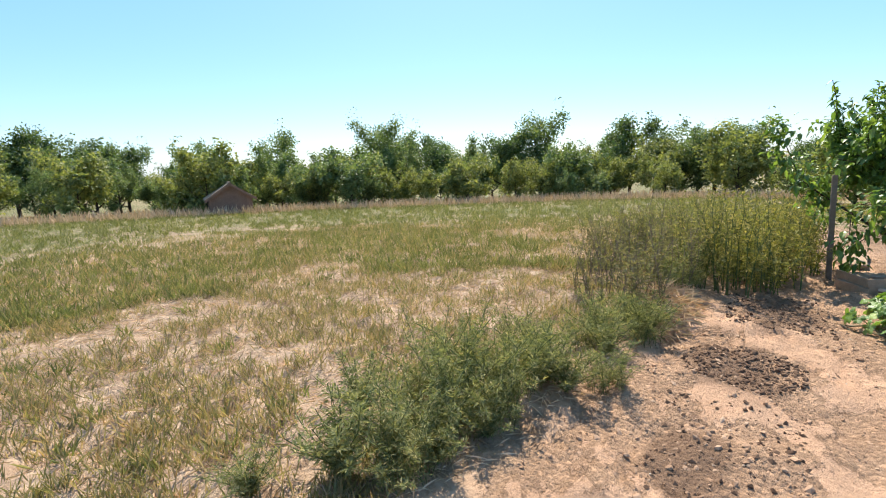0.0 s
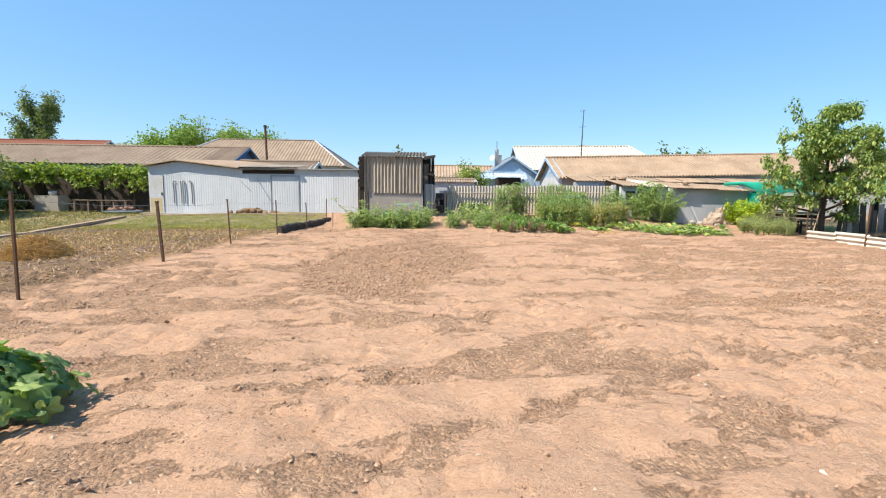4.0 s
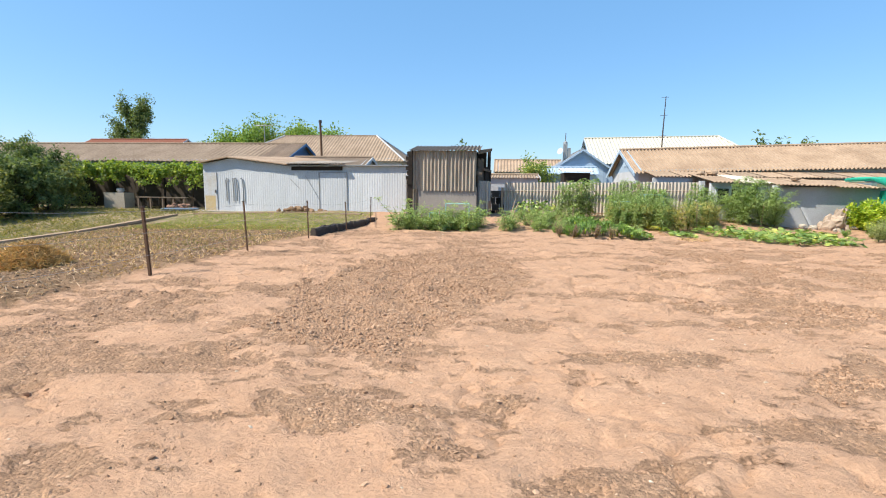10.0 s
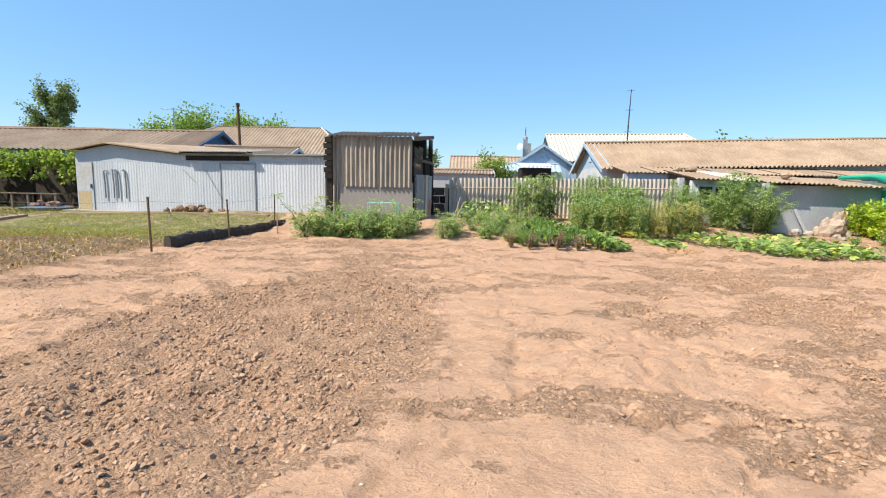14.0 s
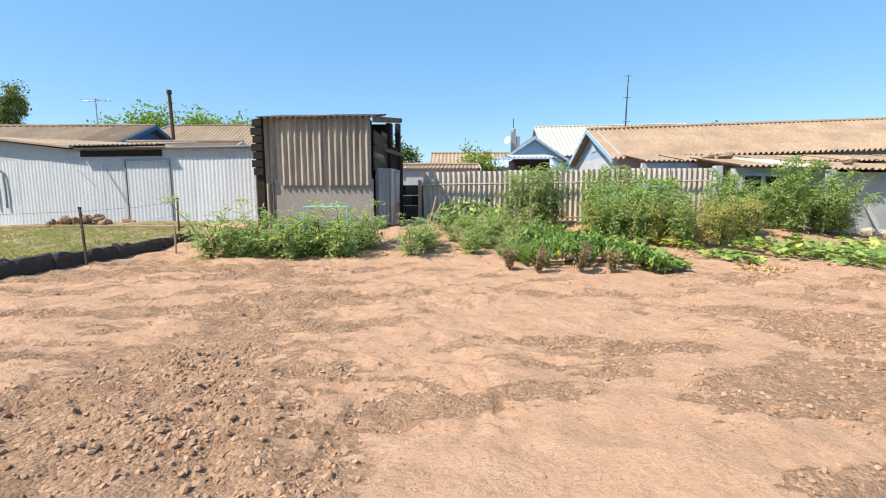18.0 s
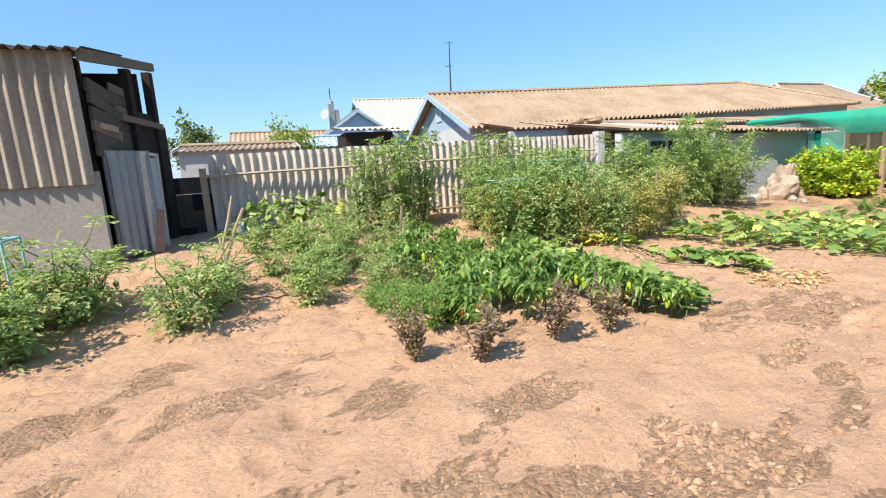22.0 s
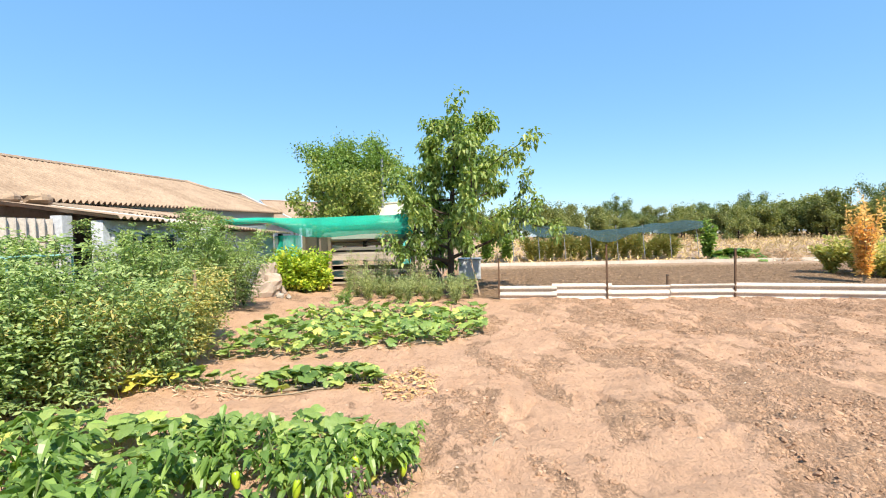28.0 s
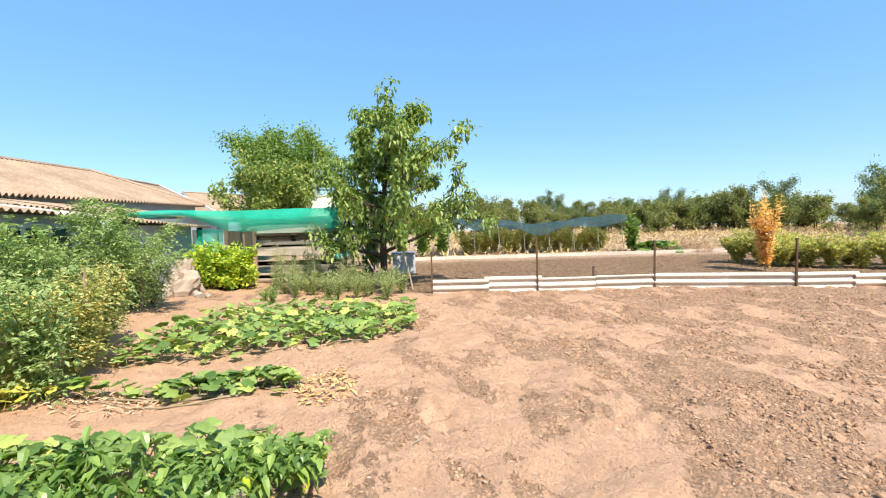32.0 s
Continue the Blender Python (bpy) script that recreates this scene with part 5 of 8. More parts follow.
part("tub", Build().tube([(0, 0, 0), (0, 0, 0.02), (0, 0, 0.22), (0, 0, 0.23)], [0.5, 0.7, 0.85, 0.78], 12), PLASTIC_BLUE, tub)
heap = thing("brick_heap", pose(-15.6, 23.9, 0.1), "small heap of red-brown rubble", "rubble")
rr = np.random.default_rng(4)
for k in range(22):
    part("stone", Build().rock((rr.normal(0, 0.35), rr.normal(0, 0.2), rr.uniform(0.05, 0.4)), rr.uniform(0.08, 0.2), rr), BRICK_RED, heap)
heap = thing("rubble_pile", pose(-8.3, 21.9, floor_z(-8.3, 21.9)), "low pile of brown rubble and earth by the barn", "rubble")
for k in range(46):
    q = rr.normal(0, 0.5)
    part("stone", Build().rock((q, rr.normal(0, 0.2), max(0.03, 0.2 - 0.2 * abs(q)) * rr.uniform(0.3, 1)), rr.uniform(0.05, 0.15), rr), TILTH, heap)
plank = thing("timber_edging", pose(0, 0, 0), "pale timber boards edging the path", "edging")
for a, c in (((-12.6, 5.6), (-12.9, 10.5)), ((-12.9, 10.6), (-13.2, 15.5)), ((-13.2, 15.6), (-13.5, 20.8)), ((-12.9, 21.2), (-8.8, 21.3)), ((-8.7, 21.3), (-5.2, 21.0))):
    za, zc = floor_z(*a), floor_z(*c)
    d = Vector((c[0] - a[0], c[1] - a[1], zc - za))
    part("board", Build().box((0, -0.1, -0.03), (d.length, 0.1, 0.06)), PALE_WOOD, plank, at=Matrix.Translation((a[0], a[1], za)) @ d.to_track_quat("X", "Z").to_matrix().to_4x4())
# dark slabs on edge that bank up the lawn
kerb = thing("slab_edging", pose(0, 0, 0), "dark mossy slabs set on edge along the lawn", "edging")
line = ((-4.95, 15.25), (-4.75, 16.6), (-4.6, 17.8), (-4.5, 19.0), (-4.35, 20.2))
ks = np.random.default_rng(78)
for (ax, ay), (bx, by) in zip(line, line[1:]):
    d = Vector((bx - ax, by - ay, 0))
    m = pose(ax, ay, floor_z(ax, ay) - 0.1) @ pose(0, 0, 0, ry=ks.uniform(-1.2, 1.2), rz=math.degrees(math.atan2(d.y, d.x)) + ks.uniform(-1, 2))
    # a weathered slab with a broken upper edge and rounded faces
    n, L = 13, d.length + 0.03
    u = np.linspace(0, L, n)
    top = 0.33 + ks.normal(0, 0.018, n) - 0.05 * (ks.random(n) < 0.15)
    rows = [(-0.085, 0 * u), (-0.1, 0.3 * top), (-0.085, 0.8 * top), (-0.04, top), (0.04, top + 0.004), (0.085, 0.8 * top), (0.085, 0 * u)]
    v = np.concatenate([np.stack([u, np.full(n, w) + ks.normal(0, 0.006, n), z], 1) for w, z in rows])
    f = [(r * n + i, r * n + i + 1, (r + 1) * n + i + 1, (r + 1) * n + i) for r in range(6) for i in range(n - 1)]
    f += [tuple(r * n for r in range(7)), tuple(r * n + n - 1 for r in range(6, -1, -1))]
    part("slab", Build().add(v, f), DARK_VOID, kerb, at=m)

# ---- right side: low slate border, posts, net canopies, pallets ----
RP = ((12.83, 15.55), (12.62, 13.15), (12.55, 10.45), (11.8, 7.69), (11.5, 5.3))


def iron_post(x, y, h, lean=0.0, r=0.018, name="fence_post", label="thin rusty iron fence post", group="iron posts"):
    root = thing(name, pose(x, y, floor_z(x, y) - 0.08, ry=lean), label, "post", group)
    part("shaft", Build().box((-r, -r, 0), (r, r, h + 0.08)), RUST, root)
    part("tip", Build().box((-r * 1.3, -r * 1.3, h + 0.06), (r * 1.3, r * 1.3, h + 0.09)), IRON, root)
    return root


for (x, y), h in zip(RP[:4], (0.95, 1.2, 1.05, 1.05)):
    iron_post(x, y, h, 2.0 if h > 1.1 else -1)
iron_post(12.75, 11.8, 0.5, 0)
border = thing("slate_border", pose(0, 0, 0), "low border of pale corrugated slate strips laid on edge", "border")
for k, ((ax, ay), (bx, by)) in enumerate(zip(RP, RP[1:])):
    L = math.hypot(bx - ax, by - ay)
    n = 2 if L > 2.0 else 1
    for j in range(n):
        s = j / n
        px, py = ax + (bx - ax) * s, ay + (by - ay) * s
        z = floor_z(px, py) - 0.05
        sheet = corrugated(0.36 if k != 1 else 0.33, L / n + 0.1, 0.15, 0.024, 0.006)
        # waves run along the border: the sheet lies on its side
        ang = math.degrees(math.atan2(by - ay, bx - ax))
        m = Matrix.Translation((px, py, z + 0.01 * ((j + k) % 2))) @ pose(0, 0, 0, rz=ang) @ Matrix(((0, 0, 1, 0), (0, 1, 0, 0), (1, 0, 0, 0), (0, 0, 0, 1)))
        part("slate_strip", sheet, SLATE_WHITE, border, at=m @ pose(0, 0.02 * ((j + k) % 2), 0))


def cloth(n, m, fn):
    u, v = np.meshgrid(np.linspace(0, 1, n), np.linspace(0, 1, m), indexing="ij")
    p = np.array([[fn(a, c) for c in v[0]] for a in u[:, 0]]).reshape(-1, 3)
    f = [(i * m + j, (i + 1) * m + j, (i + 1) * m + j + 1, i * m + j + 1) for i in range(n - 1) for j in range(m - 1)]
    return Build().add(p, f)


can = thing("green_net_canopy", pose(0, 0, 0), "sagging green shade net stretched over a yard", "net")
part("net", cloth(26, 10, lambda u, v: (14.85 + 5.2 * v, 23.4 - 5.6 * u, 2.08 + 0.05 * v - 0.16 * math.sin(math.pi * v) * (1 - abs(2 * u - 1)) + 0.04 * math.sin(9 * u) * (1 - u) + 0.1 * max(0, u - 0.85))), GREEN_NET, can, smooth=True)
part("net", cloth(30, 5, lambda u, v: (14.83 - 0.1 * math.sin(math.pi * v), 23.4 - 5.6 * u, 2.1 - (0.16 + 0.38 * min(1, max(0, (u - 0.25) / 0.2)) + 0.025 * math.sin(14 * u)) * v + 0.04 * math.sin(9 * u) * (1 - u) + 0.1 * max(0, u - 0.85))), GREEN_NET, can, "hanging edge of the net", smooth=True)
part("net", cloth(16, 5, lambda u, v: (15 + 5.0 * u, 17.78 + 0.06 * math.sin(8 * u), 2.1 - 0.45 * v + 0.04 * math.sin(7 * u))), GREEN_NET, can, "hanging edge of the net", smooth=True)
for x, y, h in ((14.88, 17.85, 2.1), (14.9, 20.5, 2.0), (14.9, 23.3, 2.05), (20, 17.8, 2.05), (20, 23.3, 2.05)):
    part("pole", Build().tube([(x, y, 0), (x, y, h)], 0.035, 6), GREY_WOOD, can, "grey wooden pole")
curtain = thing("net_curtain", pose(0, 0, 0), "green net hung across a doorway", "net")
part("net", cloth(8, 6, lambda u, v: (15.05 + 0.05 * math.sin(9 * u), 21.9 - 0.8 * u, 1.6 - 1.4 * v)), GREEN_NET, curtain, smooth=True)
frm = thing("doorway_frame", pose(15.1, 21.0, 0.1), "pale timber door frame", "frame")
for a, c in (((0, 0, 0), (0.09, 0.09, 1.7)), ((0, -0.75, 0), (0.09, -0.66, 1.5))):
    part("post", Build().box(a, c), PALE_WOOD, frm)
part("board", Build().box((0.09, -0.7, 0), (0.12, 0.05, 1.45)), GREY_WOOD, frm)

pal = thing("board_pen", pose(0, 0, 0), "pen of weathered horizontal boards with slates piled on top", "pen")
rng = np.random.default_rng(21)
for k in range(7):
    z = 0.14 + 0.165 * k
    part("board", Build().box((15.2, 17.95, 0), (15.24, 20.65, 0.142), pose(0, 0, z + rng.uniform(-0.01, 0.01), rx=rng.uniform(-0.3, 0.3))), PEN_WOOD, pal, "weathered board")
    part("board", Build().box((15.3, 20.6, z), (17.5, 20.64, z + 0.125)), PEN_WOOD, pal, "weathered board")
for x, y in ((15.22, 17.9), (15.26, 19.3), (15.26, 20.7), (17.5, 18.0)):
    part("post", Build().box((x, y - 0.05, 0), (x + 0.1, y + 0.05, 1.42)), TAR_WOOD, pal)
for k in range(14):
    part("slate_sheet", corrugated(1.1, 1.5, 0.15, 0.02, 0.006), SLATE_WHITE if k % 3 else PALE_WOOD, pal, at=pose(15.12 + rng.uniform(0, 0.25), 18.1 + 0.55 * (k % 3) + rng.uniform(0, 0.2), 1.26 + 0.014 * k, rz=rng.uniform(-12, 12)) @ Matrix.Rotation(radians(rng.uniform(-16, -9)), 4, "Y") @ Matrix.Rotation(radians(-90), 4, "X"))
tyre = thing("old_tyre", pose(15.3, 18.0, 1.66), "old dark tyre lying on the slates", "tyre")
a = np.linspace(0, 2 * np.pi, 19)
part("tyre", Build().tube(np.stack([0.26 * np.cos(a), 0.26 * np.sin(a), 0 * a + 0.02], 1), 0.07, 6), IRON, tyre)
fen = thing("plank_fence", pose(0, 0, 0), "patchwork fence of grey planks and tin", "fence")
rp = np.random.default_rng(44)
for k in range(26):
    w = rp.uniform(0.14, 0.24)
    part("plank", Build().box((-w / 2, 0, -0.05), (w / 2, 0.03, rp.uniform(0.7, 1.2))), (OLD_BOARD, GREY_WOOD, PEN_WOOD, GREY_WOOD, OLD_BOARD)[k % 5], fen, at=pose(15.5 + 0.235 * k, 17.3 + rp.uniform(-0.03, 0.03), floor_z(15.5 + 0.235 * k, 17.3), ry=rp.uniform(-6, 6)))
tank = thing("white_tank", pose(17.3, 16.3, floor_z(17.3, 16.3)), "dented grey metal box", "box")
part("body", Build().box((-0.5, -0.35, 0), (0.5, 0.35, 0.62)), WHITEWASH, tank)
part("lid", Build().box((-0.53, -0.38, 0.62), (0.53, 0.38, 0.65)), GREY_METAL, tank)
bench = thing("low_bench", pose(14.2, 17.6, floor_z(14.2, 17.6)), "small weathered table under the tree", "table")
part("top", Build().box((-0.35, -0.5, 0.5), (0.35, 0.5, 0.55)), GREY_WOOD, bench)
for x in (-0.28, 0.28):
    for y in (-0.42, 0.42):
        part("leg", Build().box((x - 0.03, y - 0.03, 0), (x + 0.03, y + 0.03, 0.5)), TAR_WOOD, bench)

# neighbour's kerb, dark net trellis
kb = thing("pale_kerb", pose(0, 0, 0), "long pale kerb between two beds", "kerb", kind="structure")
for k in range(10):
    y = 16.2 - 1.5 * k
    part("kerb_stone", Build().box((21.6, y - 1.49, 0.1), (21.75, y, 0.33)), SLATE_WHITE, kb)
tre = thing("dark_net_canopy", pose(0, 0, 0), "sagging dark green shade net on poles over vines", "net")
part("net", cloth(30, 8, lambda u, v: (23.2 + 3.2 * v, 14.6 - 8.4 * u, 1.78 + 0.16 * math.sin(7 * u + 1) + 0.05 * math.sin(23 * u) - 0.28 * math.sin(math.pi * v) + 0.22 * max(0, 0.15 - u) * 6)), DARK_NET, tre, smooth=True)
part("net", cloth(34, 4, lambda u, v: (23.18 - 0.08 * v, 14.6 - 8.4 * u, 1.81 + 0.16 * math.sin(7 * u + 1) + 0.05 * math.sin(23 * u) + 0.22 * max(0, 0.15 - u) * 6 - v * (0.22 + 0.32 * math.sin(9 * u) ** 2))), DARK_NET, tre, "hanging edge of the net", smooth=True)
for k in range(8):
    y = 14.4 - 1.15 * k
    part("pole", Build().tube([(23.2, y, 0.15), (23.25, y + 0.1, 1.85)], 0.016, 6), GREY_METAL, tre, "pale grey pipe pole")

# small hut by the big tree
hut2 = roofed("garden_hut", pose(27.0, 18.16, 0.3, rz=62.1), (4.3, 3.17), 2.12, 3.02, PLASTER, ROOF_CREAM, "grey rendered hut with a pale roof and brown gable", (0, 0), 0.28, 0.2, 0.02, gable_mat=GREY_WOOD, category="hut")
for y0 in (0.75, 1.9):
    wf = part("window", Build().box((-0.04, y0, 1.5), (0.0, y0 + 0.45, 1.85)), WHITEWASH, hut2)
    part("pane", Build().box((-0.05, y0 + 0.06, 1.56), (-0.04, y0 + 0.39, 1.79)), GLASS, wf)
tq = thing("turquoise_panel", pose(23.2, 19.0, 0.25, rz=128), "turquoise painted board fence", "fence")
for k in range(2):
    part("board", Build().box((0.3 * k, 0, 0), (0.3 * k + 0.285, 0.03, 1.75)), TURQUOISE, tq)
pp = thing("flue_pipe", pose(26.3, 21.0, 2.5), "tall grey metal flue pipe rising from the hut", "chimney")
part("pipe", Build().tube([(0, 0, 0), (0, 0, 3.4)], 0.07, 8), GREY_METAL, pp)
roofed("east_house", pose(44, 34, 0.6, rz=-40), (12, 8), 2.9, 5.0, PALE_BLUE, ROOF_PALE, "house with a tan roof beyond the gardens", (0, 0), 0.4, 0.3, 0.03)
roofed("shed_beyond", pose(72, -14, 1.1, rz=-80), (6, 4), 2.0, 2.3, WHITEWASH, ROOF_BROWN, "low pale shed far across the field", (0, 0), 0.2, 0.3, 0.03, category="shed")
roofed("brick_hut", pose(-17.6, -28.2, -1.3, rz=60), (2.6, 2.4), 1.3, 2.1, BRICK_RED, ROOF_BROWN, "small old brick hut among trees", (0, 0), 0.25, 0.3, 0.02, category="hut")

# ---- left side: iron posts, wire, heap ----
LP = ((-5.3, 3.34, 1.35), (-4.98, 5.64, 1.3), (-5.0, 8.75, 1.12), (-4.98, 11.65, 1.1), (-4.75, 14.46, 1.1), (-4.5, 17.0, 0.95), (-4.35, 19.4, 0.95))
for k, (x, y, h) in enumerate(LP):
    iron_post(x, y, h, (-2, 1, -3, -2.5, -1, -2, 1)[k], 0.02 if k in (0, 2) else 0.014)
mesh_fence = thing("wire_mesh", pose(0, 0, 0), "thin rusty wire strung between iron posts", "wire")
for (ax, ay, ah), (bx, by, bh) in zip(LP, LP[1:]):
    for s in (0.3, 0.62, 0.93):
        za, zb = floor_z(ax, ay) + ah * s, floor_z(bx, by) + bh * s
        mx, my = (ax + bx) / 2, (ay + by) / 2
        part("wire", Build().tube([(ax, ay, za), (mx, my, (za + zb) / 2 - 0.03), (bx, by, zb)], 0.0025, 4), GREY_METAL, mesh_fence)
tp = thing("timber_post", pose(-6.46, 1.5, floor_z(-6.46, 1.5) - 0.1), "dark weathered timber post by the tree", "post")
part("shaft", Build().box((-0.024, -0.024, 0), (0.024, 0.024, 1.25), pose(0, 0, 0, rx=2)), GREY_WOOD, tp)
slab = thing("pale_board", pose(-7.4, 2.9, floor_z(-7.4, 2.9) + 0.03, rz=20), "pale board lying under the tree", "board")
part("board", Build().box((-0.7, -0.2, 0), (0.7, 0.2, 0.05)), PALE_WOOD, slab)
slab = thing("pale_board", pose(-7.6, 1.9, floor_z(-7.6, 1.9) + 0.03, rz=-10), "pale board lying under the tree", "board")
part("board", Build().box((-0.6, -0.12, 0), (0.6, 0.12, 0.05)), PALE_WOOD, slab)


def blades(name, n, spot, size, length, material, label, category, seed, spread=0.6, wide=0.008):
    """A heap or mat of straws: loose blades lying over a mound."""
    rng = np.random.default_rng(seed)
    b = Build()
    r = np.sqrt(rng.random(n))
    a = rng.uniform(0, 6.283, n)
    x, y = spot[0] + size[0] * r * np.cos(a), spot[1] + size[1] * r * np.sin(a)
    z = lie(x, y) + rough(x, y) + size[2] * (1 - r**1.6) * rng.uniform(0.5, 1.0, n) + 0.01
    way = np.stack([rng.normal(size=n), rng.normal(size=n), rng.normal(size=n) * spread], 1)
    b.leaves(np.stack([x, y, z], 1), way, np.tile((0, 0, 1.0), (n, 1)) + rng.normal(size=(n, 3)) * 0.3, rng.uniform(0.5, 1.0, n) * length, wide)
    return tagged(obj(name, b, material), label, category, kind="stuff")


blades("straw_heap", 5200, (-7.7, 9.2), (0.62, 0.5, 0.46), 0.2, DRY_HEAP, "low heap of dry straw and stalks on the bed", "straw heap", 31)
blades("straw_heap", 2000, (22.5, 3.6), (1.1, 1.0, 0.45), 0.3, STRAW, "heap of dry straw beyond the kerb", "straw heap", 32)

# ---- trees ----
def grow(rng, height, spread, lean=(0.0, 0.0), limbs=7, trunk_r=0.1, first=0.25, up=0.55, bias=None):
    """Trunk and limbs: paths with radii, and the points where twigs carry leaves."""
    paths, tips = [], []
    top = height * (0.96 if bias else 0.78)
    s = np.linspace(0, 1, 7)
    trunk = np.stack([lean[0] * s**2 + rng.normal(0, 0.03 * height / 4, 7) * s, lean[1] * s**2 + rng.normal(0, 0.03 * height / 4, 7) * s, top * s], 1)
    paths.append((trunk, trunk_r * (1 - 0.8 * s)))
    for k in range(limbs):
        f = first + (0.95 - first) * (k + rng.random() * 0.6) / limbs
        i = f * 6
        at = trunk[int(i)] + (trunk[min(6, int(i) + 1)] - trunk[int(i)]) * (i % 1)
        a = k * 2.4 + rng.uniform(-0.5, 0.5)
        reach = spread * rng.uniform(0.65, 1.1) * (1 - 0.55 * max(0, f - 0.35))
        if bias:
            reach *= (1 + bias[1] * math.cos(a - bias[0])) * (1.25 - 0.55 * f)
        d = np.array([np.cos(a), np.sin(a), up + rng.uniform(-0.25, 0.2 if bias else 0.6)])
        q = np.linspace(0, 1, 5)[:, None]
        limb = at + d * reach * q + np.array([0, 0, 0.25 * reach]) * q**2 + rng.normal(0, 0.05 * reach, (5, 3)) * q
        r = trunk_r * (1 - 0.8 * f) * 0.62
        paths.append((limb, r * (1 - 0.8 * q[:, 0])))
        tips += [limb[2], limb[3], limb[4], (limb[3] + limb[4]) / 2]
        for j in range(3):
            b0 = limb[2 + j % 3]
            e = b0 + (d * 0.3 + rng.normal(0, 0.6, 3) + (0, 0, 0.25)) * reach * 0.45
            paths.append((np.stack([b0, (b0 + e) / 2 + rng.normal(0, 0.03, 3), e]), np.array([r * 0.35, r * 0.25, r * 0.08])))
            tips += [e, (b0 + e) / 2]
    tips += [trunk[5], trunk[4], trunk[4]] + [trunk[6], trunk[5], trunk[5], trunk[4], trunk[4], trunk[3]] * (2 if bias else 0)
    return paths, np.array(tips)


def crown(rng, tips, n, clump, length, width, droop=0.2, flat=1.0, lance=False):
    """Leaves in sprays round the twigs, denser towards each twig."""
    sprays = tips[rng.integers(0, len(tips), n // 14)] + rng.normal(0, clump * 0.32, (n // 14, 3)) * (1, 1, flat)
    c = sprays[rng.integers(0, len(sprays), n)]
    off = rng.normal(size=(n, 3))
    off *= (clump * 0.62 * rng.random(n) ** 0.5 / np.linalg.norm(off, axis=1))[:, None]
    off[:, 2] *= flat
    p = c + off
    way = off / clump + rng.normal(0, 0.6, (n, 3)) - (0, 0, droop)
    if lance:
        return Build().lance(p, way + (0, 0, droop * 0.4), length * rng.uniform(0.6, 1.2, n), width * rng.uniform(0.7, 1.1, n), 0.5)
    upv = np.tile((0, 0, 1.0), (n, 1)) + rng.normal(0, 0.5, (n, 3))
    return Build().leaves(p, way, upv, length * rng.uniform(0.6, 1.2, n), width * rng.uniform(0.7, 1.2, n))


def tree(name, at, seed, height, spread, n, clump, leaf, material, label, limbs=7, trunk_r=0.1, first=0.25, up=0.55, group="", stretch=1.0, droop=0.2, lean=(0.0, 0.0), category="tree", bark=None, bias=None, lance=False, shoots=0):
    rng = np.random.default_rng(seed)
    paths, tips = grow(rng, height, spread, lean, limbs, trunk_r, first, up, bias)
    root = thing(name, at, label, category, group)
    # long leafy shoots that stand out of the crown
    fo = Build()
    high = tips[tips[:, 2] > np.quantile(tips[:, 2], 0.35)]
    for k in range(shoots):
        foot = high[int(rng.integers(len(high)))]
        end = foot + np.array([rng.normal(0, 0.16), rng.normal(0, 0.16), 1.0]) * height * rng.uniform(0.22, 0.42)
        bow = (foot + end) / 2 + rng.normal(0, 0.02 * height, 3)
        paths.append((np.stack([foot, bow, end]), np.array([0.008, 0.006, 0.003]) * height / 2))
        m = 34
        q = rng.random((m, 1))
        fo.lance(foot * (1 - q) + end * q + (bow - (foot + end) / 2) * 4 * q * (1 - q), rng.normal(size=(m, 3)) + (0, 0, 0.2), leaf * rng.uniform(0.7, 1.1, m), leaf * rng.uniform(0.2, 0.32, m), 0.35)
    b = Build()
    for pts, r in paths[:1]:
        b.tube(pts - (0, 0, 0.0), r, 8)
    b.v[0][:8, 2] -= 0.3
    part("trunk", b, bark or BARK, root)
    b = Build()
    for pts, r in paths[1:]:
        b.tube(pts, np.maximum(r, 0.004), 3 if n < 5000 else 5)
    part("branchwork", b, bark or BARK, root)
    part("crown", crown(rng, tips, n, clump, leaf, leaf * 0.32, droop, stretch, lance), material, root)
    if shoots:
        part("shoot_leaves", fo, material, root, "leafy upright shoots")
    return root


def ground_at(x, y, rz=0.0, s=1.0, dz=0.0):
    return pose(x, y, floor_z(x, y) + dz, rz=rz) @ Matrix.Diagonal((s, s, s, 1))


def strew(proto, spots, rng, lo=0.85, hi=1.15, tilt=0):
    """Copies of a thing set on the ground."""
    for x, y in spots:
        c = copy_thing(proto, ground_at(x, y))
        k = rng.uniform(lo, hi)
        c.matrix_basis = pose(x, y, floor_z(x, y), rx=rng.uniform(-tilt, tilt), ry=rng.uniform(-tilt, tilt), rz=rng.uniform(0, 360)) @ Matrix.Diagonal((k, k, k * rng.uniform(0.9, 1.12), 1))


# cherry by the slates, young tree by the field, the big tree and others
tree("cherry_tree", ground_at(14.35, 16.75), 5, 4.55, 1.9, 18500, 0.28, 0.115, LEAF_CHERRY, "cherry tree with drooping dark green leaves beside the pen", limbs=22, trunk_r=0.10, first=0.12, up=0.16, droop=0.45, lean=(-0.3, -0.2), bias=(-1.57, 0.25), lance=True)
tree("young_plum_tree", ground_at(-6.75, 2.2), 8, 1.45, 0.98, 10000, 0.22, 0.085, LEAF_PLUM, "young fruit tree with glossy green leaves beside the meadow", limbs=17, trunk_r=0.05, first=0.18, up=0.62, droop=0.1, lean=(0.0, 0.05), lance=True, shoots=26)
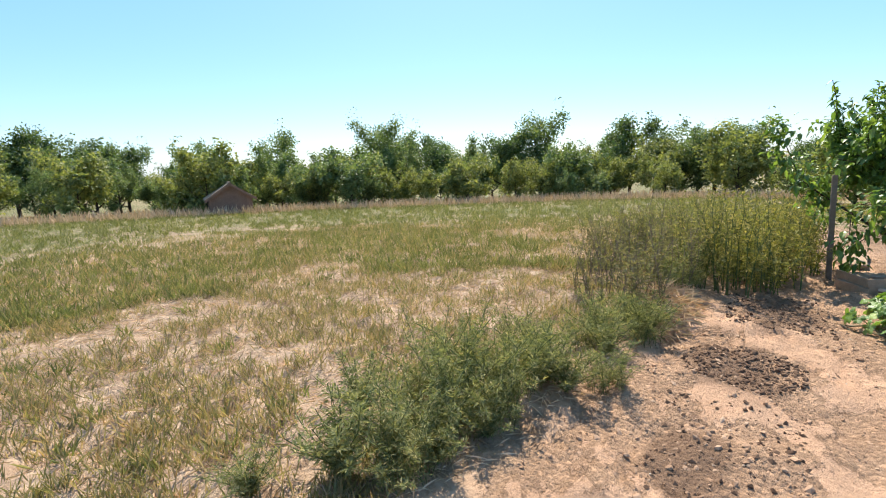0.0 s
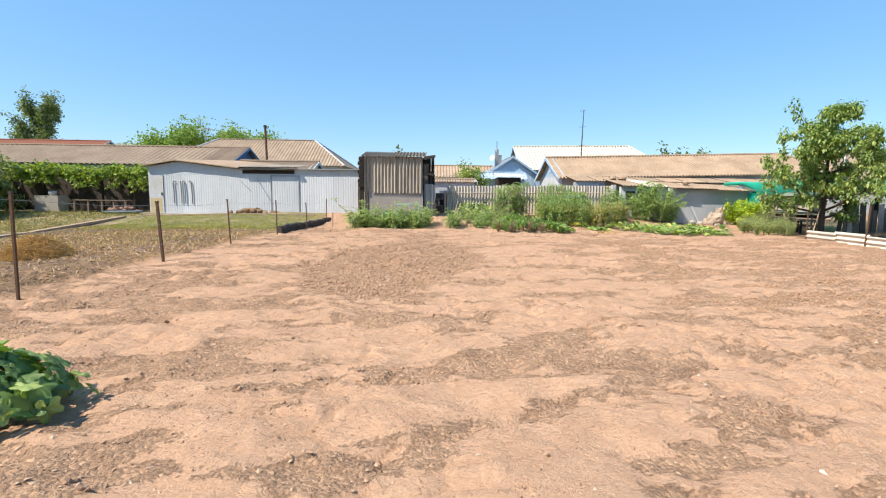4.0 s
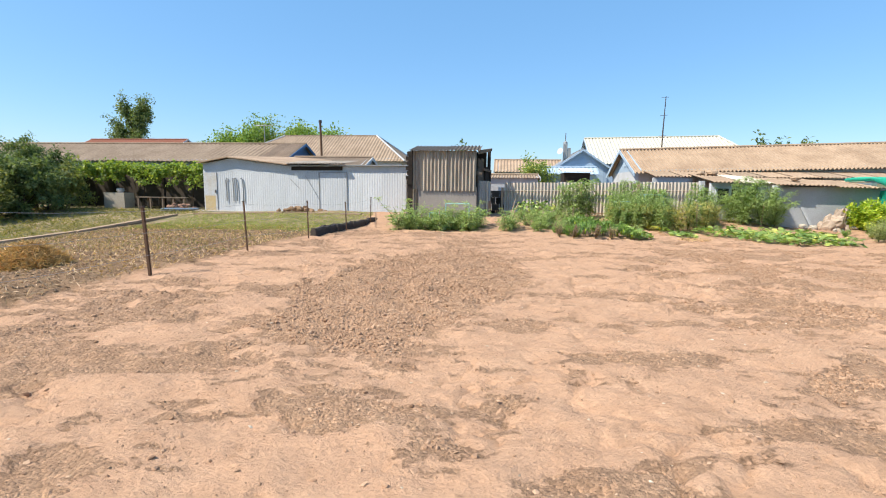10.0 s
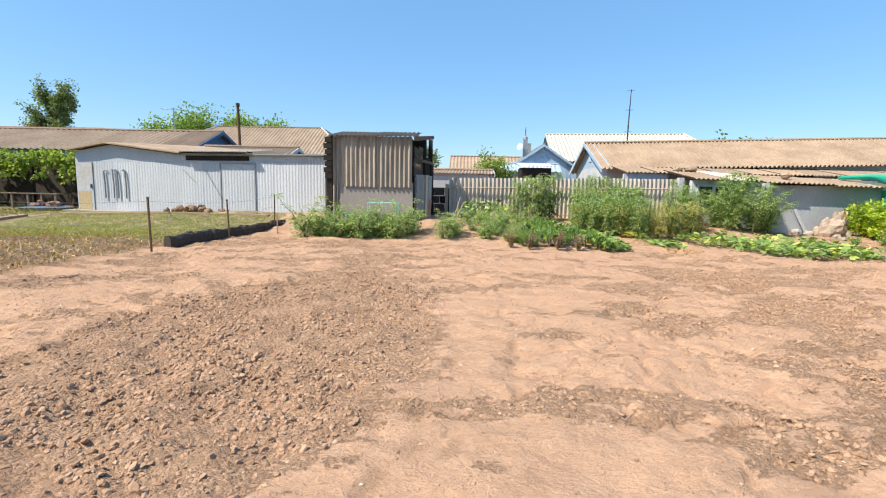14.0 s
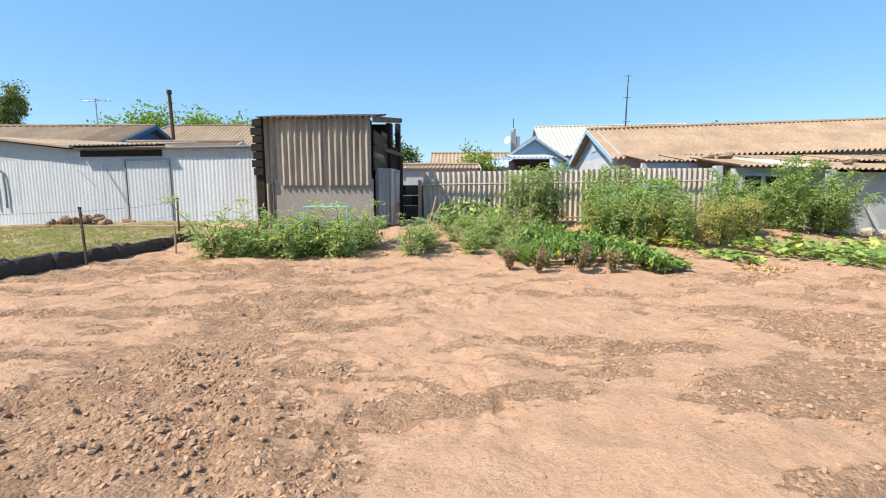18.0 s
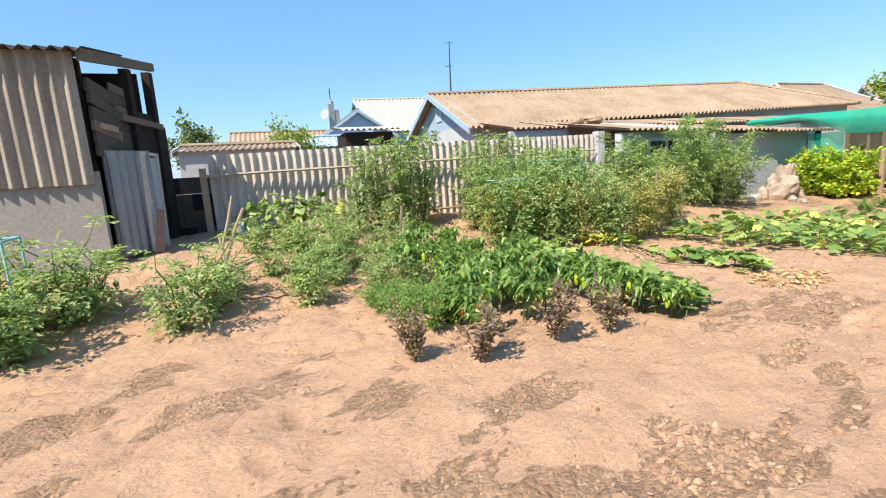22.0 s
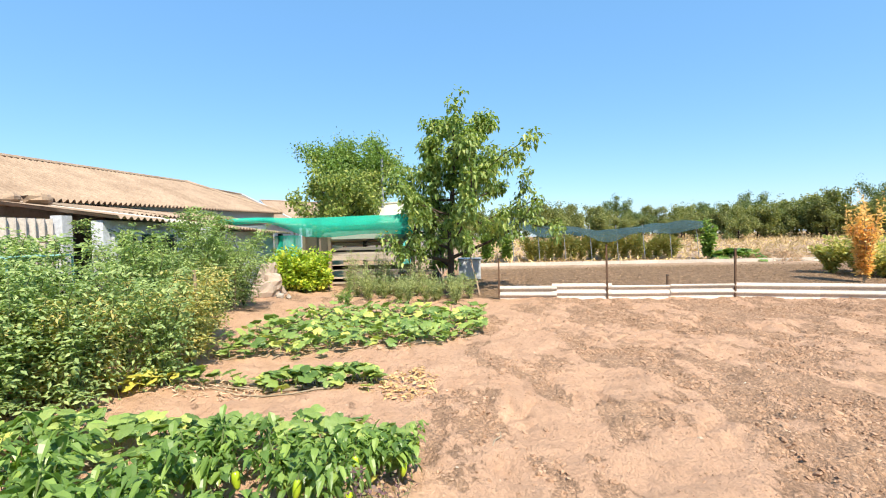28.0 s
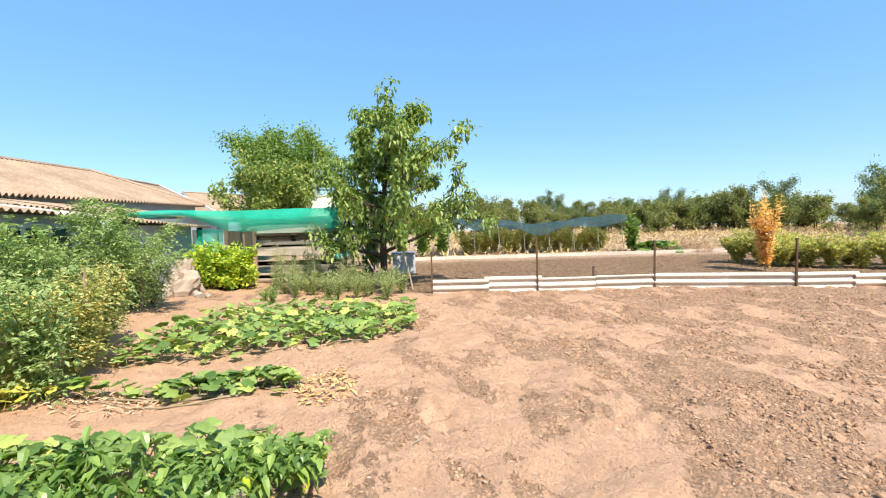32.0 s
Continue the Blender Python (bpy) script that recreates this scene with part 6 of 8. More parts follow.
tree("walnut_tree", ground_at(27.8, 22.85), 33, 6.5, 2.45, 26000, 0.7, 0.17, LEAF_TREE, "large yellowing green tree behind the hut", limbs=15, trunk_r=0.28, first=0.2)
tree("pear_tree", ground_at(24.5, 22.6), 35, 4.6, 2.0, 9000, 0.55, 0.18, LEAF_PEAR, "yellowing fruit tree behind the net", limbs=12, trunk_r=0.16)
for k, (x, y, h, s) in enumerate(((-31.5, 58, 9.4, 3.1), (-26.5, 60, 9.6, 3.3), (-21.5, 58, 8.8, 3.0), (-39, 62, 7.4, 2.2))):
    tree("walnut_tree", ground_at(x, y), 50 + k, h * 0.86, s, 21000, 1.75, 0.36, LEAF_PEAR if k % 2 else LEAF_TREE, "broad green tree behind the houses", limbs=14, trunk_r=0.3, up=0.3, group="trees behind the houses")
tree("poplar_tree", ground_at(-59, 73), 61, 16.6, 3.0, 16000, 1.0, 0.36, LEAF_FAR, "tall slender poplar far behind the houses", limbs=22, trunk_r=0.3, first=0.06, up=0.9)
tree("small_tree", ground_at(3.0, 38), 62, 3.3, 1.3, 2200, 0.6, 0.22, LEAF_PEAR, "small bright green tree beyond the gate", limbs=9)
for k, (x, y, h) in enumerate(((30, 62, 7.6), (33, 62, 7.3), (36, 63, 7.2), (-4, 62, 6.6))):
    tree("small_tree", ground_at(x, y), 64 + k, h, 2.0, 900, 1.0, 0.5, LEAF_FAR, "dark tree top behind a roof", limbs=8, group="trees behind the houses")

FAR_TREES = []
for k in range(6):
    h = (6.6, 7.8, 5.4, 6.8, 4.8, 5.8)[k]
    t = tree("orchard_tree", pose(-40 - 3 * k, -30 - 2 * k, float(lie(-40 - 3 * k, -30 - 2 * k))), 80 + k, h, h * (0.36, 0.3, 0.45, 0.4, 0.42, 0.5)[k], 8200, h * 0.13, 0.24, (LEAF_FAR_DARK, LEAF_FAR, LEAF_FAR_YELLOW, LEAF_FAR_DARK, LEAF_FAR, LEAF_FAR)[k], "dense green tree in a distant row", limbs=11, trunk_r=0.16, first=0.1, up=0.45, group="distant tree row")
    FAR_TREES.append(t)
SHRUBS = []
for k in range(4):
    t = tree("shrub", pose(-36 - 2 * k, -22 + 3 * k, float(lie(-36 - 2 * k, -22 + 3 * k))), 90 + k, 2.6 + 0.3 * k, 1.35, 3600, 0.46, 0.2, LEAF_FAR_YELLOW if k % 2 else LEAF_FAR, "rounded bushy shrub in front of the trees", limbs=12, trunk_r=0.06, first=0.03, up=0.5, group="distant shrubs", category="shrub")
    SHRUBS.append(t)


def plant_row(protos, places, seed, lo=0.8, hi=1.2):
    rng = np.random.default_rng(seed)
    for x, y, s in places:
        p = protos[int(rng.integers(len(protos)))]
        c = copy_thing(p, pose(x, y, 0))
        k = s * rng.uniform(lo, hi)
        c.matrix_basis = pose(x, y, float(lie(x, y)) - 0.1, rz=rng.uniform(0, 360)) @ Matrix.Diagonal((k * rng.uniform(0.9, 1.2), k * rng.uniform(0.9, 1.2), k, 1))


rr = np.random.default_rng(100)
west = []
for k in range(46):
    a = radians(52 + 122 * (k + rr.uniform(-0.4, 0.4)) / 46)
    d = rr.uniform(40, 47) + (6 if k % 3 == 0 else 0)
    if math.degrees(a) < 80:
        d *= 0.95
    west.append((-math.sin(a) * d, 0.5 + math.cos(a) * d, (0.92 if k % 3 else 1.12) * (0.62 + 0.38 * float(ss(78, 108, math.degrees(a)))) * (1 - 0.3 * float(ss(120, 160, math.degrees(a)))) * rr.uniform(0.72, 1.12)))
plant_row(FAR_TREES, west, 101, 0.8, 1.15)
plant_row(FAR_TREES, [(-math.sin(a) * d, 0.5 + math.cos(a) * d, 0.6 + 0.4 * float(ss(78, 112, math.degrees(a)))) for a, d in ((radians(rr.uniform(50, 174)), rr.uniform(50, 60)) for _ in range(20))], 108, 0.8, 1.2)
plant_row(SHRUBS, [(-math.sin(a) * d, 0.5 + math.cos(a) * d, 0.95) for a, d in ((radians(rr.uniform(56, 172)), rr.uniform(34, 39.5)) for _ in range(50))], 102, 0.55, 1.45)
# orchard and bushes on the western plot
plant_row(FAR_TREES, [(x, y, 0.52) for x, y in ((-21.5, 10.5), (-22, 13), (-21, 15.2), (-20.8, 17.3), (-20.6, 19.3), (-21.6, 20.8), (-22, 22.3), (-24, 11.5), (-24, 14.5), (-24, 17.5), (-24.5, 20), (-25, 23.5), (-27, 13), (-28, 17), (-29, 21), (-31, 11), (-34, 20), (-23.5, 8.5), (-26, 9.5))], 103, 0.88, 1.12)
plant_row(SHRUBS, [(x, y, 0.72) for x, y in ((-19.5, 8), (-20.5, 10), (-20, 12), (-20, 14.5), (-20, 16.2), (-19.6, 18), (-19.8, 19.8), (-20.4, 21.4), (-21.5, 23.2), (-24, 26.2), (-24, 9), (-25, 12), (-21, 6), (-23, 4.5), (-26, 6), (-29, 8), (-27, 3.5))], 104, 0.8, 1.2)
# eastern tree rows
east = [(46, -15, 0.68), (49, -13, 0.62), (44, -18, 0.6), (28.5, -14, 0.72), (27, -16.5, 0.78), (31, -17, 0.7), (36, -21, 0.7), (24.5, -13.5, 0.55)]
for k in range(30):
    a = radians(-46 + 64 * (k + rr.uniform(-0.4, 0.4)) / 30)
    d = rr.uniform(58, 78)
    east.append((2 + math.cos(a) * d, 16 + math.sin(a) * d, rr.uniform(0.48, 0.82)))
plant_row([FAR_TREES[1], FAR_TREES[2], FAR_TREES[4], FAR_TREES[5]], east, 105, 0.85, 1.15)
plant_row(SHRUBS[1::2], [(2 + math.cos(a) * d, 16 + math.sin(a) * d, 0.9) for a, d in ((radians(rr.uniform(-50, 20)), rr.uniform(46, 62)) for _ in range(56))], 106, 0.65, 1.2)


# ---- leafy plants: foliage as real leaves on stems ----
def tomato(name, at, seed, height, spread, leaves, material, label, group, fruits=5, fruit_mat=None):
    rng = np.random.default_rng(seed)
    root = thing(name, at, label, "plant", group)
    fo = Build()
    stems = 6
    for k in range(stems):
        a = 6.283 * k / stems + rng.uniform(-0.5, 0.5)
        out = spread * rng.uniform(0.3, 1.05)
        s = np.linspace(0, 1, 6)[:, None]
        pts = np.array([np.cos(a), np.sin(a), 0]) * out * s**1.3 + np.array([0, 0, height]) * s * rng.uniform(0.55, 1.05) + rng.normal(0, 0.05, (6, 3)) * s
        part("stem", Build().tube(pts, 0.009 * (1 - 0.7 * s[:, 0]), 5), STEM, root)
        for j in range(leaves // stems):
            f = rng.uniform(0.08, 1.0)
            base = pts[int(f * 4.99)] * (1 - (f * 4.99) % 1) + pts[int(f * 4.99) + 1] * ((f * 4.99) % 1)
            d = rng.normal(size=3) * (1, 1, 0.45) + (0, 0, 0.35)
            d /= np.linalg.norm(d)
            L = rng.uniform(0.13, 0.26) * (1.1 - 0.35 * f)
            q = np.array([0.3, 0.3, 0.55, 0.55, 0.8, 0.8, 1.0])
            rach = base + d * L * q[:, None] - np.array([0, 0, 0.35 * L]) * (q**2)[:, None]
            side = np.cross(d, (0, 0, 1.0))
            side /= np.linalg.norm(side) + 1e-6
            sg = np.array([1, -1, 1, -1, 1, -1, 0])[:, None]
            way = d * 0.5 + side * sg + rng.normal(0, 0.25, (7, 3)) + (0, 0, -0.25)
            way[6] = d - (0, 0, 0.4)
            fo.leaves(rach, way, np.tile((0, 0, 1.0), (7, 1)) + rng.normal(0, 0.3, (7, 3)), rng.uniform(0.036, 0.07, 7), rng.uniform(0.009, 0.0175, 7))
    part("foliage", fo, material, root)
    for k in range(fruits):
        a, r = rng.uniform(0, 6.283), spread * rng.uniform(0.2, 0.8)
        p = np.array([np.cos(a) * r, np.sin(a) * r, height * rng.uniform(0.2, 0.7)])
        R = rng.uniform(0.022, 0.035)
        fr = part("fruit", Build().tube([p - (0, 0, R), p - (0, 0, R * 0.75), p, p + (0, 0, R * 0.75), p + (0, 0, R)], [R * 0.15, R * 0.7, R, R * 0.7, R * 0.15], 8), fruit_mat or FRUIT_GREEN, root, smooth=True)
        part("stalk", Build().tube([p + (0, 0, R * 0.92), p + (0.003, 0, R * 1.2), p + (0, 0.004, R * 2.0)], [0.009, 0.003, 0.002], 5), STEM, fr)
    return root


def pepper(name, at, seed, label, group, red=False):
    rng = np.random.default_rng(seed)
    root = thing(name, at, label, "plant", group)
    fo = Build()
    for k in range(5):
        a = 6.283 * k / 5 + rng.uniform(-0.4, 0.4)
        e = np.array([np.cos(a) * 0.14, np.sin(a) * 0.14, rng.uniform(0.28, 0.46)])
        pts = np.stack([(0, 0, 0), (0.01, 0, 0.16), e * 0.6 + (0, 0, 0.06), e])
        part("stem", Build().tube(pts, [0.008, 0.007, 0.005, 0.003], 5), STEM, root)
        n = 36
        f = rng.uniform(0.3, 1.0, n) ** 0.8
        base = pts[1] * (1 - f)[:, None] + e * f[:, None] + rng.normal(0, 0.03, (n, 3))
        way = rng.normal(size=(n, 3)) * (1, 1, 0.4) + (0, 0, -0.15) + (e - pts[1]) * (1, 1, 0) * 3.0
        fo.lance(base, way, rng.uniform(0.05, 0.09, n), rng.uniform(0.014, 0.025, n), rng.uniform(0.3, 1.0, n), 0.35)
    part("foliage", fo, LEAF_PEPPER, root)
    for k in range(int(rng.integers(1, 4))):
        a, r, z = rng.uniform(0, 6.283), rng.uniform(0.08, 0.19), rng.uniform(0.14, 0.32)
        p = np.array([np.cos(a) * r, np.sin(a) * r, z])
        fr = part("pepper_fruit", Build().tube([p, p - (0, 0, 0.015), p - (0, 0, 0.05), p - (0.004, 0, 0.09), p - (0.006, 0, 0.105)], [0.006, 0.02, 0.024, 0.015, 0.003], 8), FRUIT_RED if red else FRUIT_LIME, root, "red hanging pepper" if red else "", smooth=True)
        part("stalk", Build().tube([p - (0, 0, 0.004), p + (0.004, 0, 0.012), p + (0.002, 0.004, 0.035)], [0.012, 0.004, 0.003], 5), STEM, fr)
    return root


def tuft(name, at, seed, height, spread, n, leaf, width, material, label, category="plant", group="", stems=9, upright=0.8, stem_mat=None, spikes=0, foot=0.0, low=0.12):
    """A bushy herb: stems from one foot with leaves all along."""
    rng = np.random.default_rng(seed)
    root = thing(name, at, label, category, group)
    st, fo = Build(), Build()
    for k in range(stems):
        a = rng.uniform(0, 6.283)
        r = spread * rng.uniform(0.2, 1.0)
        h = height * rng.uniform(0.6 - foot, 1.05)
        q = rng.uniform(0, 6.283)
        s = np.linspace(0, 1, 5)[:, None]
        pts = np.array([np.cos(a), np.sin(a), 0]) * r * s**1.4 + np.array([0, 0, h]) * s + rng.normal(0, 0.03 * height, (5, 3)) * s + np.array([np.cos(q), np.sin(q), 0]) * foot * rng.random() ** 0.5 * 1.3
        st.tube(pts, np.maximum(0.002, 0.006 * height * (1 - 0.8 * s[:, 0])), 4)
        m = n // stems
        f = rng.uniform(low, 1.0, m) * 3.99
        i = f.astype(int)
        base = pts[i] * (1 - f % 1)[:, None] + pts[i + 1] * (f % 1)[:, None]
        way = rng.normal(size=(m, 3)) * (1, 1, 0.5) + (0, 0, upright * 0.6)
        fo.leaves(base + way * 0.25 * leaf, way, np.tile((0, 0, 1.0), (m, 1)) + rng.normal(0, 0.5, (m, 3)), leaf * rng.uniform(0.6, 1.3, m), width * rng.uniform(0.7, 1.3, m))
        if spikes:
            q = rng.random((14, 1))
            sp = pts[4] + np.array([0, 0, height * 0.22]) * q
            fo.leaves(sp, rng.normal(size=(14, 3)) + (0, 0, 0.6), rng.normal(size=(14, 3)), leaf * 0.45, width * 0.6)
    # stalks and leaves are one tangle, told apart by their material
    k = fo.count()
    me_b = fo
    me_b.f += [q + fo.n for q in st.f]
    me_b.v += st.v
    me = me_b.mesh("foliage")
    me.materials.append(material)
    me.materials.append(stem_mat or STEM)
    index = np.zeros(len(me.polygons), np.int32)
    index[k:] = 1
    me.polygons.foreach_set("material_index", index)
    part("foliage", me, material, root)
    return root


def scatter(rng, n, poly, gap):
    """Random places in a polygon of the plan, not closer than gap."""
    P = np.array(poly)
    out = []
    for _ in range(n * 60):
        x, y = rng.uniform(P[:, 0].min(), P[:, 0].max()), rng.uniform(P[:, 1].min(), P[:, 1].max())
        inside = False
        for (x0, y0), (x1, y1) in zip(poly, poly[1:] + poly[:1]):
            if (y0 > y) != (y1 > y) and x < (x1 - x0) * (y - y0) / (y1 - y0) + x0:
                inside = not inside
        if inside and all((x - a) ** 2 + (y - b) ** 2 > gap * gap for a, b in out):
            out.append((x, y))
            if len(out) >= n:
                break
    return out


rg = np.random.default_rng(200)
LOW = [tomato("tomato_plant", ground_at(-2.6 + 0.75 * k, 18.25), 210 + k, 0.62, 0.44, 150, LEAF_TOMATO, "bushy green tomato plant in the bed", "tomato plants", 2) for k in range(3)]
strew(LOW[0], [(-2.95, 18.0), (-2.4, 18.6), (-1.6, 18.75), (-0.75, 18.55), (-0.3, 18.9)], rg, 1.35, 1.65, 4)
strew(LOW[1], [(-2.2, 17.95), (-1.1, 18.95), (-0.5, 18.1), (-2.85, 18.75), (-1.3, 18.45), (-2.6, 18.2), (-1.8, 18.3)], rg, 1.2, 1.55, 4)
strew(LOW[2], [(-1.45, 18.0), (-1.95, 19.0), (-0.2, 19.3), (-0.8, 18.9)], rg, 1.2, 1.5, 4)
strew(LOW[2], [(0.75, 18.25), (1.05, 19.2), (0.95, 18.7)], rg, 0.9, 1.2, 4)
for p, spots in zip(LOW, (scatter(rg, 9, [(1.75, 18.3), (2.75, 17.75), (3.0, 18.6), (2.6, 19.8), (1.5, 20.9), (1.2, 20.6)], 0.36), scatter(rg, 8, [(1.9, 18.9), (3.1, 18.6), (3.3, 20.5), (1.9, 21.2), (1.3, 20.6)], 0.36), scatter(rg, 6, [(2.0, 19.5), (3.6, 19.6), (3.6, 21.0), (2.0, 21.3)], 0.4))):
    strew(p, spots, rg, 0.66, 0.92, 8)
TALL = [tomato("tall_tomato_plant", ground_at(5.4 + 0.8 * k, 20.2), 230 + k, 1.0, 0.3, 235, (LEAF_TOMATO, LEAF_TOMATO, LEAF_TOMATO_DRY)[k], ("tall staked green tomato plant", "tall staked green tomato plant", "tall tomato plant yellowing and drying at the foot")[k], "tall tomato plants", 3) for k in range(3)]
strew(TALL[0], [(5.0, 20.6), (6.2, 20.9), (7.0, 20.5), (7.6, 19.9), (6.6, 19.75), (5.9, 20.0)] + scatter(rg, 6, [(4.8, 20.3), (8.2, 19.7), (8.4, 21.0), (4.9, 21.6)], 0.4), rg, 1.0, 1.22, 5)
strew(TALL[1], scatter(rg, 9, [(4.7, 20.4), (6.2, 19.3), (8.3, 19.6), (8.2, 21.2), (5.0, 21.6)], 0.42), rg, 0.95, 1.3, 5)
strew(TALL[1], [(3.0, 21.3), (3.4, 21.55), (3.85, 21.35), (4.2, 21.6), (3.6, 21.1)], rg, 1.25, 1.45, 4)
strew(TALL[2], [(5.2, 19.75), (5.75, 19.35), (6.3, 19.2), (7.2, 19.35), (7.9, 19.6), (4.9, 20.2), (8.35, 20.1), (6.8, 19.15), (5.45, 19.5)], rg, 0.85, 1.05, 5)
strew(TALL[0], [(4.75, 19.75), (5.1, 19.55), (5.5, 19.3), (6.2, 19.0), (5.0, 19.95), (5.35, 19.9)], rg, 0.85, 1.1, 5)
strew(TALL[1], [(5.2, 21.7), (5.7, 21.8), (6.2, 21.65)], rg, 1.35, 1.55, 3)
BIG = tomato("bushy_tomato_plant", ground_at(9.9, 20.9), 240, 1.5, 0.8, 600, LEAF_TOMATO, "large dense dark green tomato bush", "tomato bushes by the annex", 4)
strew(BIG, [(9.3, 21.0), (10.5, 21.0), (9.9, 21.5), (11.1, 21.35), (8.7, 21.4), (10.2, 20.6), (10.7, 20.6), (9.5, 20.5)], rg, 0.95, 1.15, 4)

PEP = [pepper("pepper_plant", ground_at(3.2 + 0.4 * k, 17.6), 250 + k, "glossy green sweet pepper plant", "pepper plants") for k in range(4)]
RED = pepper("pepper_plant", ground_at(3.05, 16.95), 258, "glossy pepper plant with red fruit", "pepper plants", True)
spots = scatter(rg, 50, [(2.95, 17.35), (3.5, 16.95), (4.2, 16.75), (4.7, 16.6), (4.6, 17.1), (4.3, 17.7), (4.2, 18.6), (3.9, 19.7), (3.3, 20.1), (3.0, 19.2), (3.2, 18.3)], 0.29)
for k, p in enumerate(PEP):
    strew(p, spots[k::4], rg, 0.78, 1.1, 8)

strew(PEP[1], [(4.62, 16.5), (4.45, 16.72)], rg, 0.85, 0.95, 4)
BAS = tuft("basil_plant", ground_at(2.42, 16.62), 270, 0.40, 0.2, 620, 0.042, 0.012, LEAF_BASIL, "purple-brown basil plant gone to seed", group="basil plants", stems=16, spikes=1)
BAS2 = tuft("basil_plant", ground_at(2.82, 16.42), 271, 0.36, 0.22, 560, 0.045, 0.013, LEAF_BASIL, "purple-brown basil plant gone to seed", group="basil plants", stems=16, spikes=1)
strew(BAS2, [(3.47, 16.5)], rg, 0.95, 1.0)
strew(BAS, [(3.93, 16.43)], rg, 0.9, 0.95)
CAR = tuft("carrot_plant", ground_at(2.7, 17.5), 275, 0.28, 0.22, 520, 0.05, 0.006, LEAF_CARROT, "feathery bright green carrot tops", group="carrot tops", stems=26, upright=0.5)
strew(CAR, scatter(rg, 14, [(2.35, 17.55), (2.75, 17.15), (3.05, 17.3), (3.0, 18.0), (2.45, 18.2)], 0.17), rg, 0.8, 1.15, 6)


# ---- gourds: every leaf a piece ----
def gourd_leaf(seed, lobes, cup, deep):
    rng = np.random.default_rng(seed)
    n = 21
    a = np.linspace(0.25, 6.03, n)
    r = 1.0 + deep * np.cos(lobes * (a - np.pi)) + rng.uniform(-0.06, 0.06, n)
    rim = np.stack([-np.cos(a) * r, np.sin(a) * r, cup * (r - 0.6) ** 2 - 0.12 * r * r + rng.uniform(-0.07, 0.07, n)], 1)
    mid = rim * 0.52 + np.stack([0 * a, 0 * a, 0.12 + 0.10 * np.cos(2 * lobes * a) + rng.uniform(-0.05, 0.05, n)], 1)
    v = np.concatenate([[(-0.15, 0, 0)], mid, rim])
    f = [(0, 1 + i, 2 + i) for i in range(n - 1)] + [(1 + i, 1 + n + i, 2 + n + i, 2 + i) for i in range(n - 1)]
    b = Build().add(v, f)
    b.tube([(-0.15, 0, 0), (-0.3, 0.05, -0.7), (-0.35, 0.1, -1.6)], [0.05, 0.05, 0.06], 5)
    return b.mesh("leaf")


LEAF_SHAPES = {}


def gourd(name, at, label, spots, size, mats, seed, lobes=5, rise=0.25, group="", category="plant", vines=0, tip=34, deep=0.12):
    """A creeping plant: leaves on stalks over the spots (x, y), each with its own tilt."""
    rng = np.random.default_rng(seed)
    root = thing(name, pose(0, 0, 0), label, category, group)
    for x, y, up, *out in spots:
        m = mats[0] if len(mats) == 1 or rng.random() > mats[2] else mats[1]
        key = (m.name, int(rng.integers(3)), deep)
        if key not in LEAF_SHAPES:
            LEAF_SHAPES[key] = gourd_leaf(300 + key[1], lobes, 0.5, deep)
        s = size * rng.uniform(0.65, 1.2)
        z = floor_z(x, y) + up * rise * rng.uniform(0.6, 1.2) + 0.035
        if out:
            z = floor_z(x, y) + 0.04 + up
            at = Matrix.Translation((x, y, z)) @ Matrix.Rotation(out[1] + rng.uniform(-0.5, 0.5), 4, "Z") @ Matrix.Rotation(out[0] + rng.uniform(-0.35, 0.35), 4, "Y") @ Matrix.Rotation(rng.uniform(-0.6, 0.6), 4, "X") @ Matrix.Diagonal((s, s, s * rng.uniform(0.6, 1.8), 1))
            part("leaf", LEAF_SHAPES[key], m, root, smooth=True, at=at)
            continue
        part("leaf", LEAF_SHAPES[key], m, root, smooth=True, at=pose(x, y, z, rx=rng.uniform(-tip, tip), ry=rng.uniform(-tip, tip * 0.6), rz=rng.uniform(0, 360)) @ Matrix.Diagonal((s, s, s, 1)))
    c = np.array([(q[0], q[1]) for q in spots])
    for k in range(vines):
        i = rng.integers(len(c), size=4)
        p = c[i][np.argsort(c[i][:, 0])]
        pts = np.array([(px, py, floor_z(px, py) + 0.02) for px, py in p])
        t = np.linspace(0, 3, 22)
        j = np.minimum(t.astype(int), 2)
        w = (t - j)[:, None]
        pts = pts[j] * (1 - w) + pts[j + 1] * w
        pts[:, :2] += 0.06 * np.stack([np.sin(5 * t + k), np.cos(4 * t)], 1)
        pts[:, 2] = [floor_z(px, py) + 0.015 for px, py in pts[:, :2]]
        part("vine", Build().tube(pts, 0.009, 5), DRY_STEM, root, "dry pale vine")
    return root


def heap_spots(rng, n, a, b, wide, tall=1.0):
    """Spots along a ridge from a to b, higher in the middle."""
    out = []
    for _ in range(n):
        s, q = rng.random(), rng.normal(0, 0.5)
        q = max(-1, min(1, q))
        dx, dy = b[0] - a[0], b[1] - a[1]
        L = math.hypot(dx, dy)
        out.append((a[0] + dx * s - dy / L * q * wide, a[1] + dy * s + dx / L * q * wide, tall * (1 - 0.75 * q * q) * min(1, 4 * s + 0.3, 4 * (1 - s) + 0.3)))
    return out


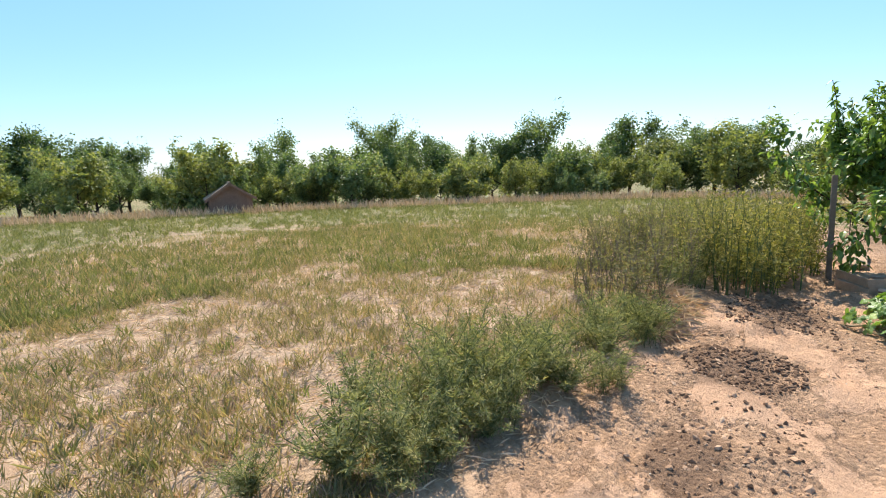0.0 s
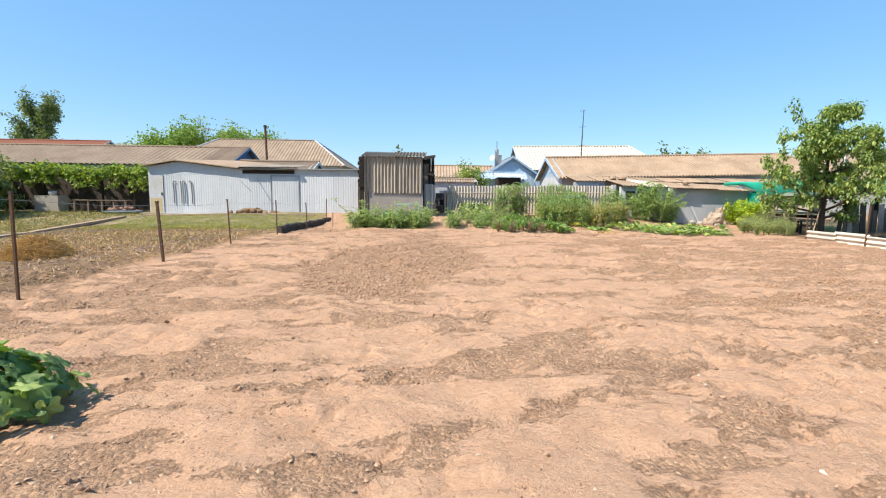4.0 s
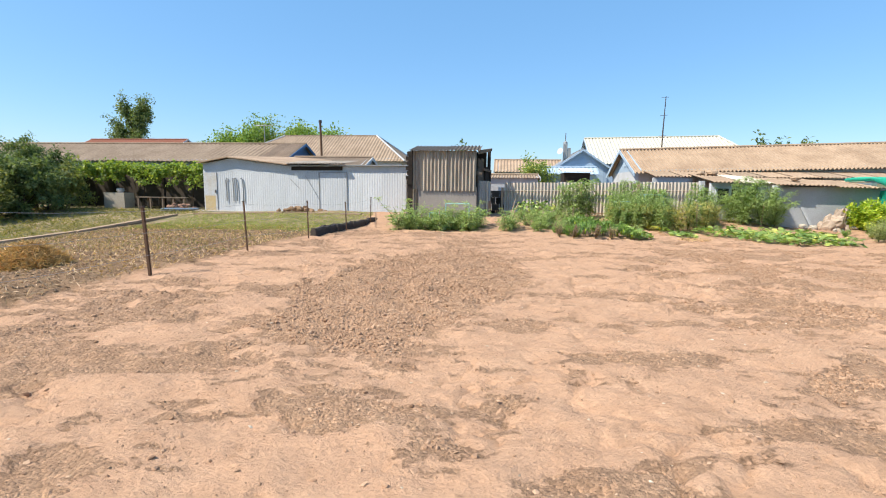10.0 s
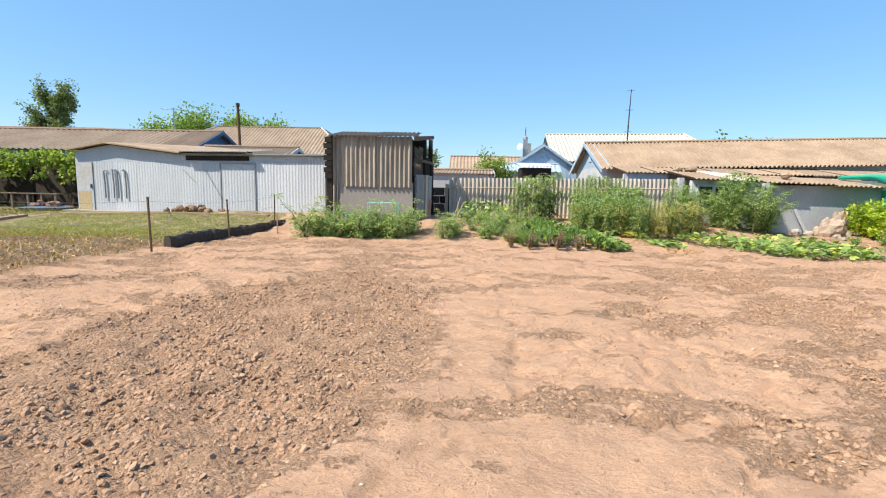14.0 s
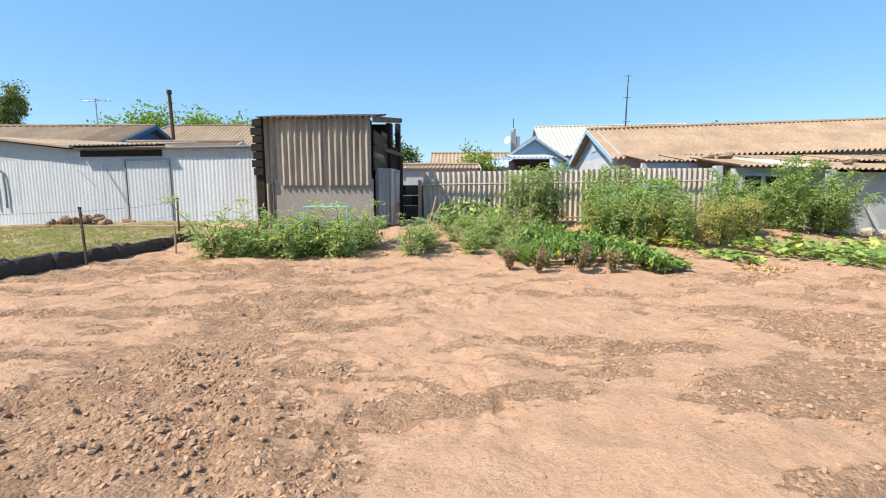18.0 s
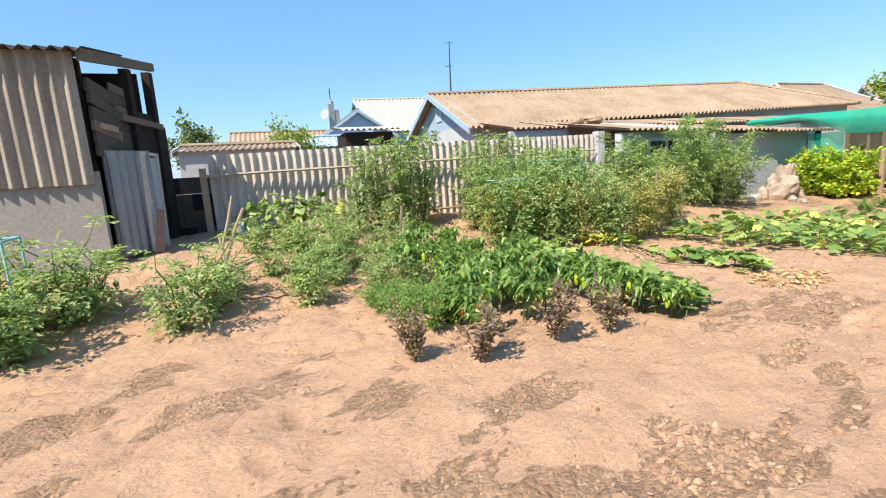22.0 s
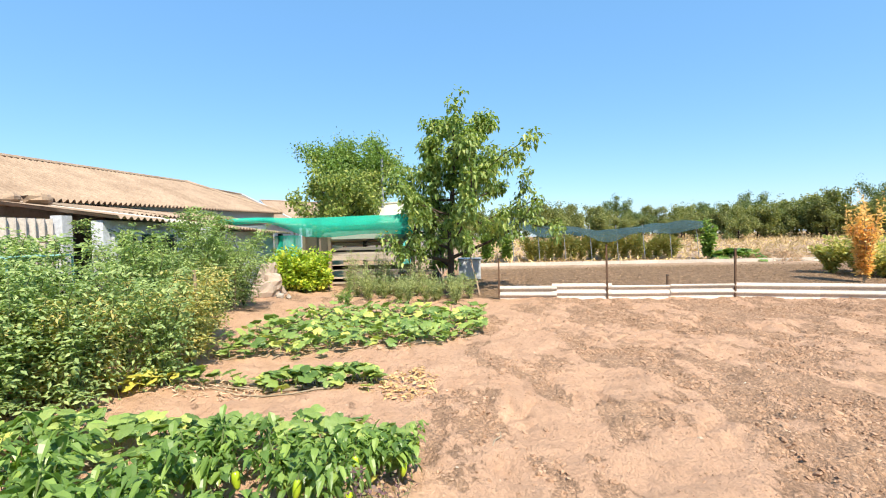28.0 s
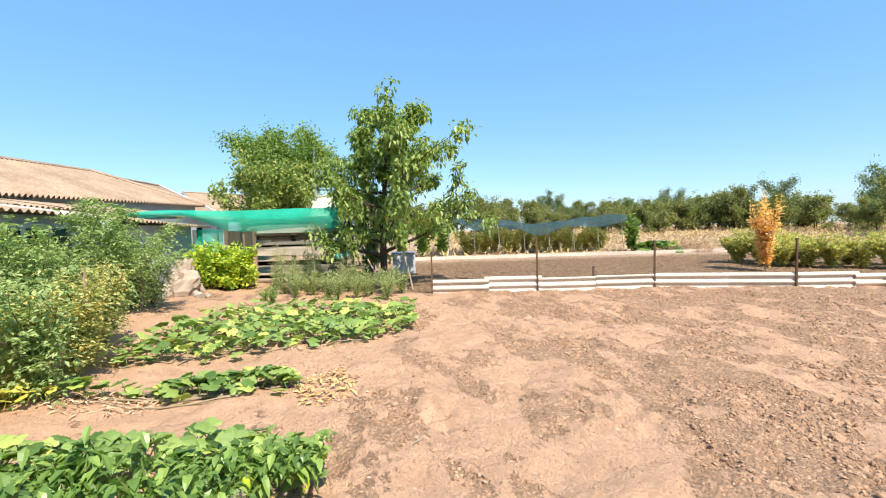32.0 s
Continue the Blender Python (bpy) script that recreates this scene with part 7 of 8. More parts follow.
def dome_spots(rng, n, c, long, wide, turn, tall):
    """Leaves all over and within a low dome: x, y, height, how far each tips outwards and which way."""
    out = []
    for k in range(n):
        r, a = math.sqrt((k + 0.5) / n) * 1.02, k * 2.39996 + rng.uniform(-0.3, 0.3)
        px, py = r * math.cos(a) * long, r * math.sin(a) * wide
        x, y = c[0] + px * math.cos(turn) - py * math.sin(turn), c[1] + px * math.sin(turn) + py * math.cos(turn)
        lump = 0.82 + 0.36 * float(lattice(x, y, 0.28, 33))
        h = tall * lump * math.sqrt(max(0.0, 1 - r * r)) * (rng.uniform(0.85, 1.15) if k % 3 else rng.uniform(0.3, 0.8))
        out.append((x + rng.normal(0, 0.03), y + rng.normal(0, 0.03), h + rng.uniform(0, 0.07), 0.1 + 0.9 * r * r + rng.normal(0, 0.25), math.atan2(py / wide, px / long) + turn))
    return out


g1 = np.random.default_rng(400)
gourd("pumpkin_plant", None, "lush green pumpkin plant with large lobed leaves", dome_spots(g1, 400, (-2.98, 2.42), 0.9, 0.5, radians(24), 0.33) + [(-3.95, 2.55, 0.42, 0.2, 1.0), (-3.85, 2.6, 0.36, 0.3, 3.0)], 0.068, (PUMPKIN_LEAF,), 401, 5, 0.36, "pumpkin plants", vines=2, deep=0.24)
gourd("pumpkin_plant", None, "small green pumpkin plant beside the young tree", dome_spots(g1, 170, (-4.55, 1.92), 0.52, 0.4, radians(49), 0.28), 0.062, (PUMPKIN_LEAF,), 402, 5, 0.32, "pumpkin plants", vines=1, deep=0.24)
gourd("cucumber_plant", None, "low creeping gourd row with green and yellowing leaves", heap_spots(g1, 290, (4.75, 19.3), (4.95, 16.45), 0.36), 0.068, (CUCUMBER_LEAF, PUMPKIN_LEAF, 0.3), 403, 5, 0.22, "creeping gourds", vines=3)
gourd("cucumber_plant", None, "thin creeping gourd row with dry vines", heap_spots(g1, 130, (6.35, 18.2), (6.45, 16.95), 0.24) + heap_spots(g1, 24, (6.2, 19.2), (6.3, 18.3), 0.14), 0.066, (CUCUMBER_LEAF, PUMPKIN_LEAF, 0.5), 404, 5, 0.13, "creeping gourds", vines=9)
quad = [(7.1, 19.2), (7.5, 18.0), (7.9, 17.4), (8.0, 16.6), (8.9, 15.95), (10.6, 15.95), (10.9, 17.2), (10.8, 18.9), (9.2, 19.3)]
beds = scatter(g1, 780, quad, 0.07)
for k in range(3):
    mine = [(x, y, g1.uniform(0.0, 1.3)) for x, y in beds if (x + 0.25 * y < 12.9) + (x + 0.25 * y < 13.9) == k]
    gourd("cucumber_plant", None, "broad patch of creeping gourds with green and yellow leaves", mine, 0.072, (CUCUMBER_LEAF, PUMPKIN_LEAF, 0.22), 405 + 10 * k, 5, 0.17, "creeping gourds", vines=6)
gourd("yellow_gourd", None, "small patch of bright yellow gourd leaves", [(x, y, 0.8) for x, y in scatter(g1, 30, [(5.75, 19.2), (6.1, 18.85), (6.25, 19.2), (5.95, 19.5)], 0.06)], 0.06, (YELLOW_LEAF,), 406, 5, 0.12, "creeping gourds")
gourd("climbing_squash", None, "pale yellowing squash climbing against the fence", dome_spots(g1, 190, (2.0, 21.75), 0.95, 0.36, 0.1, 0.5), 0.072, (CUCUMBER_LEAF, PUMPKIN_LEAF, 0.45), 407, 5, 0.75, "squash by the fence", vines=2)
gourd("pumpkin_plant", None, "sprawling green pumpkin over the slate border", dome_spots(g1, 190, (11.15, 4.85), 1.1, 0.75, radians(60), 0.42), 0.095, (PUMPKIN_LEAF,), 408, 5, 0.5, "pumpkin plants", vines=2, deep=0.24)
gourd("pumpkin_plant", None, "green pumpkin patch beyond the kerb", heap_spots(g1, 60, (22.6, 6.0), (22.4, 4.2), 0.8), 0.2, (PUMPKIN_LEAF,), 409, 5, 0.4, "pumpkin plants")

# shrubs and weeds on the right
CUR = tuft("currant_bush", ground_at(14.2, 20.9), 280, 0.95, 0.5, 1700, 0.10, 0.04, LEAF_CURRANT, "yellow-green currant bush beside the stump", "bush", stems=26, foot=0.3)
strew(CUR, [(14.35, 20.4), (14.0, 21.15), (14.5, 20.9), (14.2, 20.6)], rg, 0.95, 1.2)
WD = tuft("garden_weed", ground_at(12.3, 17.2), 282, 0.5, 0.3, 700, 0.06, 0.006, LEAF_WEED, "thin grey-green weed on bare soil", "weed", "weeds by the pen", stems=16)
WT = tuft("tall_weed", ground_at(13.6, 18.4), 283, 0.95, 0.22, 420, 0.07, 0.006, LEAF_WEED, "tall thin weed with dry stalks", "weed", "weeds by the pen", stems=12, stem_mat=DRY_STEM)
strew(WD, scatter(rg, 26, [(11.3, 16.4), (12.7, 16.1), (13.6, 17.0), (14.3, 18.2), (14.5, 19.6), (12.6, 18.8)], 0.3), rg, 0.8, 1.3, 8)
strew(WT, scatter(rg, 12, [(12.7, 17.3), (14.2, 17.6), (14.8, 18.6), (14.7, 20.2), (13.4, 18.8)], 0.35), rg, 0.8, 1.25, 8)
for x, y in ((12.0, 18.9), (12.15, 19.1), (13.0, 19.2)):
    strew(CAR, [(x, y)], rg, 0.8, 1.0)
ORA = tuft("dry_orange_plant", ground_at(14.75, 6.1), 285, 1.95, 0.42, 1500, 0.13, 0.03, LEAF_ORANGE, "tall dry orange plant gone to seed", stems=22, stem_mat=DRY_STEM, spikes=1)
DB = tuft("bean_bush", ground_at(15.6, 4.9), 286, 0.95, 0.7, 1500, 0.12, 0.035, LEAF_BEAN, "sprawling brown-green bean bush", "bush", "bean bushes", stems=18)
strew(DB, [(15.3, 4.4), (15.0, 3.9), (14.7, 3.3), (14.4, 2.7), (14.1, 2.1), (13.8, 1.5), (16.4, 4.6), (16.0, 3.7), (15.6, 2.8), (15.2, 1.9), (16.9, 5.4), (16.2, 4.2), (17.2, 4.4), (16.9, 3.4)], rg, 0.85, 1.15)
VB = tuft("trellis_vine", ground_at(23.9, 13.6), 287, 1.2, 0.55, 900, 0.15, 0.045, LEAF_BEAN, "brown-green vine on the trellis", "vine", "trellis vines", stems=14)
VG = tuft("trellis_vine", ground_at(23.6, 14.7), 288, 1.6, 0.5, 650, 0.18, 0.07, LEAF_TREE, "green vine on the trellis", "vine", "trellis vines", stems=14)
strew(VB, [(23.9 + 0.25 * (k % 3), 13.2 - 0.5 * k) for k in range(13)] + [(25, 13), (25, 11.5), (25, 10), (25, 8.5), (25, 7)], rg, 0.8, 1.0)
strew(VG, [(23.5, 15.6), (23.9, 16.6), (23.4, 5.9), (23.7, 17.6)], rg, 0.85, 1.1)
def pergola_vine(x0, x1, seed):
    """A vine trained flat over the pergola, with sprays hanging from its front edge."""
    rng = np.random.default_rng(seed)
    root = thing("grape_vine", pose(0, 0, 0), "bright green grape vine spread over a pergola", "vine", "grape vines")
    foot = np.array([(x0 + x1) / 2, 25.6, float(lie((x0 + x1) / 2, 25.6))])
    part("stem", Build().tube([foot, foot + (0.1, 0.05, 1.1), foot + (0.0, -0.1, 2.1)], [0.035, 0.03, 0.02], 6), BARK, root)
    n = 130
    tips = np.stack([rng.uniform(x0, x1, n), 24.7 + 2.2 * rng.random(n) ** 1.4, rng.uniform(2.05, 2.35, n) + 0.25 * rng.random(n) ** 3], 1)
    hang = rng.random(n) < 0.12
    tips[hang, 1], tips[hang, 2] = 24.7, rng.uniform(1.55, 2.1, hang.sum())
    b = Build()
    for p in tips[::6]:
        b.tube([foot + (0, -0.1, 2.1), (foot + (0, -0.1, 2.1) + p) / 2 + (0, 0, 0.1), p], [0.014, 0.01, 0.006], 4)
    part("canes", b, BARK, root)
    part("foliage", crown(rng, tips, 2600, 0.3, 0.17, 0.075, 0.3), LEAF_GRAPE, root)
    return root


for k in range(3):
    pergola_vine(-17.6 - 2.9 * k, -14.6 - 2.9 * k, 290 + k)

# ---- the meadow: weeds on its edge, tufts and stubble ----
EW = tuft("edge_weed", ground_at(-2.0, -0.65), 292, 0.42, 0.32, 2600, 0.036, 0.0035, LEAF_EDGE, "fine feathery grey-green weed at the meadow edge", "weed", "weeds on the meadow edge", stems=34, foot=0.12)
EW2 = tuft("edge_weed", ground_at(-2.6, -0.4), 293, 0.33, 0.3, 2300, 0.034, 0.004, LEAF_EDGE, "fine feathery grey-green weed at the meadow edge", "weed", "weeds on the meadow edge", stems=30)
SP = tuft("dock_stalk", ground_at(-4.3, -0.1), 294, 0.8, 0.26, 420, 0.05, 0.008, LEAF_DOCK, "upright dark seed stalk in the meadow", "weed", "seed stalks", stems=13, stem_mat=GREY_WOOD, foot=0.15)
YW = tuft("yellow_weed", ground_at(-5.6, 0.6), 295, 1.1, 0.36, 1500, 0.055, 0.008, LEAF_WEED_OLIVE, "tall yellow-green weed by the timber post", "weed", "yellow weeds", stems=26, foot=0.28)
YB = tuft("yellow_weed", ground_at(-6.0, 1.0), 296, 1.0, 0.3, 1200, 0.06, 0.0095, LEAF_WEED_YELLOW, "tall yellow-green weed by the timber post", "weed", "yellow weeds", stems=22, foot=0.25)
strew(YB, [(-5.7, 0.75), (-6.3, 0.9), (-6.7, 1.25), (-7.4, 1.2), (-6.9, 0.6), (-8.3, 1.3), (-7.9, 0.7)], rg, 0.8, 1.1, 6)
ew = [(x, float(field_line(x)) + rg.normal(-0.2, 0.15)) for x in (*np.linspace(-1.4, -3.95, 17), *np.linspace(-4.95, -5.7, 7))]
strew(EW, ew[::2] + [(-1.9, -0.95), (-1.55, -0.75), (-2.2, -0.85)], rg, 0.6, 1.1, 6)
strew(EW2, ew[1::2] + [(-1.3, -0.9), (-1.0, -1.15), (-1.75, -1.2)], rg, 0.6, 1.1, 6)
strew(SP, scatter(rg, 26, [(-3.9, -0.2), (-5.2, 0.2), (-6.6, 0.6), (-8.0, 0.4), (-7.0, -0.9), (-4.6, -0.9)], 0.25), rg, 0.75, 1.15, 6)
strew(YW, scatter(rg, 22, [(-5.0, 0.45), (-6.5, 1.2), (-8.5, 1.7), (-11, 1.6), (-10.5, 0.2), (-7.0, 0.1)], 0.32) + scatter(rg, 16, [(-5.6, 0.3), (-9.5, 0.8), (-10.5, -1.0), (-6.6, -0.9)], 0.38), rg, 0.35, 0.9, 12)


def meadow_grass(name, n, near, far, tall, wide, mat, label, seed, per=7, gap=0.42, cell=1.6):
    """Tufts over the field, thinning with distance from its corner."""
    rng = np.random.default_rng(seed)
    a = np.radians(rng.uniform(52, 190, n))
    d = near + (far - near) * rng.random(n) ** 1.5
    x, y = -np.sin(a) * d, 0.5 + np.cos(a) * d
    keep = (y < field_line(x) - 0.15) & (fbm(x, y, cell, seed, 3) > gap - 0.1 * ss(8, 20, np.hypot(x, y)))
    x, y = np.repeat(x[keep], per), np.repeat(y[keep], per)
    m = len(x)
    x, y = x + rng.normal(0, 0.05, m), y + rng.normal(0, 0.05, m)
    z = lie(x, y) + rough(x, y)
    grow_ = 1 + np.hypot(x, y) / 30
    way = np.stack([rng.normal(0, 0.45, m), rng.normal(0, 0.45, m), rng.uniform(0.5, 1.2, m)], 1)
    b = Build().leaves(np.stack([x, y, z], 1), way, rng.normal(size=(m, 3)), tall * rng.uniform(0.4, 1.2, m) * grow_, wide * grow_)
    return tagged(obj(name, b, mat), label, "grass", kind="stuff")


meadow_grass("meadow_grass", 16000, 1.3, 14, 0.085, 0.0024, LEAF_MEADOW, "short half-dry meadow grass in tufts", 501, 9, 0.47, 0.4)
meadow_grass("meadow_grass", 5000, 1.3, 12, 0.12, 0.003, LEAF_GRASS, "thin dry meadow grass", 504, 9, 0.45, 0.5)
meadow_grass("meadow_grass", 22000, 6, 40, 0.12, 0.005, LEAF_FIELD, "half-dry meadow grass further off", 502, 6)
meadow_grass("green_tufts", 420, 1.3, 18, 0.1, 0.006, LEAF_FIELD, "small green weed tufts in the meadow", 503, 22)


def stubble(name, n, box, tall, wide, mat, label, seed, lying=True):
    rng = np.random.default_rng(seed)
    x, y = rng.uniform(box[0], box[1], n), rng.uniform(box[2], box[3], n)
    keep = y < field_line(x) + 0.05 if lying else np.ones(n, bool)
    x, y = x[keep], y[keep]
    m = len(x)
    z = lie(x, y) + rough(x, y) + 0.006
    way = np.stack([rng.normal(size=m), rng.normal(size=m), rng.uniform(-0.02, 0.25 if lying else 1.5, m)], 1)
    b = Build().leaves(np.stack([x, y, z], 1), way, np.tile((0, 0, 1.0), (m, 1)) + rng.normal(0, 0.4, (m, 3)), tall * rng.uniform(0.4, 1.3, m), wide)
    return tagged(obj(name, b, mat), label, "straw" if lying else "grass", kind="stuff")


stubble("straw_litter", 60000, (-11, 1.0, -10, 1.2), 0.11, 0.003, STRAW, "dry straw lying between the meadow tufts", 511)
belt = np.random.default_rng(520)
a = np.radians(belt.uniform(60, 172, 9000))
d = 29.5 + 4.5 * belt.random(9000)
x, y = -np.sin(a) * d, 0.5 + np.cos(a) * d
way = np.stack([belt.normal(0, 0.4, 9000), belt.normal(0, 0.4, 9000), np.ones(9000)], 1)
tagged(obj("dry_grass_belt", Build().leaves(np.stack([x, y, lie(x, y) - 0.02], 1), way, belt.normal(size=(9000, 3)), belt.uniform(0.2, 0.75, 9000), 0.02), STRAW), "belt of tall dry brown grass before the trees", "grass", kind="stuff")
stubble("lawn_grass", 16000, (-12.5, -4.7, 16.6, 21.4), 0.09, 0.005, LEAF_LAWN, "short green and brown grass before the barn", 512, False)
stubble("orchard_grass", 14000, (-24, -13.3, 3.0, 23), 0.22, 0.010, LEAF_WEED_OLIVE, "rough olive grass before the orchard", 515, False)
stubble("plot_weeds", 1800, (-12.8, -5.3, 11.5, 18.2), 0.11, 0.011, LEAF_WEED_OLIVE, "low olive weeds on the dug bed by the lawn", 516, False)
stubble("plot_weeds", 4500, (-12.8, -5.3, 8.5, 18.2), 0.11, 0.011, DRY_HEAP, "low yellowing weeds on the dug bed", 517, False)
stubble("plot_weeds", 5000, (-12.8, -5.3, 3.2, 15.5), 0.12, 0.009, STRAW, "sparse dry weeds on the dug bed", 513, False)
stubble("far_grass", 15000, (22.0, 60, -30, 16), 0.4, 0.035, DRY_GRASS, "dry tan grass beyond the gardens", 514, False)

# ---- small things in the garden ----
stump = thing("tree_stump", ground_at(13.35, 21.35), "large pale weathered tree stump with peeling bark", "stump")
a = np.linspace(0, 6.283, 29)[:-1]
sr = np.random.default_rng(600)
b = Build()
rings = []
ragged = 0.16 * np.abs(np.sin(2.5 * a + 0.6)) + sr.uniform(-0.05, 0.08, len(a))
for z, r in ((-0.1, 0.46), (0.06, 0.37), (0.2, 0.30), (0.36, 0.27), (0.5, 0.26), (0.66, 0.25), (0.74, 0.24)):
    r *= 0.74
    rad = r * (1 + 0.16 * np.sin(3 * a + z * 2) + 0.08 * np.sin(7 * a - z * 3)) + sr.uniform(-0.022, 0.022, len(a))
    rings.append(np.stack([rad * np.cos(a) + 0.12 * z, rad * np.sin(a) - 0.05 * z, z + ragged * max(0.0, z - 0.5) * 2.2], 1))
n = len(a)
b.add(np.concatenate(rings + [[(0.1, -0.04, 0.66)]]), [(i * n + j, i * n + (j + 1) % n, (i + 1) * n + (j + 1) % n, (i + 1) * n + j) for i in range(6) for j in range(n)] + [(6 * n + j, 6 * n + (j + 1) % n, 7 * n) for j in range(n)])
part("trunk", b, OLD_STUMP, stump)
for x, y, z, q in ((-0.34, -0.12, 0.2, 0.27), (-0.2, -0.25, 0.34, 0.24), (-0.46, 0.1, 0.12, 0.2), (-0.3, 0.05, 0.42, 0.18)):
    part("bark_chunk", Build().rock((x, y, z), q, sr, 1.0), OLD_STUMP, stump, "pale broken chunk of wood")
for k in range(4):
    t = 2.6 + k * 0.8
    part("root", Build().tube([(0.3 * math.cos(t), 0.3 * math.sin(t), 0.2), (0.4 * math.cos(t), 0.4 * math.sin(t), 0.05), (0.5 * math.cos(t + 0.2), 0.5 * math.sin(t + 0.2), -0.05)], [0.1, 0.07, 0.04], 6), OLD_STUMP, stump)
for k, (x, y, s) in enumerate(((12.6, 21.5, 0.13), (12.95, 20.85, 0.1), (12.4, 21.8, 0.15), (13.1, 20.7, 0.08), (12.2, 21.3, 0.1))):
    st = thing("rubble_stone", ground_at(x, y), "pale lump of stone by the stump", "stone", "stones by the stump")
    part("stone", Build().rock((0, 0, s * 0.4), s, sr, 0.7), CONCRETE, st)
rag = thing("white_plank", ground_at(12.75, 21.75), "whitewashed plank leaning on the annex wall", "plank")
part("plank", Build().box((-0.05, 0, 0), (0.05, 0.03, 0.95), pose(0, 0, 0, rx=-8, ry=-26)), WHITEWASH, rag)


def hoop(x, y, w, d, h, rz):
    root = thing("plant_support", ground_at(x, y, rz), "pale aqua pipe frame holding up tomatoes", "support", "plant supports")
    c = [(-w, -d), (w, -d), (w, d), (-w, d)]
    for px, py in c:
        part("leg", Build().tube([(px, py, -0.1), (px, py, h)], 0.011, 6), AQUA_PIPE, root)
    for (ax, ay), (bx, by) in zip(c, c[1:] + c[:1]):
        part("bar", Build().tube([(ax, ay, h), (bx, by, h)], 0.011, 6), AQUA_PIPE, root)
    return root


hoop(5.25, 20.3, 0.3, 0.25, 0.84, 10)
hoop(6.3, 20.6, 0.35, 0.25, 1.06, 0)
hoop(-0.95, 18.75, 0.42, 0.2, 0.88, 4)
hoop(-1.6, 18.6, 0.3, 0.2, 0.6, -5)
for x, y, h, ln in ((7.55, 19.5, 1.0, -3), (3.25, 19.9, 0.7, 8), (8.6, 20.4, 0.7, 3), (-1.5, 18.0, 0.75, 0), (-2.2, 18.3, 0.6, 3), (10.2, 20.5, 0.8, 2), (-3.9, 18.5, 0.55, 0)):
    st = thing("wooden_stake", ground_at(x, y), "thin weathered wooden plant stake", "stake", "plant stakes")
    part("stake", Build().box((-0.014, -0.014, -0.1), (0.014, 0.014, h), pose(0, 0, 0, rx=ln, ry=ln / 2)), PALE_WOOD, st)
pr = thing("propped_poles", ground_at(0.95, 20.0), "two pale forked poles leaning together", "poles")
part("pole", cane(Build(), (0.0, 0.0, 0), (0.34, 0.45, 0.78), 0.028, 0.015), PALE_WOOD, pr)
part("pole", cane(Build(), (-0.02, 0.06, 0), (0.22, 0.52, 0.95), 0.024, 0.015), PALE_WOOD, pr)
part("pole", cane(Build(), (0.10, -0.08, 0), (0.03, 0.1, 0.5), 0.02, 0.01), PALE_WOOD, pr)
st = thing("wooden_stake", ground_at(0.95, 22.1), "tall pale stick leaning on the fence", "stake", "plant stakes")
part("stake", cane(Build(), (0, 0, 0), (-0.03, 0.25, 1.15), 0.016, 0.01), PALE_WOOD, st)
can_ = thing("blue_can", ground_at(1.22, 20.95), "small faded blue watering cup hung on a stake", "can")
part("stake", Build().box((-0.012, 0.06, 0), (0.012, 0.084, 0.42)), GREY_WOOD, can_)
part("cup", Build().tube([(0, 0, 0.22), (0, 0, 0.235), (0, 0, 0.4), (0, 0, 0.402)], [0.04, 0.055, 0.062, 0.05], 10), PLASTIC_BLUE, can_)
for k, (y0, amp) in enumerate(((18.75, 0.05), (19.5, 0.07))):
    s = np.linspace(0, 1, 16)
    px, py = 0.7 + 1.3 * s, y0 + 0.35 * s + amp * np.sin(6 * s)
    h = thing("drip_hose", pose(0, 0, 0), "thin black drip hose across the path", "hose", "drip hoses")
    part("hose", Build().tube(np.stack([px, py, [floor_z(u, v) + 0.01 for u, v in zip(px, py)]], 1), 0.008, 5), IRON, h)
for k, (x, y, rz) in enumerate(((1.86, 17.05, 40), (5.2, 15.9, -20), (7.8, 14.7, 15))):
    tw = thing("dry_twig", ground_at(x, y, rz), "thin dry pale twig on the soil", "twig", "twigs")
    part("twig", Build().tube([(-0.11, 0, 0.012), (-0.03, 0.012, 0.02), (0.06, -0.005, 0.012), (0.12, 0.02, 0.02)], [0.004, 0.006, 0.005, 0.003], 5), DRY_STEM, tw)
for k, (x, y, rz, ln) in enumerate(((13.4, 16.0, 30, 1.0), (13.0, 16.6, 75, 0.8))):
    tw = thing("leaning_pole", ground_at(x, y, rz), "pale bent pole leaning beside the tree", "pole", "leaning poles")
    part("pole", cane(Build(), (0, 0, 0), (0.45, 0, ln), 0.02, 0.02), PALE_WOOD, tw)
blades("dry_vines", 230, (6.4, 16.7), (0.5, 0.26, 0.035), 0.09, DRY_HEAP, "withered tan gourd leaves and vines on the soil", "dry leaves", 611, 0.3, 0.014)
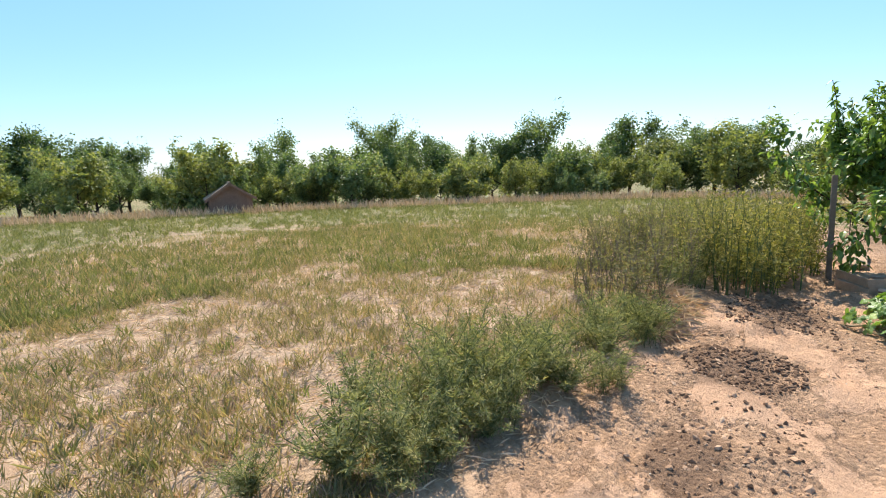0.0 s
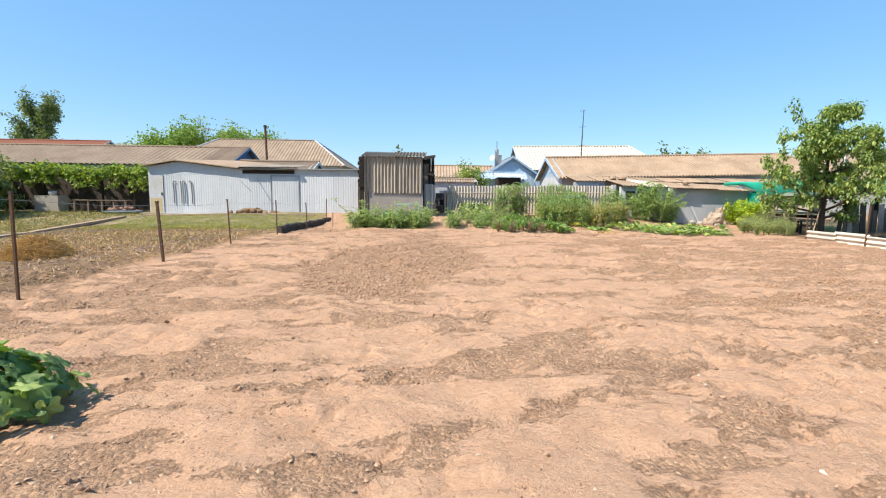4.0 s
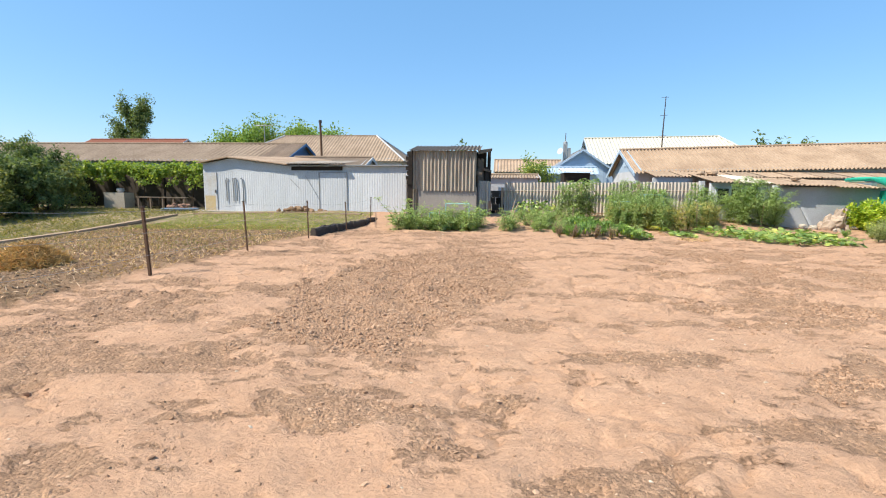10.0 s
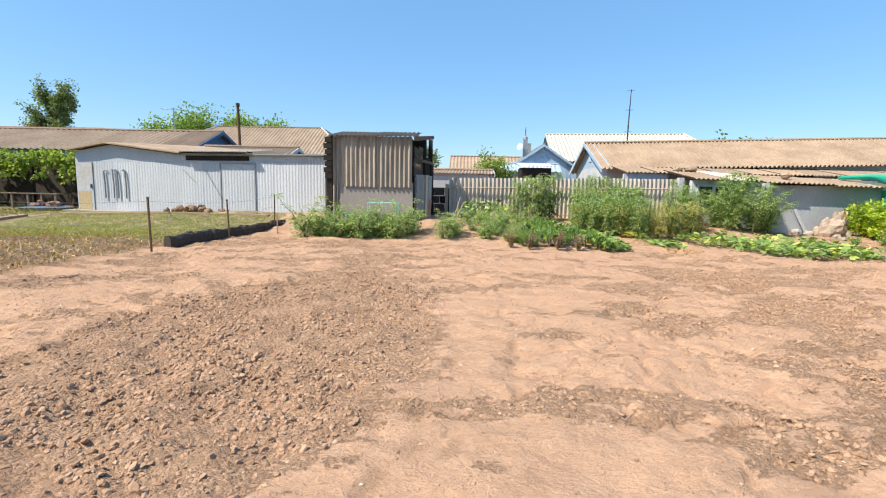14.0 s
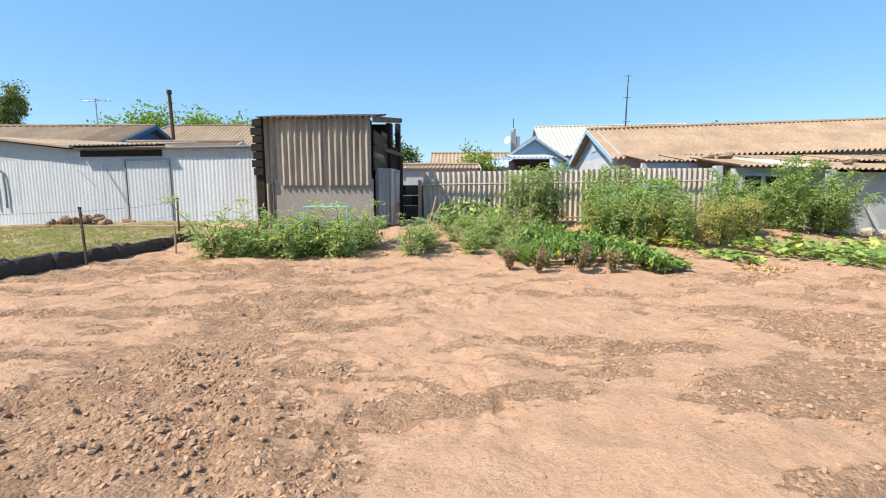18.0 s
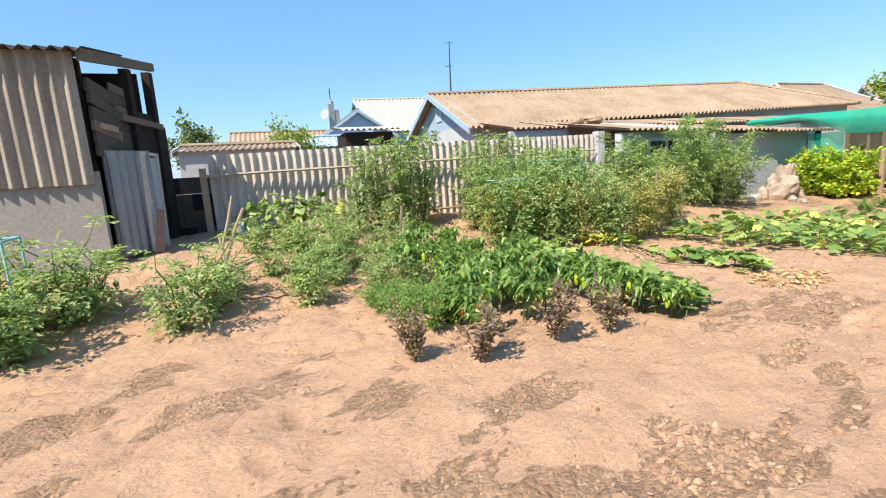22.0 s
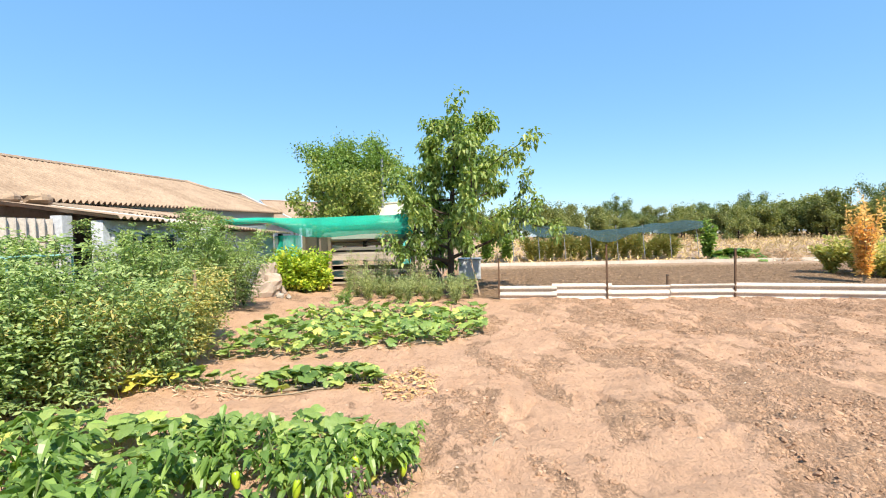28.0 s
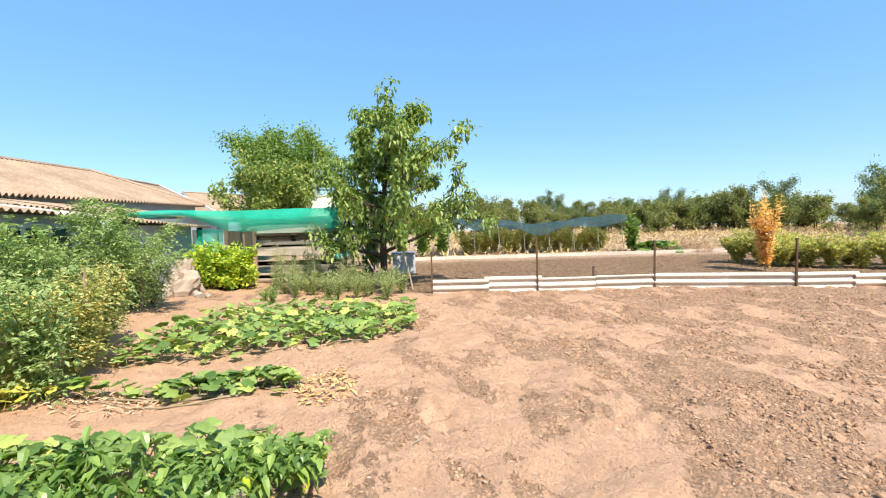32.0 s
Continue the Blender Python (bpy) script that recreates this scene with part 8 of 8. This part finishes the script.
blades("dry_vines", 260, (6.2, 18.5), (0.25, 0.5, 0.04), 0.12, STRAW, "withered pale vines on the soil", "dry leaves", 612, 0.3, 0.008)
blades("dry_vines", 260, (8.6, 17.2), (0.9, 0.4, 0.05), 0.14, STRAW, "withered pale vines on the soil", "dry leaves", 613, 0.3, 0.008)
blades("dead_weeds", 1500, (-4.5, 0.0), (0.7, 0.32, 0.16), 0.22, STRAW, "flattened dry pinkish straw at the meadow edge", "straw", 614, 0.5, 0.005)
for x in (-14.6, -17.5, -20.5, -23.5):
    po = thing("pergola_post", pose(x, 25.4, 0.0), "dark pergola post under the vine", "post", "pergola posts")
    part("post", Build().tube([(0, 0, -0.2), (0, 0, 2.3)], 0.05, 6), TAR_WOOD, po)

# broken boards and a stump of a crate under the young tree
bs = np.random.default_rng(640)
for k, (x, y, rz) in enumerate(((-6.1, 2.35, 20), (-6.35, 2.0, 75), (-5.9, 2.05, 130), (-6.6, 2.6, 5), (-6.0, 2.7, 160))):
    sc = thing("scrap_board", pose(x, y, floor_z(x, y) + 0.03 + 0.03 * (k % 2), rz=rz), "broken orange-brown board lying under the young tree", "board", "scrap boards")
    w = bs.uniform(0.05, 0.09)
    part("board", Build().box((-0.28 - 0.1 * bs.random(), -w, 0), (0.3 + 0.15 * bs.random(), w, 0.025), pose(0, 0, 0, rx=bs.uniform(-6, 6), ry=bs.uniform(-5, 5))), PALE_WOOD if k % 2 else PEN_WOOD, sc)
crate = thing("wooden_crate", pose(-6.05, 1.75, floor_z(-6.05, 1.75), rz=25), "low broken wooden crate beside the young tree", "crate")
for a, c in (((-0.22, -0.16, 0), (0.22, -0.145, 0.09)), ((-0.22, -0.16, 0.11), (0.22, -0.145, 0.19)), ((-0.22, 0.145, 0), (0.22, 0.16, 0.09)), ((-0.22, -0.145, 0), (-0.205, 0.145, 0.12)), ((0.205, -0.145, 0), (0.22, 0.145, 0.19)), ((-0.205, -0.145, 0.0), (0.205, 0.145, 0.015))):
    part("slat", Build().box(a, c), PALE_WOOD, crate)
